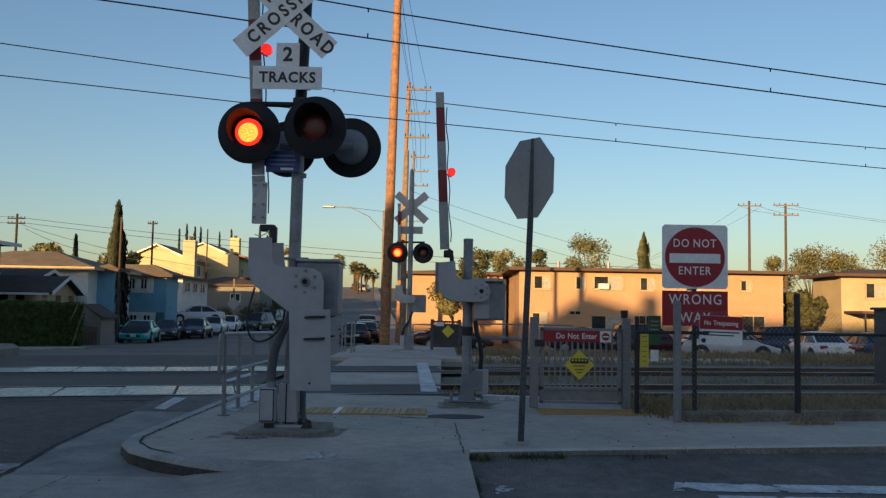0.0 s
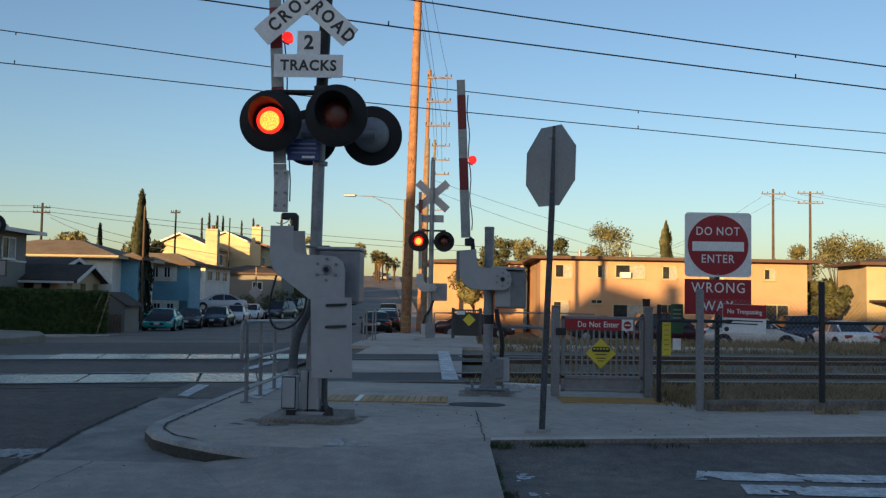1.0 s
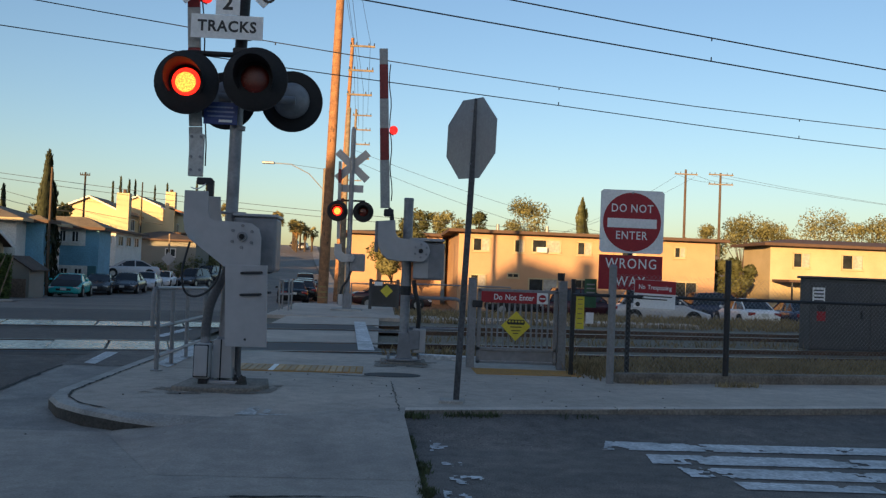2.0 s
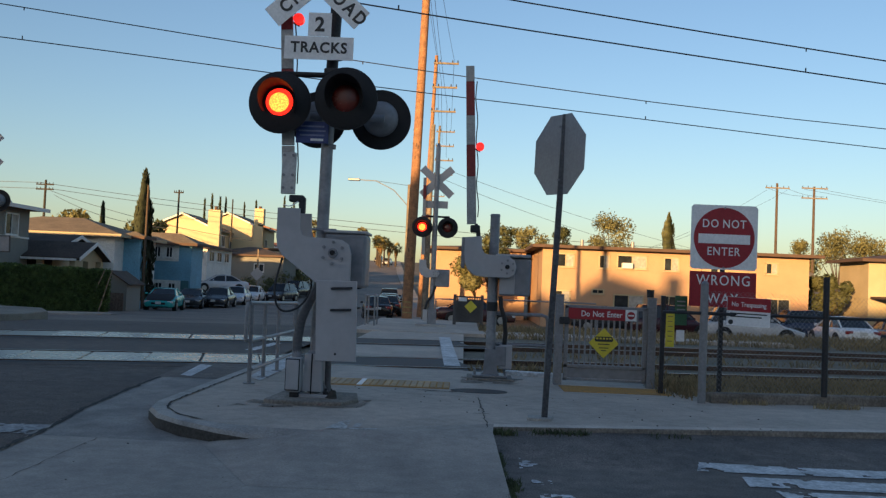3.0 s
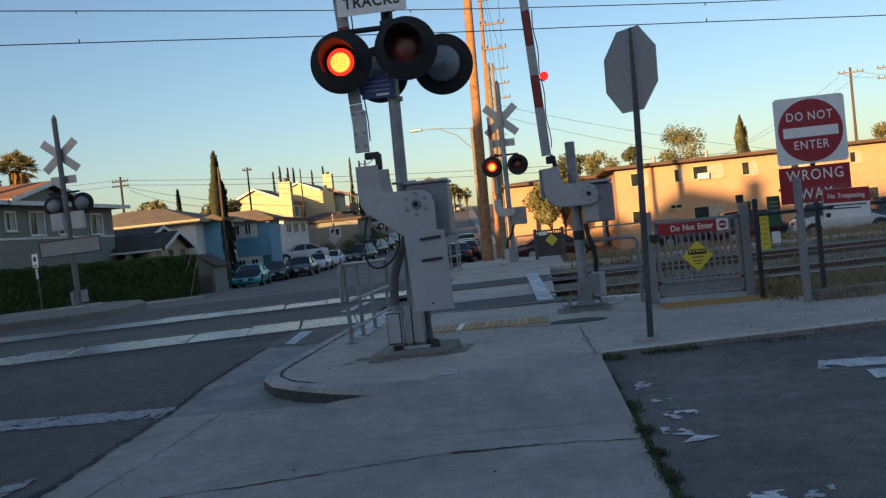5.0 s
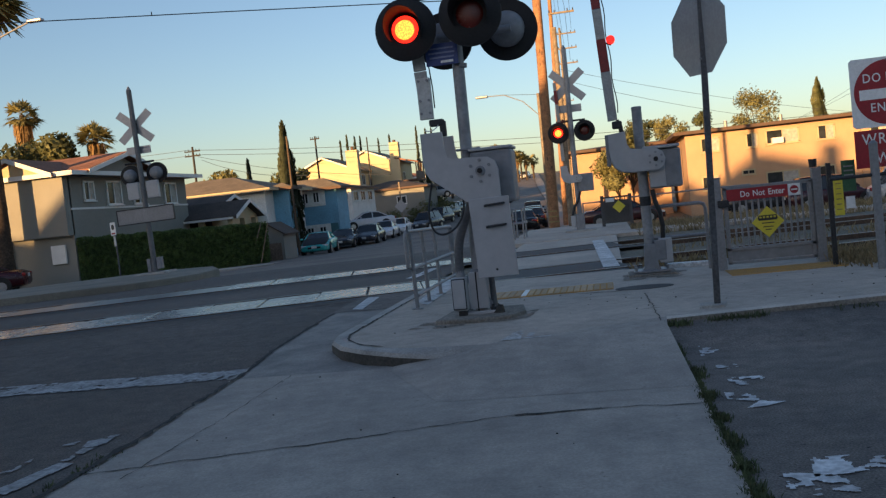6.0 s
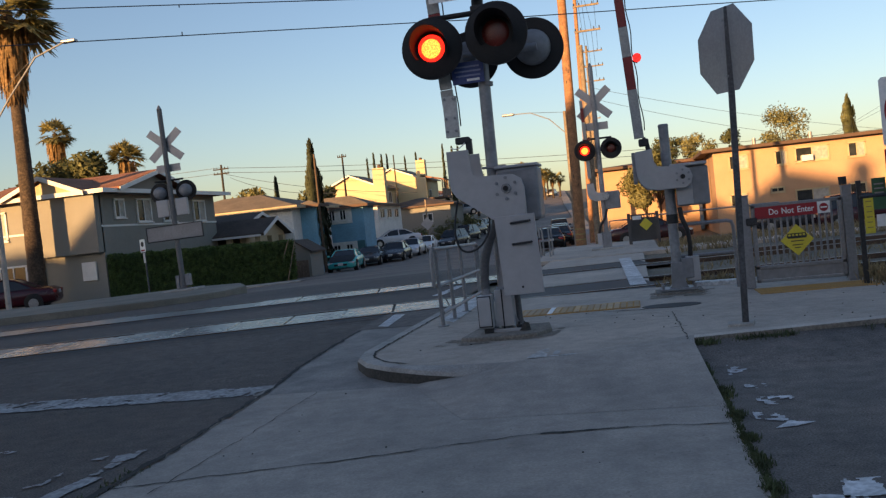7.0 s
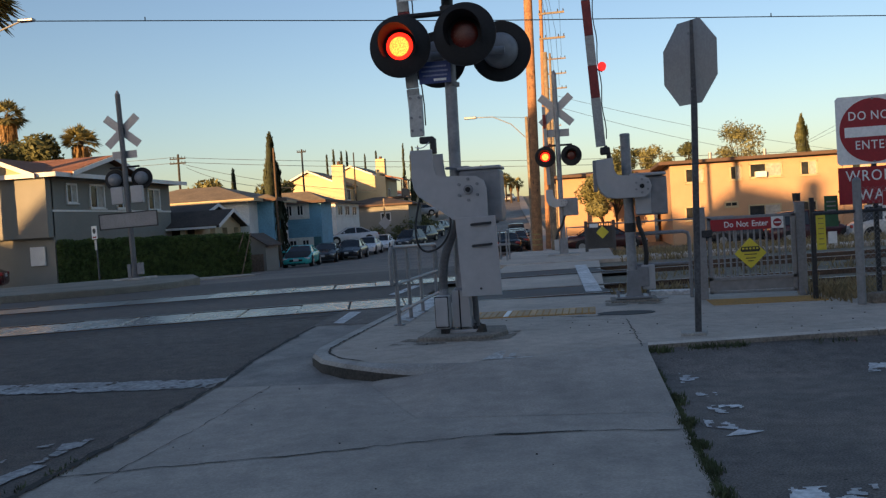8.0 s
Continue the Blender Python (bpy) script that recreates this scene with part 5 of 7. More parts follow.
wood_pole((-4.6, 118.0, 0.6), 14.5, 0.15, (14.0, 12.6), "distant wooden utility pole", 0.1, "woodgrey", 0.9, 0.4)
wood_pole((-1.75, 38.5, -0.45), 8.8, 0.14, (), "shorter dark wooden pole behind the tall one", 0.05, "woodgrey")
wood_pole((31.0, 90.0, 0.0), 13.1, 0.16, (12.6,), "distant utility pole with one cross arm", 0.0, "polebrown", 1.2)
wood_pole((34.7, 90.0, 0.0), 12.9, 0.16, (12.7, 11.7), "distant utility pole with two cross arms", 0.0, "polebrown", 1.3)
wood_pole((-43.5, 90.0, -0.5), 11.0, 0.16, (10.5, 10.0), "distant utility pole with two cross arms and transformer", 0.0, "poledark", 0.9)
wood_pole((-30.3, 92.0, -0.3), 10.5, 0.13, (10.2,), "thin distant utility pole", 0.0, "poledark", 0.5)
wood_pole((-25.4, 95.0, 0.0), 9.7, 0.1, (), "thin bare pole far behind the roofs", 0.0, "poledark", 0.5)
wood_pole((-20.45, 56.0, -0.95), 7.9, 0.09, (), "wooden pole in front of the cypress", 0.0, "polebrown")


def street_lamp(at, h, reach, rise, label):
    s = thing("street_lamp", at, label, "street lamp", "street lamps")
    part("pole", rod((0, 0, -0.3), (0, 0, h), 0.11, 0.075, 14), M["woodgrey"] if h < 7.5 else M["kerb"], s, "tapered pole")
    pts = [(0, 0, h - 1.1), (-reach * 0.3, 0, h - 0.35 + rise * 0.3), (-reach * 0.65, 0, h + rise * 0.8), (-reach, 0, h + rise)]
    arm = part("arm", pipe(pts, 0.035 if h > 7.5 else 0.024, 8), M["galv"], s, "curved lamp arm")
    part("lamp_head", box((-reach - math.copysign(0.22, reach), 0, h + rise), (0.6, 0.24, 0.11), bev=0.03), M["signback"], arm, "flat lamp head", smooth=False)
    part("brace", pipe([(0, 0, h - 0.05), (-reach * 0.7, 0, h + rise * 0.9)], 0.01, 6), M["wire"], s)


street_lamp((-3.0, 44.0, -0.6), 6.9, 2.55, 0.15, "street lamp with curved arm beside the hill street")
street_lamp((-24.1, 30.0, -0.3), 8.0, -3.7, 2.0, "street lamp with long curved arm near the palm")


def overhead(name, track, xs, zs, label):
    """A wire over a track: heights zs at the places xs, straight on beyond them."""
    height = lambda x: float(np.interp(x, xs, zs)) + (min(0.0, x - xs[0]) * (zs[1] - zs[0]) / (xs[1] - xs[0]) + max(0.0, x - xs[-1]) * (zs[-1] - zs[-2]) / (xs[-1] - xs[-2])) * 0.6
    s = thing(name, (0, 0, 0), label, "overhead line", "overhead lines")
    pts = [(x, track_y(x, track), height(x)) for x in np.arange(-60, 92, 1.6)]
    part("wire", pipe(pts, 0.0125 if track == 0 else 0.011, 5), M["wire"], s)
    return s, height


WX = (-10.5, -8.5, -6.6, -4.0, -2.0, 0.0, 3.8, 7.2, 10.6)
for tr, low, high, first, gap in (
        (0, (5.93, 5.90, 5.87, 5.80, 5.705, 5.58, 5.36, 5.175, 5.0), (6.75, 6.63, 6.52, 6.345, 6.195, 6.035, 5.78, 5.58, 5.40), -1.27, 6.9),
        (1, (5.65, 5.645, 5.62, 5.545, 5.465, 5.395, 5.235, 5.08, 4.95), (6.31, 6.26, 6.19, 6.065, 5.955, 5.845, 5.645, 5.515, 5.43), 3.82, 6.2)):
    o, low_z = overhead("contact_wire", tr, WX, low, "dark overhead contact wire above the track")
    m, high_z = overhead("messenger_wire", tr, WX, high, "dark messenger wire above the contact wire")
    for k in range(-3, 4):
        x = first + gap * k
        y = track_y(x, tr)
        part("clip", rod((x, y, low_z(x)), (x, y, low_z(x) + 0.075), 0.012, n=6), M["darkmetal"], o, "small wire clip")
        part("clip", rod((x, y, high_z(x)), (x, y, high_z(x) - 0.055), 0.012, n=6), M["darkmetal"], m, "small wire clip")


def line(a, b, sag, r=0.012, label="thin dark power line between poles"):
    s = thing("power_line", (0, 0, 0), label, "power line", "power lines")
    part("wire", pipe(arc(a, b, sag, 16), r, 5), M["wire"], s)


for dx, z in ((-0.5, 10.2), (0.5, 9.6)):
    line((-43.5 + dx, 90, z), (-3.0 + dx * 0.2, 92, z - 3.1), 0.3, 0.025)
    line((-3.0 + dx * 0.2, 92, z - 3.1), (60, 96, z - 4.0), 0.5, 0.025)
    line((-43.5 + dx, 90, z), (-90, 88, z + 1.5), 0.6, 0.025)
line((-43.0, 90, 9.4), (-19.0, 78, 4.6), 0.5, 0.022)
line((-42.6, 90, 9.0), (-24.0, 70, 5.0), 0.6, 0.022)
for k, dx in enumerate((-0.55, -0.2, 0.25, 0.6)):
    line((-2.3 + dx * 0.5, 34, 16.2 - 0.1 * k), (-2.0 + dx, 60, 16.8 - (k % 3) * 1.6), 0.25, 0.011)
    line((-2.0 + dx, 60, 16.8 - (k % 3) * 1.6), (-2.6 + dx, 86, 16.6 - (k % 3) * 1.4), 0.3, 0.014)
    line((-2.3 + dx * 0.5, 34, 16.2 - 0.1 * k), (-1.2 + dx * 1.4, 4, 16.5), 0.4, 0.008)
line((-2.4, 60, 9.5), (20, 70, 4.6), 0.4, 0.012)
line((-2.4, 60, 8.8), (16, 70, 4.4), 0.4, 0.012)
for dx in (-1.0, 1.0):
    line((31 + dx, 90, 12.6), (34.7 + dx, 90, 11.9), 0.2, 0.015)
    line((34.7 + dx, 90, 12.6), (70, 96, 10.0), 0.4, 0.015)
    line((31 + dx, 90, 12.4), (15, 80, 5.0), 0.5, 0.012)


# ---- houses ----
M.update(
    stucco=mat("stucco_tan", (0.50, 0.315, 0.19), 0.9, var=0.1, fine=30, broad=0.6, bump=0.3, second=(0.44, 0.27, 0.16)),
    stucco2=mat("stucco_cream", (0.50, 0.405, 0.26), 0.9, var=0.1, fine=30, broad=0.6, bump=0.3, second=(0.42, 0.34, 0.21)),
    taupe=mat("stucco_taupe", (0.25, 0.243, 0.215), 0.9, var=0.1, fine=30, broad=0.5, bump=0.3, second=(0.215, 0.208, 0.185)),
    yellowish=mat("stucco_yellow", (0.60, 0.49, 0.30), 0.9, var=0.08, fine=30, broad=0.5, bump=0.2),
    bluewall=mat("blue_boards", (0.18, 0.40, 0.54), 0.8, var=0.12, fine=10, broad=1),
    whitewall=mat("white_boards", (0.78, 0.77, 0.73), 0.8, var=0.1, fine=10, broad=0.8),
    trim=mat("white_trim", (0.76, 0.75, 0.72), 0.7, var=0.08),
    shingle=mat("dark_shingle", (0.095, 0.07, 0.055), 0.95, var=0.25, fine=14, broad=1, bump=0.4),
    shingletan=mat("tan_shingle", (0.23, 0.185, 0.13), 0.95, var=0.22, fine=14, broad=0.8, bump=0.4),
    shinglered=mat("red_brown_shingle", (0.32, 0.14, 0.08), 0.95, var=0.22, fine=14, broad=0.8, bump=0.4),
    fascia=mat("brown_fascia", (0.11, 0.065, 0.045), 0.8, var=0.15),
    glass=mat("window_glass", (0.03, 0.034, 0.038), 0.14, var=0.3, fine=2, broad=0.7, bump=0.0, spec=0.3),
    blind=mat("window_blind", (0.42, 0.40, 0.36), 0.8, var=0.15, fine=6, broad=2, bump=0),
    door=mat("painted_door", (0.05, 0.16, 0.19), 0.6, var=0.1),
    plank=mat("fence_plank", (0.22, 0.15, 0.11), 0.85, var=0.25, fine=12, broad=2),
)


def window(owner, m, w, h, blind=0.0, split=2, mullion=True, ac=False, trim="trim"):
    """A window on a wall that faces -y at m: frame, sill, panes and a part-drawn blind."""
    tf = lambda bm: (bmesh.ops.transform(bm, matrix=m, verts=bm.verts), bm)[1]
    win = part("window", tf(box((0, 0.02, 0), (w, 0.03, h))), M["glass"], owner, "dark glass pane", smooth=False)
    bm = bmesh.new()
    t = 0.09
    for c, s in (((0, -0.02, h / 2), (w + t, 0.07, t)), ((0, -0.02, -h / 2), (w + t, 0.07, t)), ((-w / 2, -0.02, 0), (t, 0.07, h)), ((w / 2, -0.02, 0), (t, 0.07, h))):
        box(c, s, bm)
    if mullion:
        for k in range(1, split):
            box((-w / 2 + w * k / split, -0.01, 0), (0.05, 0.05, h), bm)
    part("window_frame", tf(bm), M[trim], win, "pale window frame", smooth=False)
    if blind:
        part("blind", tf(box((w / 4, 0.0, 0), (w / 2 - 0.04, 0.016, h - 0.06))) if blind < 1 else tf(box((0, 0.0, 0), (w - 0.06, 0.016, h - 0.06))), M["blind"], win, "pale drawn blind", smooth=False)
    part("window_sill", tf(box((0, -0.05, -h / 2 - 0.06), (w + 0.16, 0.12, 0.05))), M[trim], win, smooth=False)
    if ac:
        part("air_conditioner", tf(box((-w * 0.18, -0.2, -h / 2 + 0.17), (0.66, 0.42, 0.36), bev=0.02)), M["trim"], win, "white window air conditioner", smooth=False)


SOUTH = lambda x, y, z: pose(x, y - 0.01, z)
EAST = lambda x, y, z: pose(x + 0.01, y, z, 0, 0, 90)


def roof_hip(x0, x1, y0, y1, z, rise, over, thick=0.14, inset=None):
    """A hipped roof with its eaves as one closed shell."""
    a, b, c, d = x0 - over, x1 + over, y0 - over, y1 + over
    i = min(b - a, d - c) / 2 if inset is None else inset
    bm = bmesh.new()
    lo = [bm.verts.new(v) for v in ((a, c, z), (b, c, z), (b, d, z), (a, d, z))]
    hi = [bm.verts.new((v.co.x, v.co.y, z + thick)) for v in lo]
    if b - a >= d - c:
        r = [bm.verts.new((a + i, (c + d) / 2, z + thick + rise)), bm.verts.new((b - i, (c + d) / 2, z + thick + rise))]
        tops = ((hi[0], hi[1], r[1], r[0]), (hi[1], hi[2], r[1]), (hi[2], hi[3], r[0], r[1]), (hi[3], hi[0], r[0]))
    else:
        r = [bm.verts.new(((a + b) / 2, c + i, z + thick + rise)), bm.verts.new(((a + b) / 2, d - i, z + thick + rise))]
        tops = ((hi[0], hi[1], r[0]), (hi[1], hi[2], r[1], r[0]), (hi[2], hi[3], r[1]), (hi[3], hi[0], r[0], r[1]))
    for f in tops:
        bm.faces.new(f)
    bm.faces.new(lo[::-1])
    for k in range(4):
        bm.faces.new((lo[k - 1], lo[k], hi[k], hi[k - 1]))
    return bm


def roof_gable(x0, x1, y0, y1, z, rise, over, thick=0.14, along="y"):
    """A gabled roof as a bent plate; along: the way its ridge runs."""
    if along == "y":
        xm = (x0 + x1) / 2
        sl = rise / (xm - x0)
        q = [(x0 - over, z - sl * over), (xm, z + rise), (x1 + over, z - sl * over)]
        pts = q + [(p[0], p[1] + thick) for p in q[::-1]]
        return slab(pts, (y0 - over, y1 + over), "y")
    ym = (y0 + y1) / 2
    sl = rise / (ym - y0)
    q = [(y0 - over, z - sl * over), (ym, z + rise), (y1 + over, z - sl * over)]
    pts = q + [(p[0], p[1] + thick) for p in q[::-1]]
    return slab(pts, (x0 - over, x1 + over), "x")


def house(name, ext, z0, z1, wall, roof, roofmat, rise, over, label, south=(), east=(), along="y", fascia="trim", band=None):
    x0, x1, y0, y1 = ext
    s = thing(name, ((x0 + x1) / 2, (y0 + y1) / 2, z0), label, "house", "houses")
    inv = Matrix.Translation((-(x0 + x1) / 2, -(y0 + y1) / 2, -z0))
    loc = lambda bm: (bmesh.ops.transform(bm, matrix=inv, verts=bm.verts), bm)[1]
    if roof == "gable" and along == "y":
        part("wall", loc(slab([(x0, z0 - 0.6), (x1, z0 - 0.6), (x1, z1), ((x0 + x1) / 2, z1 + rise), (x0, z1)], (y0, y1), "y")), M[wall], s, "stucco walls", smooth=False)
    elif roof == "gable":
        part("wall", loc(slab([(y0, z0 - 0.6), (y1, z0 - 0.6), (y1, z1), ((y0 + y1) / 2, z1 + rise), (y0, z1)], (x0, x1), "x")), M[wall], s, "stucco walls", smooth=False)
    else:
        part("wall", loc(box(((x0 + x1) / 2, (y0 + y1) / 2, (z0 + z1 - 0.6) / 2), (x1 - x0, y1 - y0, z1 - z0 + 0.6))), M[wall], s, "stucco walls", smooth=False)
    r = part("roof", loc(roof_hip(x0, x1, y0, y1, z1 + 0.005, rise, over) if roof == "hip" else roof_gable(x0, x1, y0, y1, z1 + 0.02, rise, over, 0.16, along)), M[roofmat], s, "shingled roof", smooth=False)
    if roof == "hip":
        bm = bmesh.new()
        a, b, c, d = x0 - over, x1 + over, y0 - over, y1 + over
        for cc, ss in ((((a + b) / 2, c - 0.012, z1 + 0.06), (b - a + 0.04, 0.02, 0.2)), ((b + 0.012, (c + d) / 2, z1 + 0.06), (0.02, d - c, 0.2)), ((a - 0.012, (c + d) / 2, z1 + 0.06), (0.02, d - c, 0.2))):
            box(cc, ss, bm)
        part("fascia", loc(bm), M[fascia], r, "painted fascia board", smooth=False)
    elif along == "y":
        bm = bmesh.new()
        xm, sl = (x0 + x1) / 2, rise / ((x1 - x0) / 2)
        for sx in (-1, 1):
            q = [(xm, z1 + rise - 0.03), (xm + sx * ((x1 - x0) / 2 + over), z1 - sl * over - 0.03), (xm + sx * ((x1 - x0) / 2 + over), z1 - sl * over + 0.17), (xm, z1 + rise + 0.17)]
            slab(q, (y0 - over - 0.03, y0 - over - 0.003), "y", bm)
        part("bargeboard", loc(bm), M[fascia], r, "pale bargeboard", smooth=False)
    for x, z, w, h, bl, *more in south:
        window(s, inv @ SOUTH(x, y0, z), w, h, bl, *more, trim="stucco2" if "apartment" in name else "trim")
    for y, z, w, h, bl, *more in east:
        window(s, inv @ EAST(x1, y, z), w, h, bl, *more)
    if band:
        for z in band:
            part("trim_band", loc(box(((x0 + x1) / 2, (y0 + y1) / 2, z), (x1 - x0 + 0.06, y1 - y0 + 0.06, 0.09))), M["trim"], s, "pale trim band", smooth=False)
    return s, loc


# grey-beige corner house with the palm
hA, loc = house("corner_house", (-36.0, -23.75, 36.2, 47.5), -0.4, 4.45, "taupe", "hip", "shinglered", 0.8, 0.75, "two-storey taupe stucco house with red-brown shingle roof",
      south=[(-29.4, 3.4, 1.5, 1.3, 0.5), (-28.9, 0.85, 2.1, 1.3, 0.0, 3), (-33.0, 3.4, 1.5, 1.3, 0.5)], east=[(37.75, 3.75, 0.8, 0.85, 0.6), (39.9, 3.65, 1.25, 1.1, 0.6), (42.3, 3.65, 1.2, 1.1, 0.5), (45.6, 3.6, 1.3, 1.1, 0.6)], band=(2.95,))
part("upper_storey", loc(box((-25.3, 36.05, 3.1), (3.1, 0.5, 2.66))), M["taupe"], hA, "projecting upper storey", smooth=False)
part("gable_roof", loc(roof_gable(-28.0, -24.1, 35.45, 40.0, 4.5, 0.78, 0.2, 0.14)), M["shinglered"], hA, "low front gable", smooth=False)
bm = bmesh.new()
for sx in (-1, 1):
    slab([(-26.05, 5.24), (-26.05 + sx * 2.2, 4.36), (-26.05 + sx * 2.2, 4.56), (-26.05, 5.44)], (35.2, 35.24), "y", bm)
part("bargeboard", loc(bm), M["trim"], hA, "pale front bargeboard", smooth=False)
part("side_gable_roof", loc(roof_gable(-31.0, -23.2, 36.9, 43.5, 4.62, 0.86, 0.3, 0.14, "x")), M["shinglered"], hA, "red-brown side gable", smooth=False)
part("side_gable_wall", loc(slab([(37.0, 4.4), (43.4, 4.4), (40.2, 5.4)], (-23.7, -23.3), "x")), M["taupe"], hA, "taupe side gable wall", smooth=False)
bm = bmesh.new()
for sy in (-1, 1):
    slab([(40.2, 5.4), (40.2 + sy * 3.6, 4.46), (40.2 + sy * 3.6, 4.66), (40.2, 5.6)], (-22.88, -22.84), "x", bm)
part("bargeboard", loc(bm), M["trim"], hA, "pale side bargeboard", smooth=False)
part("gable_wall", loc(slab([(-27.9, 4.45), (-24.2, 4.45), (-26.05, 5.2)], (35.5, 35.7))), M["stucco2"], hA, "cream gable wall", smooth=False)
part("meter_cupboard", loc(box((-24.55, 36.12, 0.95), (0.72, 0.1, 0.85), bev=0.02)), M["trim"], hA, "pale meter cupboard", smooth=False)
part("downpipe", loc(rod((-26.9, 36.1, -0.4), (-26.9, 36.1, 2.6), 0.05, n=8)), M["trim"], hA, "white downpipe")
part("roof_vent", loc(rod((-26.2, 41, 4.9), (-26.2, 41, 5.7), 0.07, n=8)), M["galv"], hA)

hB, loc = house("bungalow", (-31.0, -23.4, 48.7, 55.9), -0.8, 2.15, "stucco2", "gable", "shingle", 1.1, 0.45, "low beige bungalow with dark shingle roof and white bargeboards", along="x")
part("porch_roof", loc(roof_gable(-26.5, -20.9, 47.1, 50.8, 2.0, 0.78, 0.3, 0.14, "x")), M["shingle"], hB, "dark porch gable", smooth=False)
part("porch_wall", loc(slab([(47.1, 1.85), (50.8, 1.85), (50.8, 2.0), (48.95, 2.76), (47.1, 2.0)], (-21.15, -21.0), "x")), M["stucco2"], hB, smooth=False)
for x, y0, y1, z, rise, over in ((-20.57, 47.1, 50.8, 2.0, 0.78, 0.3), (-22.92, 48.7, 55.9, 2.17, 1.1, 0.45)):
    ym = (y0 + y1) / 2
    sl = rise / (ym - y0)
    for sy in (-1, 1):
        e = ym + sy * ((y1 - y0) / 2 + over)
        q = [(ym, z + rise - 0.04), (e, z - sl * over - 0.04), (e, z - sl * over + 0.16), (ym, z + rise + 0.16)]
        part("bargeboard", loc(slab(q, (x, x + 0.04), "x")), M["trim"], hB, "white bargeboard", smooth=False)
part("gutter", loc(box((-23.7, 46.78, 1.9), (5.9, 0.06, 0.12))), M["trim"], hB, "white eaves board", smooth=False)
for y in (47.25, 48.95, 50.65):
    part("porch_post", loc(box((-21.1, y, 0.52), (0.3, 0.32, 2.66))), M["stucco2"], hB, "pale porch post", smooth=False)
for x in (-24.6, -22.9):
    part("porch_post", loc(box((x, 47.25, 0.52), (0.3, 0.3, 2.66))), M["stucco2"], hB, "pale porch post", smooth=False)
part("porch_back", loc(box((-24.6, 48.6, 0.6), (3.4, 0.1, 2.6))), M["fascia"], hB, smooth=False)
part("porch_screen", loc(box((-21.1, 49.9, 0.1), (0.1, 1.4, 1.8))), M["fascia"], hB, "dark porch screen", smooth=False)

house("back_house", (-33.0, -22.6, 56.5, 64.0), -0.9, 3.6, "whitewall", "hip", "shingletan", 1.2, 0.6, "white-walled house with low tan hip roof",
      south=[(-24.4, 2.7, 0.7, 0.5, 0.0)], fascia="stucco2")
house("blue_wing", (-22.6, -21.5, 58.0, 59.4), -0.9, 3.6, "bluewall", "hip", "shingletan", 0.35, 0.4, "blue-boarded side wing of a house", fascia="fascia")
hD, loc = house("blue_house", (-28.5, -20.55, 66.0, 68.8), -0.9, 3.55, "bluewall", "hip", "shingletan", 0.8, 0.55, "two-storey blue and white house with tan roof",
      fascia="fascia")
for x, z, w, h in ((-23.1, 3.0, 0.5, 0.8), (-22.2, 3.0, 0.5, 0.8), (-22.9, 0.3, 0.55, 0.8), (-21.9, 0.3, 0.55, 0.8)):
    window(hD, Matrix.Translation((24.525, -67.4, 0.9)) @ SOUTH(x, 65.93, z), w, h, 0.0)
part("white_panel", loc(box((-23.1, 65.97, 2.95), (3.2, 0.05, 1.25))), M["whitewall"], hD, "white upper wall", smooth=False)
part("white_panel", loc(box((-22.4, 65.97, 0.1), (2.9, 0.05, 1.6))), M["whitewall"], hD, "white lower wall", smooth=False)
part("front_door", loc(box((-20.95, 65.93, 0.05), (0.6, 0.06, 1.7))), M["door"], hD, "teal front door", smooth=False)
hE, loc = house("beige_house", (-28.5, -22.3, 76.0, 84.0), -0.8, 3.75, "whitewall", "hip", "shingletan", 0.6, 0.5, "two-storey beige house with brown roof",
      south=[(-24.5, 3.1, 0.5, 0.7, 0.5), (-23.6, 3.1, 0.5, 0.7, 0.5), (-22.8, 3.1, 0.5, 0.7, 0.5), (-24.4, 0.55, 0.5, 0.8, 0), (-23.6, 0.45, 0.5, 1.1, 0), (-22.8, 0.55, 0.5, 0.8, 0)], east=[(77.3, 3.05, 1.5, 0.85, 0), (79.7, 3.05, 1.5, 0.85, 0), (82.2, 3.05, 1.5, 0.85, 0), (77.3, 0.5, 1.4, 0.9, 0), (79.7, 0.35, 1.5, 1.3, 0), (82.2, 0.5, 1.4, 0.9, 0)], fascia="fascia", band=(1.75,))
hF, loc = house("gable_house", (-36.0, -28.6, 100.0, 106.0), 0.5, 6.6, "yellowish", "gable", "shingletan", 1.65, 0.45, "yellow stucco house with broad gable and chimney",
      east=[(103.5, 5.5, 1.4, 1.3, 0), (107, 5.5, 1.4, 1.3, 0)])
part("chimney", loc(box((-28.55, 99.7, 5.0), (1.35, 1.0, 7.6))), M["yellowish"], hF, "tall stucco chimney", smooth=False)
part("chimney_cap", loc(rod((-28.5, 99.7, 8.8), (-28.5, 99.7, 9.2), 0.2, n=8)), M["fascia"], hF)
hG, loc = house("gable_house", (-32.6, -25.5, 107.0, 117.0), 0.5, 7.5, "yellowish", "gable", "shingletan", 1.5, 0.4, "yellow stucco house with steep gable and chimney",
      east=[(109, 5.6, 1.2, 1.2, 0), (112, 5.6, 1.2, 1.2, 0)])
part("chimney", loc(box((-25.15, 106.8, 5.5), (1.1, 1.0, 8.4))), M["yellowish"], hG, "tall stucco chimney", smooth=False)
part("chimney_cap", loc(rod((-25.15, 106.8, 9.6), (-25.15, 106.8, 10.0), 0.2, n=8)), M["fascia"], hG)
part("balcony", loc(box((-23.9, 109, 4.9), (2.6, 5, 0.16))), M["fascia"], hG, "wooden balcony deck", smooth=False)
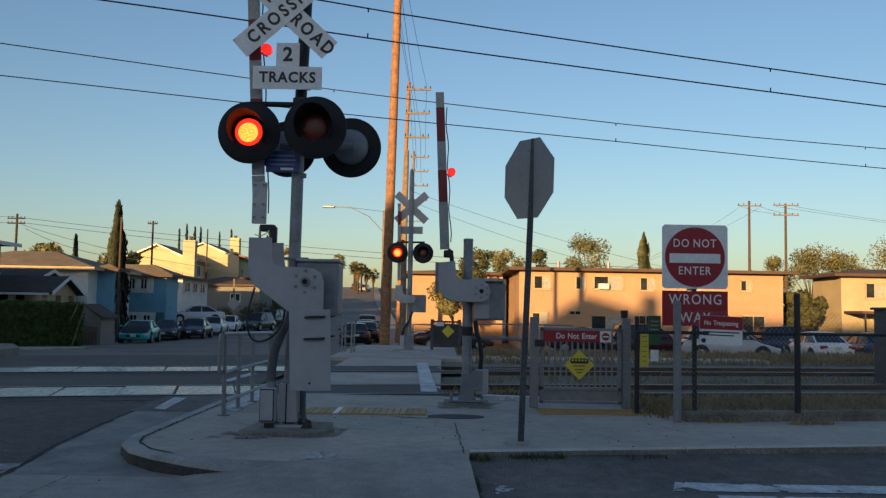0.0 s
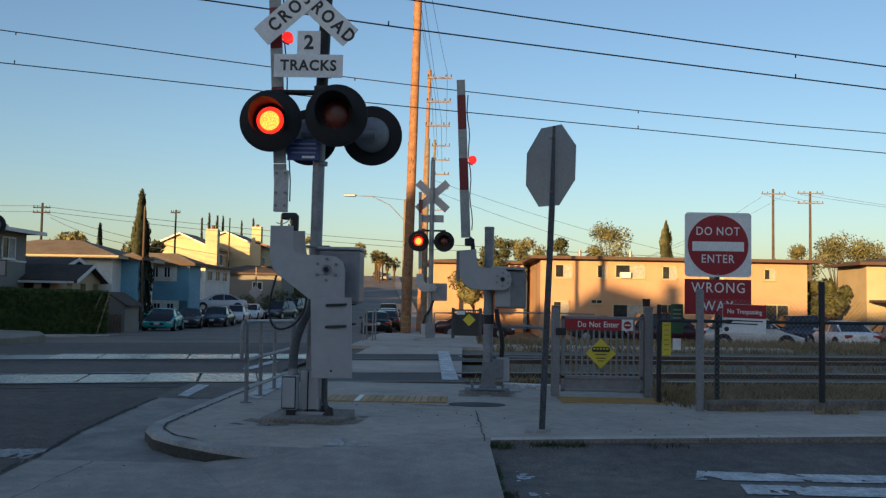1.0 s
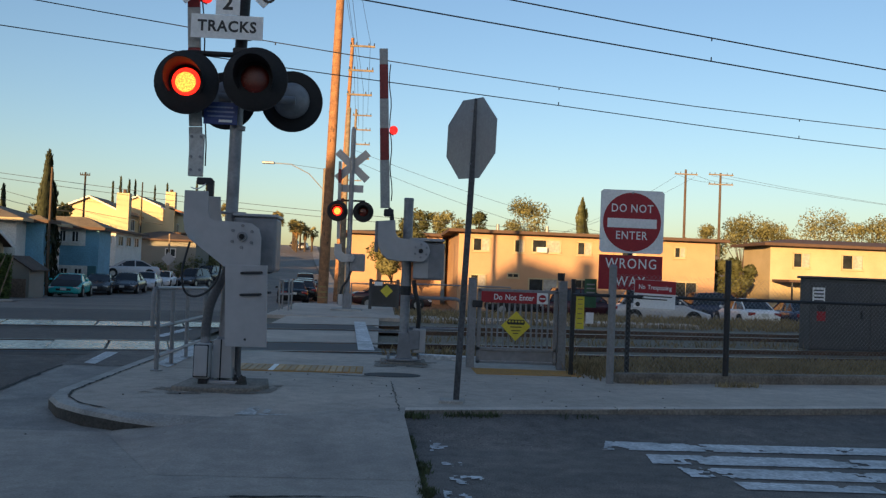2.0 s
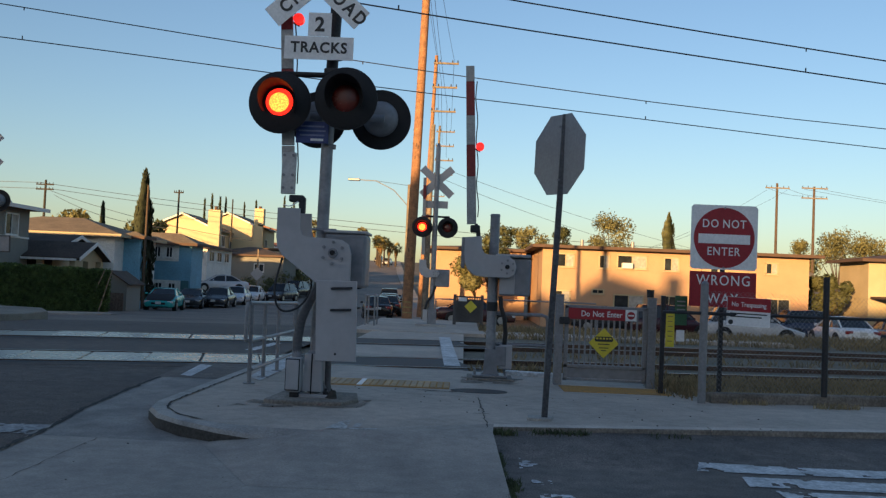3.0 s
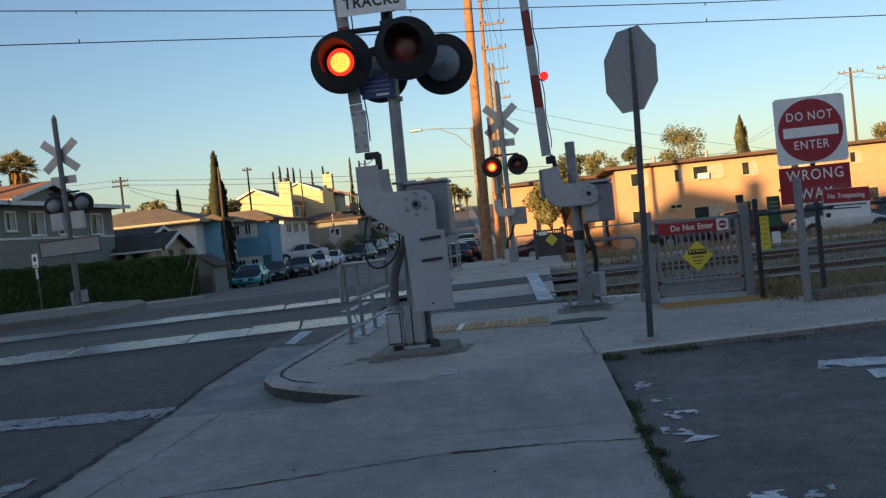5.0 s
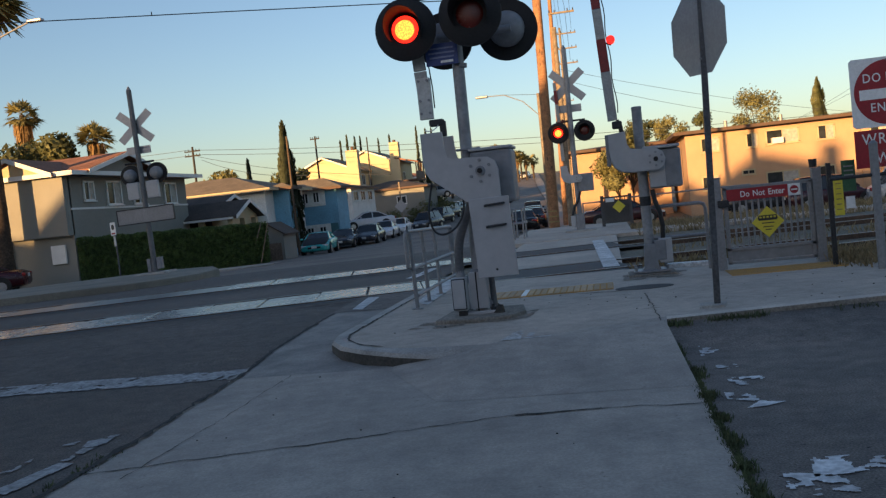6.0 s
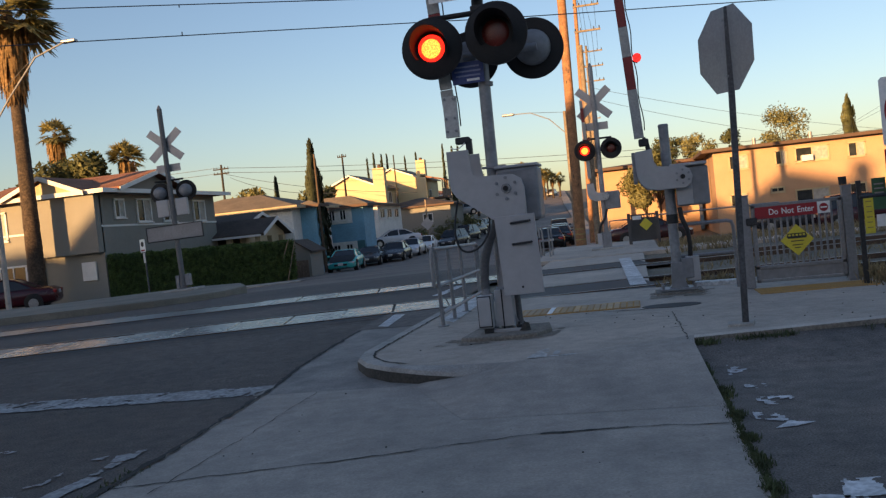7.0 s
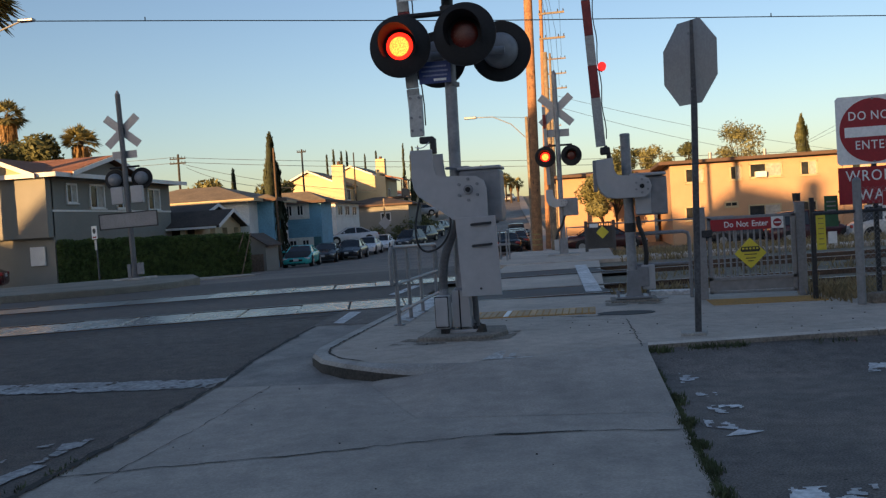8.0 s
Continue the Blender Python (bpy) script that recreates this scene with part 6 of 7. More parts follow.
part("balcony_roof", loc(box((-23.8, 109, 7.4), (3.0, 5.4, 0.18), m=Matrix.Translation((-23.8, 109, 7.4)) @ Matrix.Rotation(radians(14), 4, "Y") @ Matrix.Translation((23.8, -109, -7.4)))), M["shinglered"], hG, "sloping red-brown balcony roof", smooth=False)
for k in range(5):
    part("balcony_post", loc(box((-22.7, 106.8 + k * 1.1, 6.0), (0.14, 0.14, 2.4))), M["plank"], hG, smooth=False)
part("balcony_rail", loc(box((-22.7, 109, 5.5), (0.08, 5, 0.9))), M["plank"], hG, smooth=False)
house("low_house", (-27.0, -19.0, 92.0, 99.0), 0.0, 3.6, "taupe", "hip", "shingle", 0.9, 0.5, "low house with dark hip roof",
      south=[(-21.5, 2.4, 1.0, 0.8, 0)], fascia="fascia")
house("hill_house", (-33.0, -26.5, 134.0, 144.0), 1.0, 6.0, "stucco2", "hip", "shinglered", 0.8, 0.5, "far hillside house with balcony", south=[(-29.5, 4.6, 1.2, 1.0, 0)])
house("hill_house", (-42.0, -34.0, 118.0, 130.0), 1.0, 7.5, "yellowish", "hip", "shingletan", 0.9, 0.5, "far hillside house with tan roof", south=[(-38, 6, 1.2, 1.0, 0)])


def shed():
    s = thing("garden_shed", (-18.85, 46.8, -0.8), "small grey garden shed beside the hedge", "shed")
    part("wall", slab([(-0.9, -0.2), (0.9, -0.2), (0.9, 1.55), (0.0, 2.1), (-0.9, 1.55)], (0.0, 2.0)), M["taupe"], s, smooth=False)
    part("roof", roof_gable(-0.9, 0.9, 0.0, 2.0, 1.57, 0.57, 0.2, 0.08), M["shingle"], s, smooth=False)
    for k in range(6):
        part("fence_board", box((0.1 + 0.16 * k, -0.6, 0.4), (0.15, 0.05, 1.3)), M["plank"], s, smooth=False)
    part("gate_post", box((0.0, -0.6, 0.5), (0.14, 0.14, 1.5)), M["stucco2"], s, smooth=False)


shed()


def apartment():
    x0, x1, y0, y1, z0, z1 = 4.95, 22.15, 58.0, 70.0, -0.95, 4.15
    S = [(6.45, 3.35, 1.1, 0.85, 0.5), (8.95, 3.35, 0.65, 0.85, 0.5), (10.75, 3.4, 1.9, 0.85, 0.5, 2, True, True), (13.3, 3.35, 0.95, 0.85, 0.5), (16.3, 3.35, 1.0, 0.85, 0.5), (19.75, 3.35, 0.75, 0.7, 0.5),
         (6.3, 0.95, 1.0, 0.85, 0.5), (8.6, 1.4, 0.75, 0.28, 0.0), (10.6, 0.75, 1.9, 1.0, 0.5), (13.2, 0.85, 0.9, 0.9, 0.0), (17.0, 0.7, 1.0, 1.2, 0.0), (20.2, 0.75, 1.5, 1.3, 0.0)]
    s, loc = house("apartment_block", (x0, x1, y0, y1), z0, z1, "stucco", "hip", "fascia", 0.35, 0.7, "two-storey tan stucco apartment block with brown eaves", south=S, fascia="fascia")
    part("drain_pipe", loc(rod((15.2, y0 - 0.06, -1), (15.2, y0 - 0.06, 4.1), 0.05, n=8)), M["stucco"], s)
    part("wall_lamp", loc(box((15.1, y0 - 0.12, 1.75), (0.3, 0.2, 0.15))), M["darkmetal"], s, smooth=False)
    for x in (8, 11.5, 17):
        part("roof_vent", loc(rod((x, 62, 4.3), (x, 62, 4.95), 0.12, n=8)), M["galv"], s)
    s2, loc = house("apartment_block", (-2.5, 4.4, 66.0, 76.0), -0.9, 4.1, "stucco", "hip", "fascia", 0.35, 0.7, "tan stucco apartment wing set further back", south=[(2.6, 3.3, 1.1, 0.9, 0.5), (0.2, 3.3, 1.1, 0.9, 0.5)], fascia="fascia")
    s3, loc = house("apartment_block", (26.4, 42.0, 59.0, 63.5), -0.95, 4.15, "stucco2", "hip", "fascia", 0.45, 0.7, "cream two-storey apartment block beyond the car park", south=[(28.6, 3.2, 1.2, 1.0, 0.5), (32.2, 3.2, 1.5, 1.0, 0.5), (36.5, 3.2, 1.5, 1.0, 0.5), (30.4, 0.9, 1.4, 1.1, 0), (34.5, 0.6, 2.2, 1.6, 0)], fascia="fascia")
    part("carport_roof", loc(box((30.5, 57.6, 1.75), (8.0, 2.6, 0.16))), M["fascia"], s3, "flat carport roof", smooth=False)
    for x in (26.8, 29.2, 31.8, 34.3):
        part("carport_post", loc(rod((x, 56.5, -1), (x, 56.5, 1.7), 0.06, n=8)), M["darkmetal"], s3)
    part("yard_fence", loc(box((24.2, 63.0, 0.4), (4.0, 0.1, 2.4))), M["plank"], s3, "dark board fence across the yard", smooth=False)
    house("yard_house", (22.6, 30.0, 78.0, 84.0), -0.8, 3.4, "stucco2", "gable", "shingletan", 0.9, 0.4, "low cream house at the end of the yard", along="x")


apartment()
# unseen houses added across the street behind the view to shadow the crossing
house("unseen_house", (-9.6, 2.4, -27.0, -15.0), 0.0, 6.8, "taupe", "gable", "shingle", 2.2, 0.5, "unseen two-storey house across the corner", along="x")
house("unseen_house", (5.8, 20.2, -38.0, -24.0), 0.0, 6.8, "stucco2", "gable", "shingletan", 2.4, 0.5, "unseen two-storey house down the street", along="y")
house("unseen_house", (-23.0, -9.6, -28.0, -18.0), 0.0, 9.0, "stucco", "gable", "shingle", 2.0, 0.5, "long unseen shadow-casting house beside the tracks", along="x")
house("unseen_house", (-32.8, -23.4, -29.0, -19.0), 0.0, 8.7, "stucco2", "gable", "shingle", 2.0, 0.5, "tall unseen shadow-casting house beside the tracks", along="x")
tall, loc = house("unseen_house", (-36.8, -26.8, -41.0, -31.0), 0.0, 10.3, "taupe", "gable", "shingle", 3.2, 0.5, "tall unseen gabled house in the second row, casting shadow", along="y")
# added chimney stands in for a tree top that shades the apartment wall
part("chimney", loc(box((-27.9, -31.5, 6.9), (0.85, 0.85, 13.9))), M["taupe"], tall, "tall unseen chimney in place of a tree top", smooth=False)
house("unseen_house", (-54.6, -47.8, -33.0, -27.0), 0.0, 9.6, "taupe", "gable", "shingle", 3.0, 0.3, "steep unseen gabled house further along the tracks, casting shadow", along="y")
house("unseen_house", (-70.0, -60.6, -31.0, -24.0), 0.0, 7.8, "stucco2", "hip", "shingletan", 1.0, 0.4, "unseen low-roofed house further along the tracks, casting shadow")
house("unseen_house", (-60.0, -55.0, -31.0, -25.0), 0.0, 9.3, "stucco", "hip", "shingle", 0.7, 0.3, "small unseen flat-roofed house further along the tracks, casting shadow")
house("unseen_house", (-47.0, -33.4, -27.5, -21.0), 0.0, 10.0, "taupe", "gable", "shingle", 1.4, 0.3, "unseen shadow-casting house between the taller ones beside the tracks", along="x")
# unseen too, added on the left to shade the beige house's wall
house("unseen_house", (-48.5, -43.3, 40.5, 46.0), -0.4, 7.4, "stucco", "gable", "shingle", 1.5, 0.3, "narrow unseen shadow-casting house next to the corner house", along="x")
house("unseen_house", (14.0, 32.0, -34.0, -22.0), 0.0, 6.0, "stucco2", "hip", "shingletan", 2.0, 0.5, "unseen house behind the corner street")


# ---- plants ----
M.update(
    leaf=mat("tree_leaf", (0.19, 0.19, 0.08), 0.75, var=0.3, fine=3, broad=0.6, bump=0, second=(0.05, 0.065, 0.022)),
    leafdry=mat("olive_leaf", (0.29, 0.275, 0.115), 0.8, var=0.3, fine=3, broad=0.6, bump=0, second=(0.16, 0.155, 0.06)),
    hedgeleaf=mat("hedge_leaf", (0.125, 0.175, 0.05), 0.7, var=0.35, fine=5, broad=1.2, bump=0, second=(0.075, 0.12, 0.035)),
    cypleaf=mat("cypress_leaf", (0.045, 0.055, 0.025), 0.85, var=0.3, fine=5, broad=1, bump=0, second=(0.028, 0.035, 0.016)),
    frond=mat("palm_frond", (0.33, 0.295, 0.115), 0.7, var=0.3, fine=5, broad=1, bump=0),
    deadfrond=mat("dead_frond", (0.36, 0.23, 0.10), 0.9, var=0.3, fine=6, broad=1, bump=0, second=(0.19, 0.115, 0.05)),
    bark=mat("bark", (0.10, 0.07, 0.05), 0.95, var=0.3, fine=15, broad=2, bump=0.6),
    palmbark=mat("palm_bark", (0.075, 0.052, 0.036), 0.95, var=0.35, fine=12, broad=3, bump=0.7),
)


def thin_leaf(m):
    """Lets some light through thin leaves."""
    nt = m.node_tree
    b, out = nt.nodes["Principled BSDF"], nt.nodes["Material Output"]
    tr, mix = nt.nodes.new("ShaderNodeBsdfTranslucent"), nt.nodes.new("ShaderNodeMixShader")
    nt.links.new(b.inputs["Base Color"].links[0].from_socket, tr.inputs["Color"])
    mix.inputs["Fac"].default_value = 0.4
    nt.links.new(b.outputs["BSDF"], mix.inputs[1])
    nt.links.new(tr.outputs["BSDF"], mix.inputs[2])
    nt.links.new(mix.outputs["Shader"], out.inputs["Surface"])


for key in ("leaf", "leafdry", "frond", "deadfrond", "hedgeleaf"):
    thin_leaf(M[key])


def leaf_cloud(verts, faces, rng, c, r, n, size, flat=1.0):
    """Small leaf clumps scattered through an uneven ball."""
    for _ in range(n):
        d = Vector((rng.gauss(0, 1), rng.gauss(0, 1), rng.gauss(0, 1) * flat)).normalized()
        p = Vector(c) + d * r * (rng.random() ** 0.4)
        u = Vector((rng.uniform(-1, 1), rng.uniform(-1, 1), rng.uniform(-1, 1))).normalized()
        v = u.cross(d if abs(u.dot(d)) < 0.95 else Vector((0, 0, 1))).normalized()
        s = size * rng.uniform(0.6, 1.4)
        k = len(verts)
        verts += [p - u * s, p + v * s * 0.55, p + u * s, p - v * s * 0.55]
        faces.append((k, k + 1, k + 2, k + 3))


def mesh_part(name, verts, faces, material, owner, label="", kind=""):
    me = bpy.data.meshes.new(name)
    me.from_pydata([tuple(v) for v in verts], [], faces)
    me.materials.append(material)
    ob = new(name, me)
    ob.parent = owner
    return tagged(ob, label, kind=kind)


def leafy_tree(at, h, r, seed, material, label, size=0.28, n=1500, trunk=0.35, squash=0.8):
    rng = random.Random(seed)
    s = thing("tree", at, label, "tree", "trees")
    bm = bmesh.new()
    rod((0, 0, -0.3), (0.1, 0, h * trunk), 0.05 * h * 0.35, 0.03 * h * 0.35, 9, bm)
    verts, faces = [], []
    blobs = []
    for k in range(11):
        a = rng.uniform(0, 6.28)
        d = r * rng.uniform(0.2, 0.75)
        z = h * (trunk + (1 - trunk) * rng.uniform(0.2, 0.9))
        blobs.append(((math.cos(a) * d, math.sin(a) * d, z), r * rng.uniform(0.28, 0.5)))
        rod((0.1, 0, h * trunk * 0.9), blobs[-1][0], 0.022 * h * 0.3, 0.008 * h * 0.3, 6, bm)
    part("trunk", bm, M["bark"], s, "brown forked trunk")
    blobs.append(((0, 0, h * 0.93 - r * 0.2), r * 0.35))
    for c, br in blobs:
        leaf_cloud(verts, faces, rng, c, br, n // len(blobs), size, squash)
    mesh_part("crown", verts, faces, M[material], s, "uneven leafy crown", "stuff")
    return s


def cypress(at, h, r, seed, label, material="cypleaf", n=2600):
    rng = random.Random(seed)
    s = thing("cypress_tree", at, label, "tree", "trees")
    part("trunk", rod((0, 0, -0.3), (0, 0, h * 0.85), r * 0.18, r * 0.05, 9), M["bark"], s)
    verts, faces = [], []
    for _ in range(n):
        t = rng.random() ** 0.85
        rr = r * (1 - t) ** 0.62 * min(1, 0.35 + t * 6) * (1 + 0.18 * math.sin(t * 19 + seed))
        a = rng.uniform(0, 6.28)
        p = Vector((math.cos(a) * rr * rng.uniform(0.45, 1.05), math.sin(a) * rr * rng.uniform(0.45, 1.05), h * (0.03 + 0.97 * t)))
        up = Vector((rng.gauss(0, 0.22), rng.gauss(0, 0.22), 1)).normalized() * h * 0.028 * rng.uniform(0.6, 1.5)
        side = Vector((-math.sin(a + 0.6), math.cos(a + 0.6), 0)) * h * 0.009 * rng.uniform(0.7, 1.4)
        k = len(verts)
        verts += [p - up, p + side, p + up, p - side]
        faces.append((k, k + 1, k + 2, k + 3))
    mesh_part("foliage", verts, faces, M[material], s, "dense upright foliage", "stuff")


def palm(at, h, r, seed, label, trunk_r=0.3, skirt=2.5, leaning=0.0, n=46, shag=0.35):
    rng = random.Random(seed)
    s = thing("palm_tree", at, label, "palm tree", "palm trees")
    bm = bmesh.new()
    pts = 14
    for k in range(pts):
        a, b = k / pts, (k + 1) / pts
        f = lambda t: (leaning * t * t, 0, -0.3 + (h + 0.3) * t)
        w = lambda t: trunk_r * (1.25 - 0.5 * t + 0.35 * max(0, 0.12 - t) * 4)
        rod(f(a), f(b), w(a) * 1.03, w(b) * 0.98, 12, bm, caps=False)
    part("trunk", bm, M["palmbark"], s, "tall ringed trunk")
    top = Vector((leaning, 0, h))

    def fronds(count, up, length, droop, seedk):
        verts, faces = [], []
        for k in range(count):
            a = rng.uniform(0, 6.28)
            e = radians(rng.uniform(*up))
            d = Vector((math.cos(a) * math.cos(e), math.sin(a) * math.cos(e), math.sin(e)))
            L = length * rng.uniform(0.8, 1.1)
            hub = top + d * L * 0.5 - Vector((0, 0, droop * 0.25 * L * 0.5))
            k0 = len(verts)
            side = d.cross(Vector((0, 0, 1))).normalized()
            verts += [top + side * 0.03, top - side * 0.03, hub]
            faces.append((k0, k0 + 1, k0 + 2))
            nrm = side.cross(d)
            for j in range(17):
                t = radians(-95 + 190 * j / 16)
                q = (d * math.cos(t) + side * math.sin(t)).normalized()
                tip = hub + q * L * 0.5 * rng.uniform(0.85, 1.05) + nrm * rng.uniform(-0.08, 0.08) * L - Vector((0, 0, droop * 0.2 * L * rng.uniform(0.5, 1.3)))
                w = q.cross(nrm).normalized() * L * 0.05
                k0 = len(verts)
                mid = hub.lerp(tip, 0.55)
                verts += [hub, mid + w, tip, mid - w]
                faces.append((k0, k0 + 1, k0 + 2, k0 + 3))
        return verts, faces

    v, f = fronds(n, (-32, 78), r, 0.9, 1)
    mesh_part("crown", v, f, M["frond"], s, "fan-shaped green fronds", "stuff")
    v, f = [], []
    for _ in range(int(520 * skirt / 2.5)):
        a, t = rng.uniform(0, 6.28), rng.random()
        rr = trunk_r * 0.9 + shag * (1 - t) ** 0.4 * rng.uniform(0.5, 1.15)
        p = Vector((leaning + math.cos(a) * rr, math.sin(a) * rr, h - 0.35 - skirt * t))
        w = Vector((-math.sin(a), math.cos(a), 0)) * 0.07
        q = p + Vector((math.cos(a) * rng.uniform(-0.15, 0.15), math.sin(a) * rng.uniform(-0.15, 0.15), -rng.uniform(0.5, 1.2)))
        k0 = len(v)
        v += [p - w, p + w, q + w * 0.4, q - w * 0.4]
        f.append((k0, k0 + 1, k0 + 2, k0 + 3))
    mesh_part("dead_skirt", v, f, M["deadfrond"], s, "hanging skirt of dry brown fronds", "stuff")


palm((-26.15, 34.6, -0.4), 13.1, 2.4, 3, "tall palm with shaggy brown skirt before the corner house", 0.31, 3.0, 0.0, 46, 0.5)
palm((-43.7, 62.0, -0.9), 12.6, 1.75, 4, "fan palm behind the corner house", 0.26, 1.9, 0.0, 34, 0.5)
palm((-37.8, 62.0, -0.9), 10.1, 1.85, 5, "lower fan palm behind the corner house", 0.26, 1.7, 0.0, 36, 0.45)
for k, (x, y, h) in enumerate(((-23.7, 200, 7.5), (-20.2, 205, 5.6), (-18.8, 195, 5.2), (-21.6, 215, 6.0), (-17.4, 200, 4.6), (-26.0, 150, 8.0), (-22.4, 190, 6.6), (-19.4, 210, 5.6), (-16.2, 205, 4.4))):
    palm((x, y, ground_z(y)), h, 2.0, 20 + k, "distant palm on the hill street", 0.2, 1.0, 0, 26, 0.25)
cypress((-21.75, 59.0, -0.95), 9.1, 1.05, 1, "tall narrow dark cypress beside the street")
cypress((-34.5, 83.0, -0.5), 8.3, 0.65, 2, "small narrow cypress behind the roofs")
for k, x in enumerate((-35.6, -34.9, -34.2, -33.5, -33.0, -30.7, -28.6, -25.0, -24.2, -23.5, -22.9)):
    cypress((x, 119.0 + (k % 3), 0.7), 10.9 + 0.5 * math.sin(k * 2.1) + 0.3 * (k % 2), 0.36, 40 + k, "slim cypress in a row behind the gable houses", n=420)
leafy_tree((-37.5, 84.0, -0.5), 7.8, 2.6, 7, "leafdry", "broad olive-green tree behind the roofs")
leafy_tree((-31.0, 86.0, -0.5), 6.9, 2.6, 8, "leaf", "dark bushy tree behind the roofs")
leafy_tree((-41.9, 60.0, -0.9), 10.6, 4.4, 9, "leaf", "wide dark tree behind the corner house", 0.24, 5200)
for k, (x, y, h, r, mt) in enumerate(((3.9, 95, 8.6, 2.0, "leaf"), (6.9, 96, 8.8, 2.4, "leafdry"), (9.6, 94, 8.4, 1.9, "leaf"), (15.4, 95, 10.0, 3.0, "leafdry"), (39.6, 96, 9.6, 3.6, "leafdry"), (44.4, 97, 9.0, 3.0, "leafdry"), (36.0, 97, 8.0, 2.2, "leafdry"), (49.5, 98, 9.8, 4.0, "leafdry"), (54.0, 96, 9.6, 3.6, "leafdry"), (0.6, 61, 4.6, 1.7, "leafdry"), (25.3, 74, 5.4, 2.0, "leafdry"), (24.4, 60.5, 3.9, 1.5, "leaf"), (23.2, 61.5, 2.6, 1.0, "leaf"), (1.6, 64.0, 6.2, 1.7, "leaf"))):
    leafy_tree((x, y, ground_z(y)), h - ground_z(y) * 0.3, r, 60 + k, mt, "olive-green tree behind the apartment blocks" if y > 70 else "low tree beside the apartment wing", 0.125, 4200)
cypress((21.4, 95, 0.0), 10.0, 1.5, 80, "dark conical tree behind the apartment block", "leaf", 1500)


def hedge():
    rng = random.Random(12)
    a, b, w, h = Vector((-23.6, 36.2, -0.45)), Vector((-17.7, 44.0, -0.62)), 1.3, 2.0
    s = thing("hedge", a, "long clipped dark green hedge beside the pavement", "hedge")
    d = (b - a)
    n = Vector((d.y, -d.x, 0)).normalized()
    core = bmesh.new()
    q = [Vector((0, 0, 0)) - n * 0.0, d - n * 0.0, d - n * w, -n * w]
    slab([(p.x, p.y) for p in [q[0] - n * 0.12, q[1] - n * 0.12, q[2] + n * 0.12, q[3] + n * 0.12]], (-0.3, h - 0.12), "z", core)
    part("core", core, M["hedgeleaf"], s, smooth=False)
    verts, faces = [], []
    for _ in range(24000):
        t, kind = rng.random(), rng.random()
        z = rng.uniform(0.02, h)
        if kind < 0.62:
            p = d * t + Vector((0, 0, z)) - n * rng.uniform(-0.05, 0.14)
        elif kind < 0.92:
            p = d * t - n * rng.uniform(0, w) + Vector((0, 0, h + rng.uniform(-0.14, 0.07) + 0.04 * math.sin(t * 40)))
        else:
            p = d * rng.choice((0.0, 1.0)) - n * rng.uniform(0, w) + Vector((rng.uniform(-0.06, 0.06), 0, z))
        u = Vector((rng.uniform(-1, 1), rng.uniform(-1, 1), rng.uniform(-1, 1))).normalized() * 0.05
        v = u.cross(Vector((rng.uniform(-1, 1), rng.uniform(-1, 1), rng.uniform(-1, 1)))).normalized() * 0.032
        k = len(verts)
        verts += [p - u, p + v, p + u, p - v]
        faces.append((k, k + 1, k + 2, k + 3))
    mesh_part("leaves", verts, faces, M["hedgeleaf"], s, "small dense leaves", "stuff")
    for k in range(2):
        part("leaning_plank", box((0, 0, 0), (0.045, 0.04, 2.3), m=Matrix.Translation(d + Vector((-0.55 + 0.5 * k, -0.55, 0.95))) @ Matrix.Rotation(radians(22 - 6 * k), 4, "Y")), M["woodgrey"], s, "leaning weathered plank", smooth=False)


hedge()


def blades(name, label, areas, n, h, material, seed, wide=0.012, tuft=0.08):
    """Tufts of thin bent grass blades over patches (x0, x1, y0, y1, z), sheared along the tracks."""
    rng = random.Random(seed)
    verts, faces = [], []
    for x0, x1, y0, y1, z, share in areas:
        for _ in range(int(n * share / 5)):
            cx, cy = rng.uniform(x0, x1), rng.uniform(y0, y1)
            cy += 0.19 * (cx - x0)
            for _ in range(5):
                x, y = cx + rng.gauss(0, tuft), cy + rng.gauss(0, tuft)
                L = h * rng.uniform(0.35, 1.1)
                a = rng.uniform(0, 6.28)
                lean = L * rng.uniform(0.1, 0.7)
                sx, sy = -math.sin(a) * wide, math.cos(a) * wide
                k = len(verts)
                verts += [(x - sx, y - sy, z), (x + sx, y + sy, z), (x + math.cos(a) * lean * 0.4 + sx * 0.7, y + math.sin(a) * lean * 0.4 + sy * 0.7, z + L * 0.6), (x + math.cos(a) * lean, y + math.sin(a) * lean, z + L)]
                faces += [(k, k + 1, k + 2), (k, k + 2, k + 3)]
    me = bpy.data.meshes.new(name)
    me.from_pydata(verts, [], faces)
    me.materials.append(M[material])
    tagged(new(name, me), label, "grass", "", "stuff")


blades("dry_grass", "tall dry straw-coloured grass along the tracks", [(2.75, 16, 10.6, 12.6, 0.0, 0.40), (0.6, 16, 16.0, 17.3, 0.0, 0.03), (0.5, 20, 22.4, 28.0, 0.05, 0.34), (2.5, 2.8, 10.5, 12.0, 0.1, 0.006), (0.2, 3, 13.0, 13.4, 0.05, 0.02), (1.0, 30, 29, 36, -0.3, 0.13)], 38000, 0.22, "drygrass", 31)
blades("dry_grass", "pale straw-coloured grass between fence and tracks", [(2.9, 10.5, 10.75, 13.1, 0.0, 0.7), (3.2, 9.5, 11.8, 13.0, 0.02, 0.3)], 26000, 0.23, "straw", 39, 0.007, 0.1)
blades("dry_grass", "short dry weeds along the foot of the fence kerb", [(3.0, 3.5, 10.22, 10.27, P, 0.2), (4.0, 4.5, 10.22, 10.26, P, 0.5), (6.4, 7.6, 10.22, 10.26, P, 0.3)], 520, 0.07, "straw", 40, 0.005, 0.03)
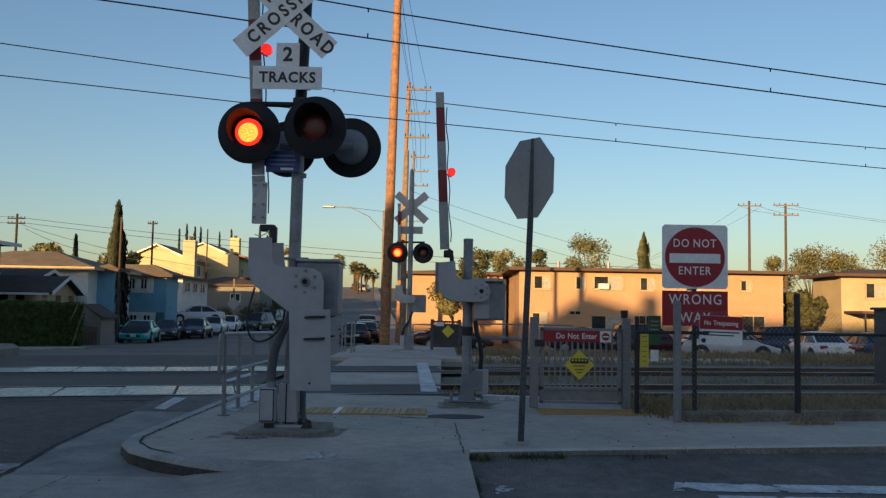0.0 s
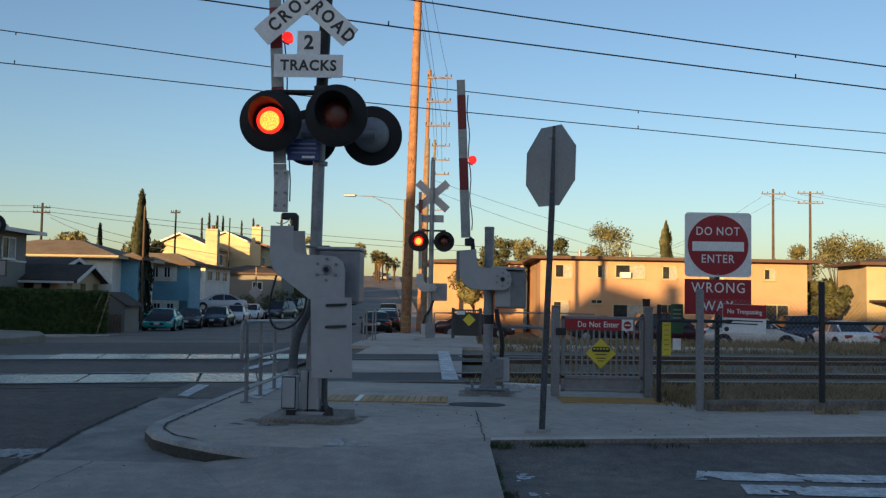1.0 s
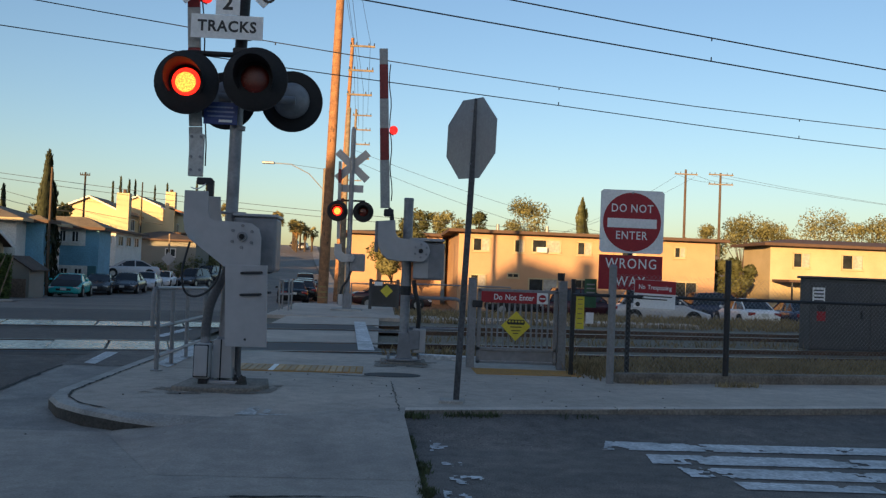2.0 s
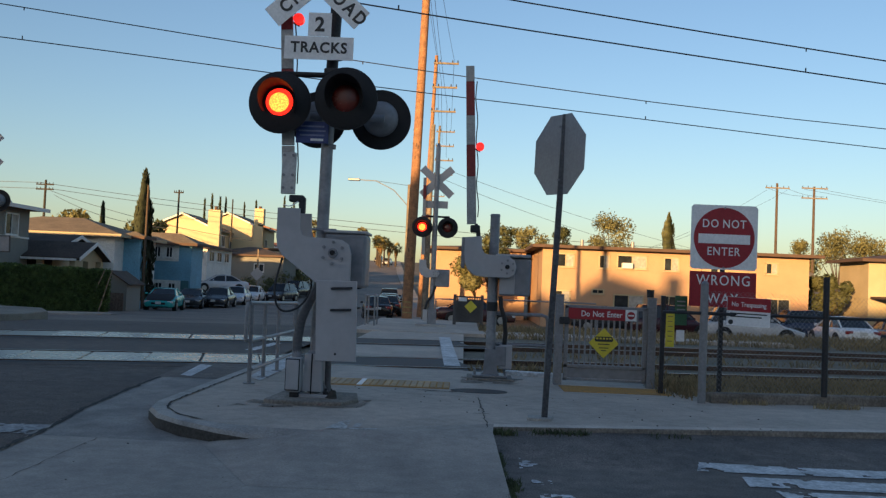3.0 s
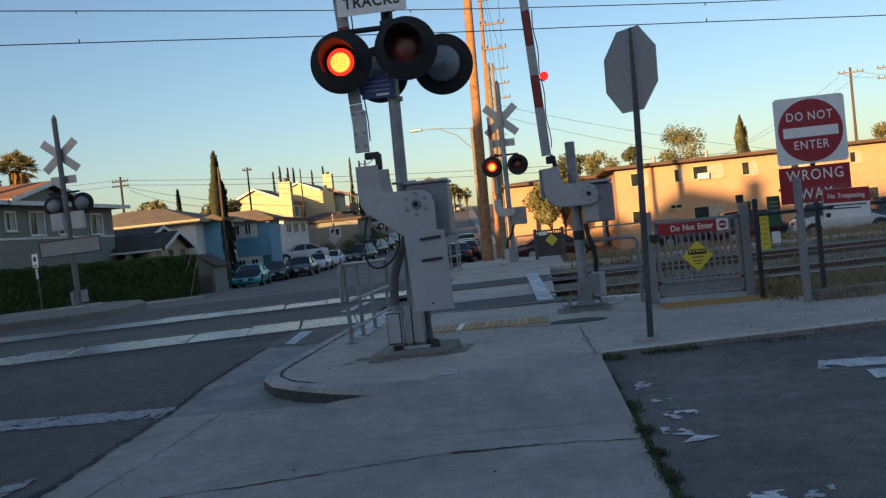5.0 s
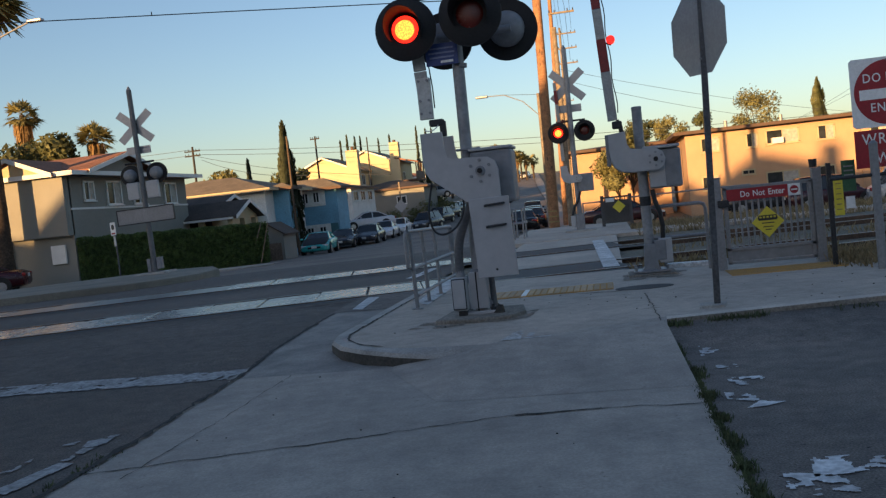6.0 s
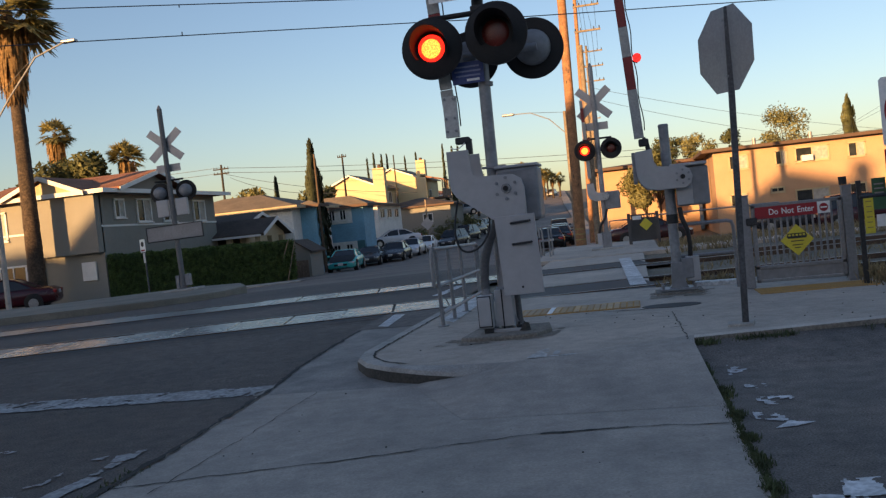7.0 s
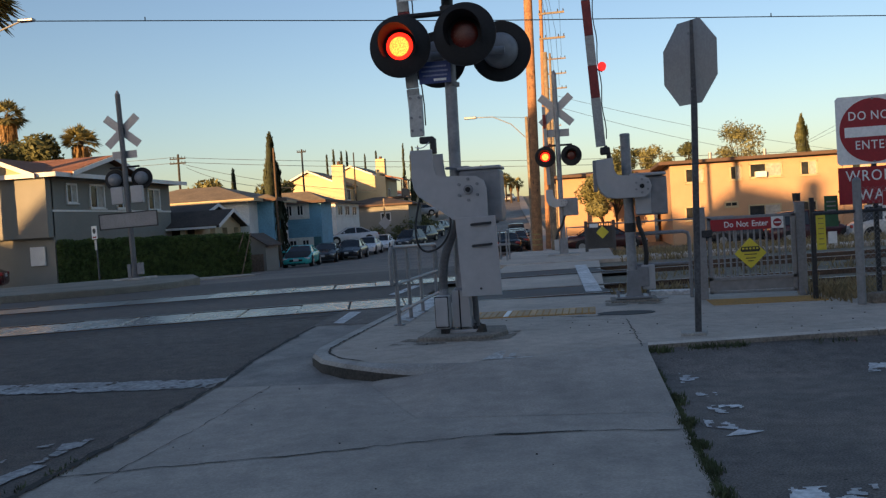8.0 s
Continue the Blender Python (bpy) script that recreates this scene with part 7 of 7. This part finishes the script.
blades("weeds", "low green weeds in the joint beside the kerb", [(0.20, 0.42, 7.68, 7.78, 0.09, 0.05), (0.58, 1.10, 7.82, 7.86, 0.085, 0.08), (0.312, 0.345, 2.6, 4.6, 0.0, 0.34), (0.30, 0.325, 4.6, 6.3, 0.0, 0.2), (0.26, 0.29, 6.3, 7.6, 0.02, 0.12)], 7600, 0.03, "weeds", 33, 0.0035, 0.014)
rngw = random.Random(8)
blades("weeds", "green clumps in the joint between concrete and asphalt", [(0.315, 0.36, y, y + rngw.uniform(0.05, 0.3), 0.0, 0.08) for y in (2.9, 3.5, 4.0, 4.35, 4.9, 5.4, 6.0)], 2600, 0.045, "weeds", 37, 0.005, 0.022)
blades("weeds", "green weed tufts growing against the kerb", [(0.24, 0.40, 7.66, 7.76, 0.09, 0.35), (0.60, 1.08, 7.80, 7.86, 0.085, 0.5), (1.65, 2.0, 7.98, 8.04, 0.07, 0.15)], 420, 0.06, "weeds", 36, 0.005, 0.03)
blades("weeds", "tufts of weeds at the gutter edge", [(-3.75, -3.55, 9.9, 10.4, 0.05, 0.6), (-3.35, -3.2, 4.1, 4.9, 0.0, 0.4)], 420, 0.03, "weeds", 35, 0.004, 0.02)
for k, (x, y, h, r) in enumerate(((-23.5, 63.5, 1.3, 0.9), (-22.2, 64.0, 1.2, 0.8), (-20.9, 64.2, 1.0, 0.7), (-20.6, 74.5, 1.3, 0.9), (-19.4, 75.0, 1.2, 0.9), (-17.5, 95, 2.6, 1.6), (-19.5, 88, 2.0, 1.4), (-20.6, 84.5, 1.7, 1.3), (-21.4, 88.5, 2.2, 1.6), (-19.2, 92.5, 2.4, 1.6), (-18.4, 98.5, 2.2, 1.5))):
    leafy_tree((x, y, ground_z(y) - 0.1), h, r, 90 + k, "leaf", "dark garden shrub before the houses", 0.12, 500, 0.15)


# ---- vehicles ----
M.update(
    tyre=mat("tyre", (0.02, 0.02, 0.02), 0.85, bump=0),
    rim=mat("wheel_rim", (0.45, 0.45, 0.46), 0.35, 0.8, bump=0),
    carglass=mat("car_glass", (0.02, 0.023, 0.027), 0.08, bump=0),
    headlight=mat("headlight", (0.6, 0.6, 0.6), 0.15, bump=0),
    taillight=mat("tail_light", (0.3, 0.02, 0.02), 0.2, bump=0),
    plate=mat("number_plate", (0.6, 0.6, 0.58), 0.5, bump=0),
)
PAINT = {}


def car_paint(c):
    if c not in PAINT:
        PAINT[c] = mat("car_paint", c, 0.25, 0.0, var=0.04, bump=0)
    return PAINT[c]


def loft(sections, n=20):
    """A body skinned over sections (s along y, centre z, half width, half height, roundness)."""
    bm = bmesh.new()
    rings = []
    for y, z, w, h, e in sections:
        ring = []
        for k in range(n):
            a = 2 * math.pi * k / n
            ca, sa = math.cos(a), math.sin(a)
            ring.append(bm.verts.new((w * math.copysign(abs(ca) ** e, ca), y, z + h * math.copysign(abs(sa) ** e, sa))))
        rings.append(ring)
    for p, q in zip(rings, rings[1:]):
        for i in range(n):
            bm.faces.new((p[i], p[(i + 1) % n], q[(i + 1) % n], q[i]))
    bm.faces.new(rings[0])
    bm.faces.new(rings[-1][::-1])
    return bm


def car(at, rz, paint, label, kind="sedan", hood=None):
    """A parked car; its front looks to -y before turning."""
    s = thing("car", at, label, "car", "parked cars", rz=rz)
    p = car_paint(paint)
    tall = {"sedan": 1.42, "coupe": 1.33, "suv": 1.68, "old": 1.40}[kind]
    belt = 0.95 if kind != "suv" else 1.04
    e = 0.45
    part("body", loft([(-2.28, 0.41, 0.62, 0.15, e), (-2.2, 0.42, 0.78, 0.2, e), (-1.9, 0.46, 0.87, 0.26, e), (-1.4, 0.52, 0.89, 0.32, 0.38), (-1.0, (0.2 + belt) / 2, 0.90, (belt - 0.2) / 2, 0.35), (0.2, (0.2 + belt) / 2, 0.91, (belt - 0.2) / 2, 0.35), (1.4, (0.2 + belt + 0.03) / 2, 0.90, (belt - 0.17) / 2, 0.35), (2.0, 0.6, 0.87, 0.36, e), (2.22, 0.58, 0.78, 0.28, e), (2.28, 0.58, 0.66, 0.2, e)]), p, s, "painted body")
    rear = 1.95 if kind == "suv" else (1.6 if kind != "old" else 1.4)
    back = rear - (0.35 if kind == "suv" else 0.75)
    edge = [(-1.12, belt - 0.04, 0.77), (-0.38, tall - 0.07, 0.62), (0.25, tall - 0.01, 0.61), (back, tall - 0.06, 0.60), (rear, belt - 0.0, 0.72)]
    bm = bmesh.new()
    rows = [[bm.verts.new((w * f, y, z + (0.035 if abs(f) < 0.7 and z > belt + 0.1 else 0.0))) for f in (-1, -0.6, 0, 0.6, 1)] for y, z, w in edge]
    low = [[bm.verts.new((sx * 0.80, y, belt - 0.1)) for sx in (-1, 1)] for y, z, w in edge]
    for g, h, lg, lh in zip(rows, rows[1:], low, low[1:]):
        for i in range(4):
            bm.faces.new((g[i], g[i + 1], h[i + 1], h[i]))
        bm.faces.new((lg[0], g[0], h[0], lh[0]))
        bm.faces.new((g[4], lg[1], lh[1], h[4]))
    part("cabin_glass", bm, M["carglass"], s, "dark glazed cabin", smooth=False)
    bm = bmesh.new()
    rows = [[bm.verts.new((w * f * 1.01, y, z + 0.012 + (0.035 if abs(f) < 0.7 else 0.0))) for f in (-1, -0.6, 0, 0.6, 1)] for y, z, w in edge[1:4]]
    for g, h in zip(rows, rows[1:]):
        for i in range(4):
            bm.faces.new((g[i], g[i + 1], h[i + 1], h[i]))
    part("roof", bm, p, s, "painted roof")
    for sx in (-1, 1):
        part("pillar", pipe([(sx * w, y, z) for y, z, w in edge], 0.04, 6), p, s)
        part("pillar", rod((sx * 0.795, 0.3, belt - 0.05), (sx * 0.62, 0.3, tall - 0.03), 0.04, n=6), p, s)
        for wy in (-1.4, 1.38):
            part("wheel_arch", rod((sx * 0.70, wy, 0.36), (sx * 0.912, wy, 0.36), 0.375, n=22), M["black"], s, "dark wheel arch")
        part("headlight", box((sx * 0.64, -2.12, 0.56), (0.34, 0.22, 0.12), bev=0.04), M["headlight"], s, "clear headlight")
        part("tail_light", box((sx * 0.62, 2.22, 0.76), (0.34, 0.12, 0.16), bev=0.03), M["taillight"], s, "red tail light")
        part("mirror", box((sx * 0.98, -0.72, belt + 0.05), (0.18, 0.1, 0.13), bev=0.04), p, s, "door mirror")
        for wy in (-1.4, 1.38):
            w = part("wheel", rod((sx * 0.935, wy, 0.32), (sx * 0.72, wy, 0.32), 0.32, 0.32, 22), M["tyre"], s, "black tyre")
            part("rim", rod((sx * 0.945, wy, 0.32), (sx * 0.90, wy, 0.32), 0.2, 0.205, 18), M["rim"], w, "metal rim")
    part("grille", box((0, -2.25, 0.46), (0.8, 0.08, 0.13), bev=0.02), M["black"], s, "dark grille")
    part("bumper_gap", box((0, -2.24, 0.29), (1.1, 0.08, 0.1), bev=0.02), M["black"], s)
    for y in (-2.30, 2.29):
        part("number_plate", box((0, y, 0.5 if y < 0 else 0.72), (0.32, 0.02, 0.15)), M["plate"], s, "blank plate", smooth=False)
    if hood:
        part("bonnet", loft([(-2.17, 0.62, 0.66, 0.04, 0.6), (-1.88, 0.73, 0.76, 0.05, 0.6), (-1.4, 0.85, 0.78, 0.05, 0.6), (-1.02, 0.955, 0.79, 0.04, 0.6)]), M[hood], s, "black bonnet")
    return s


Z = ground_z
car((-18.1, 53.4, Z(53.4)), 9, (0.03, 0.38, 0.36), "bright teal coupe with black bonnet parked at the kerb", "coupe", "black")
car((-19.0, 61.8, Z(61)), 8, (0.02, 0.022, 0.025), "black coupe parked behind the teal car", "coupe")
car((-18.0, 65.0, Z(65)), 4, (0.018, 0.02, 0.028), "dark blue-black sedan parked at the kerb", "sedan")
car((-18.5, 72.0, Z(72)), 4, (0.66, 0.67, 0.69), "silver sedan parked at the kerb", "sedan")
car((-18.9, 78.8, Z(78)), 3, (0.80, 0.80, 0.80), "white sedan parked at the kerb", "sedan")
car((-20.1, 72.6, 0.05), -66, (0.62, 0.63, 0.65), "silver estate parked across a drive", "sedan")
car((-17.4, 84, Z(84)), -14, (0.05, 0.05, 0.055), "dark grey car parked uphill", "suv")
car((-17.4, 91, Z(91)), -12, (0.02, 0.02, 0.022), "black off-road car parked uphill", "suv")
car((-17.8, 98, Z(98)), -12, (0.02, 0.02, 0.022), "black car parked uphill", "suv")
car((-18.2, 106, Z(106)), -10, (0.03, 0.03, 0.035), "dark car parked uphill", "sedan")
car((-19.6, 100.5, 2.3), -70, (0.40, 0.41, 0.43), "silver car parked on a terrace", "sedan")
car((-5.6, 57.0, Z(57)), 188, (0.008, 0.008, 0.009), "black sedan parked at the near kerb", "sedan")
car((-5.5, 63.5, Z(63)), 187, (0.009, 0.008, 0.009), "black sedan parked behind another", "sedan")
car((-6.0, 70.5, Z(70)), 186, (0.03, 0.03, 0.035), "dark sedan parked further up", "sedan")
car((-6.8, 80, Z(80)), 186, (0.02, 0.02, 0.025), "dark car parked further up", "suv")
car((-26.5, 32.7, -0.42), -65, (0.045, 0.004, 0.009), "old dark red sedan parked by the palm", "old")
car((-23.2, 236, Z(236)), -8, (0.03, 0.03, 0.035), "dark car far up the hill", "suv")
car((-19.0, 215, Z(215)), -8, (0.5, 0.5, 0.5), "white car far up the hill", "suv")
car((13.6, 42.5, -0.72), 82, (0.45, 0.46, 0.48), "silver estate car in the car park", "suv")
car((18.05, 43.0, -0.75), 180, (0.78, 0.78, 0.78), "white sedan parked with its tail to the tracks", "sedan")
car((20.6, 43.0, -0.75), 176, (0.05, 0.06, 0.10), "dark blue car parked beside the white one", "sedan")
car((19.4, 50.0, -0.85), 96, (0.04, 0.05, 0.09), "dark blue car in the car park", "suv")
car((10.9, 47.5, -0.85), 92, (0.05, 0.015, 0.02), "dark maroon car in the car park", "suv")
car((16.6, 50.5, -0.85), 88, (0.02, 0.02, 0.024), "black car in the car park", "sedan")
car((8.2, 50.5, -0.85), 90, (0.03, 0.03, 0.035), "dark car by the apartment wall", "sedan")
car((23.3, 44.0, -0.78), 178, (0.66, 0.67, 0.69), "silver car parked in the row", "sedan")
car((0.6, 51.0, -0.8), 95, (0.06, 0.02, 0.02), "dark maroon car beside the apartment wing", "sedan")


# ---- small street things ----
def street_post(at, h, label, plate="signback"):
    s = thing("street_sign", at, label, "road sign")
    part("post", box((0, 0, h / 2), (0.04, 0.04, h)), M["signpost"], s, "thin dark post", smooth=False)
    rim = [(0.15 * cx + 0.03 * math.cos(radians(a)) - 0.03 * cx, h - 0.2 + 0.21 * cz + 0.03 * math.sin(radians(a)) - 0.03 * cz) for cx, cz, a0 in ((1, 1, 0), (-1, 1, 90), (-1, -1, 180), (1, -1, 270)) for a in (a0, a0 + 30, a0 + 60, a0 + 90)]
    part("panel", slab(rim, (-0.045, -0.035)), M[plate], s, "small rounded sign panel", smooth=False)
    part("lower_plate", box((0.02, -0.04, h - 0.6), (0.12, 0.008, 0.32), bev=0.002), M["sleeve"], s, "narrow pale plate below the sign", smooth=False)
    return s


p = street_post((-15.65, 26.0, 0.05), 1.85, "small white and red sign on a thin post", "white")
part("disc", slab(ring_points(0, 1.70, 0.085, 20), (-0.050, -0.046)), M["letter"], p, "dark symbol disc", smooth=False)
part("edge_bar", box((0, -0.048, 1.50), (0.2, 0.004, 0.05)), M["red"], p, "red bar", smooth=False)
p.matrix_basis = pose(-15.65, 26.0, 0.05, 0, -1.5, -28)
d = thing("diamond_sign", (-18.6, 79.0, -0.6), "grey diamond road sign seen from behind", "road sign")
part("post", box((0, 0, 2.2), (0.12, 0.12, 4.6)), M["woodgrey"], d, smooth=False)
part("panel", box((0, 0, 0), (0.85, 0.02, 0.85), m=Matrix.Translation((0, -0.1, 2.3)) @ Matrix.Rotation(radians(45), 4, "Y")), M["signback"], d, smooth=False)


# ---- litter and cracks on the concrete ----
def crack(points, w, z, label, seed):
    rng = random.Random(seed)
    bm = bmesh.new()
    pts = [Vector((*p, 0)) for p in points]
    fine = []
    for a, b in zip(pts, pts[1:]):
        n = max(2, int((b - a).length / 0.07))
        fine += [a.lerp(b, i / n) + Vector((rng.gauss(0, 0.008), rng.gauss(0, 0.012), 0)) for i in range(n)]
    fine.append(pts[-1])
    prev = None
    for i, q in enumerate(fine):
        d = (fine[min(i + 1, len(fine) - 1)] - fine[max(i - 1, 0)]).normalized()
        s = Vector((-d.y, d.x, 0)) * w * rng.uniform(0.3, 1.2)
        up = Vector((0, 0, z(q.y) if callable(z) else z))
        ring = [bm.verts.new(q - s + up), bm.verts.new(q + s + up)]
        if prev:
            bm.faces.new((prev[0], ring[0], ring[1], prev[1]))
        prev = ring
    struct("crack", bm, M["crackdark"], label, "crack")


M["crackdark"] = mat("crack_dirt", (0.045, 0.042, 0.037), 0.95, var=0.3)
crack([(-3.25, 4.47), (-2.0, 4.84), (-1.3, 5.1), (-0.84, 5.25), (-0.3, 5.3), (0.3, 5.28)], 0.009, 0.0165, "dark crack across the concrete apron", 1)
crack([(-0.84, 5.25), (-0.3, 5.3)], 0.016, 0.017, "open joint in the concrete apron", 2)
crack([(-3.2, 3.2), (-3.23, 4.3), (-3.28, 5.2), (-3.48, 7.5), (-3.6, 8.4), (-3.66, 9.6), (-3.68, 10.7)], 0.03, lambda y: ground_z(y) + 0.024, "dark joint between asphalt and gutter", 3)
crack([(-2.91, 4.34), (-2.9, 5.64), (-2.94, 7.12)], 0.004, 0.0175, "fine joint between gutter and apron", 4)
crack([(0.2, 7.75), (0.18, 8.58), (0.15, 9.8)], 0.006, P + 0.006, "dark joint in the pavement", 5)
crack([(0.15, 9.8), (-0.5, 9.84)], 0.004, P + 0.006, "fine joint in the pavement", 9)
crack([(0.06, 8.58), (0.24, 8.57)], 0.012, P + 0.0065, "short crack in the pavement", 6)
crack([(-0.6, 10.3), (-0.2, 10.2), (-0.05, 10.25)], 0.02, P + 0.006, "dark patch joint in the pavement", 7)
crack([(-2.2, 7.44), (-2.54, 7.77), (-2.72, 8.12), (-2.78, 8.5), (-2.78, 12.8)], 0.013, P + 0.007, "joint behind the kerb", 8)
crack([(-2.95, 10.74), (-3.7, 10.72)], 0.02, 0.115, "dark seam where the gutter ends", 10)
for q, k in ((((-1.14, 7.31), (-0.97, 7.31), (-0.96, 7.82), (-1.07, 7.7)), 41), (((-0.93, 7.42), (-0.875, 7.42), (-0.86, 7.92), (-0.92, 7.92)), 42), (((-0.96, 7.30), (-0.72, 7.33), (-0.72, 7.40), (-0.96, 7.38)), 44), (((-2.3, 7.75), (-2.12, 7.95), (-2.15, 7.98), (-2.33, 7.78)), 43), (((-2.05, 7.62), (-1.85, 7.9), (-1.88, 7.93), (-2.08, 7.65)), 45)):
    paint_patch("chalk_mark", q, lambda y, x: P + 0.0075, "faint white utility paint mark on the pavement", 0.42, k, "chalk")
rng = random.Random(77)
bm = bmesh.new()
for k in range(26):
    x, y = rng.uniform(-3.0, 0.2), rng.uniform(3.4, 7.0)
    r = rng.uniform(0.002, 0.006)
    box((x, y, 0.014 + r * 0.4), (r * 2, r * rng.uniform(0.8, 2.0), r), bm, None)
for k in range(40):
    x, y = rng.uniform(-2.6, 3.0), rng.uniform(8.2, 10.4)
    r = rng.uniform(0.003, 0.008)
    box((x, y, P + 0.004 + r * 0.4), (r * 2, r * rng.uniform(0.8, 2.0), r), bm, None)
struct("grit", bm, M["crackdark"], "scattered grit and small litter on the concrete", "litter", "stuff")


# cracks and seams in the asphalt
for pts, w, sd in (([(-9.0, 8.6), (-7.2, 9.2), (-5.4, 9.6), (-3.8, 10.4)], 0.008, 51), ([(-6.2, 4.4), (-5.8, 6.0), (-6.1, 7.8), (-5.6, 9.5)], 0.006, 52), ([(-12, 9.0), (-8, 10.1), (-5, 11.1), (-3.7, 11.6)], 0.012, 53)):
    rngc = random.Random(sd)
    bm = bmesh.new()
    fine = []
    for (ax, ay), (bx, by) in zip(pts, pts[1:]):
        fine += [(ax + (bx - ax) * i / 12 + rngc.gauss(0, 0.012), ay + (by - ay) * i / 12 + rngc.gauss(0, 0.012)) for i in range(12)]
    prev = None
    for x, y in fine:
        ww = w * rngc.uniform(0.4, 1.3)
        ring = [bm.verts.new((x, y - ww, ground_z(y, x) + 0.007)), bm.verts.new((x, y + ww, ground_z(y, x) + 0.007))]
        if prev:
            bm.faces.new((prev[0], ring[0], ring[1], prev[1]))
        prev = ring
    struct("crack", bm, M["crackdark"], "dark wandering crack in the asphalt", "crack")
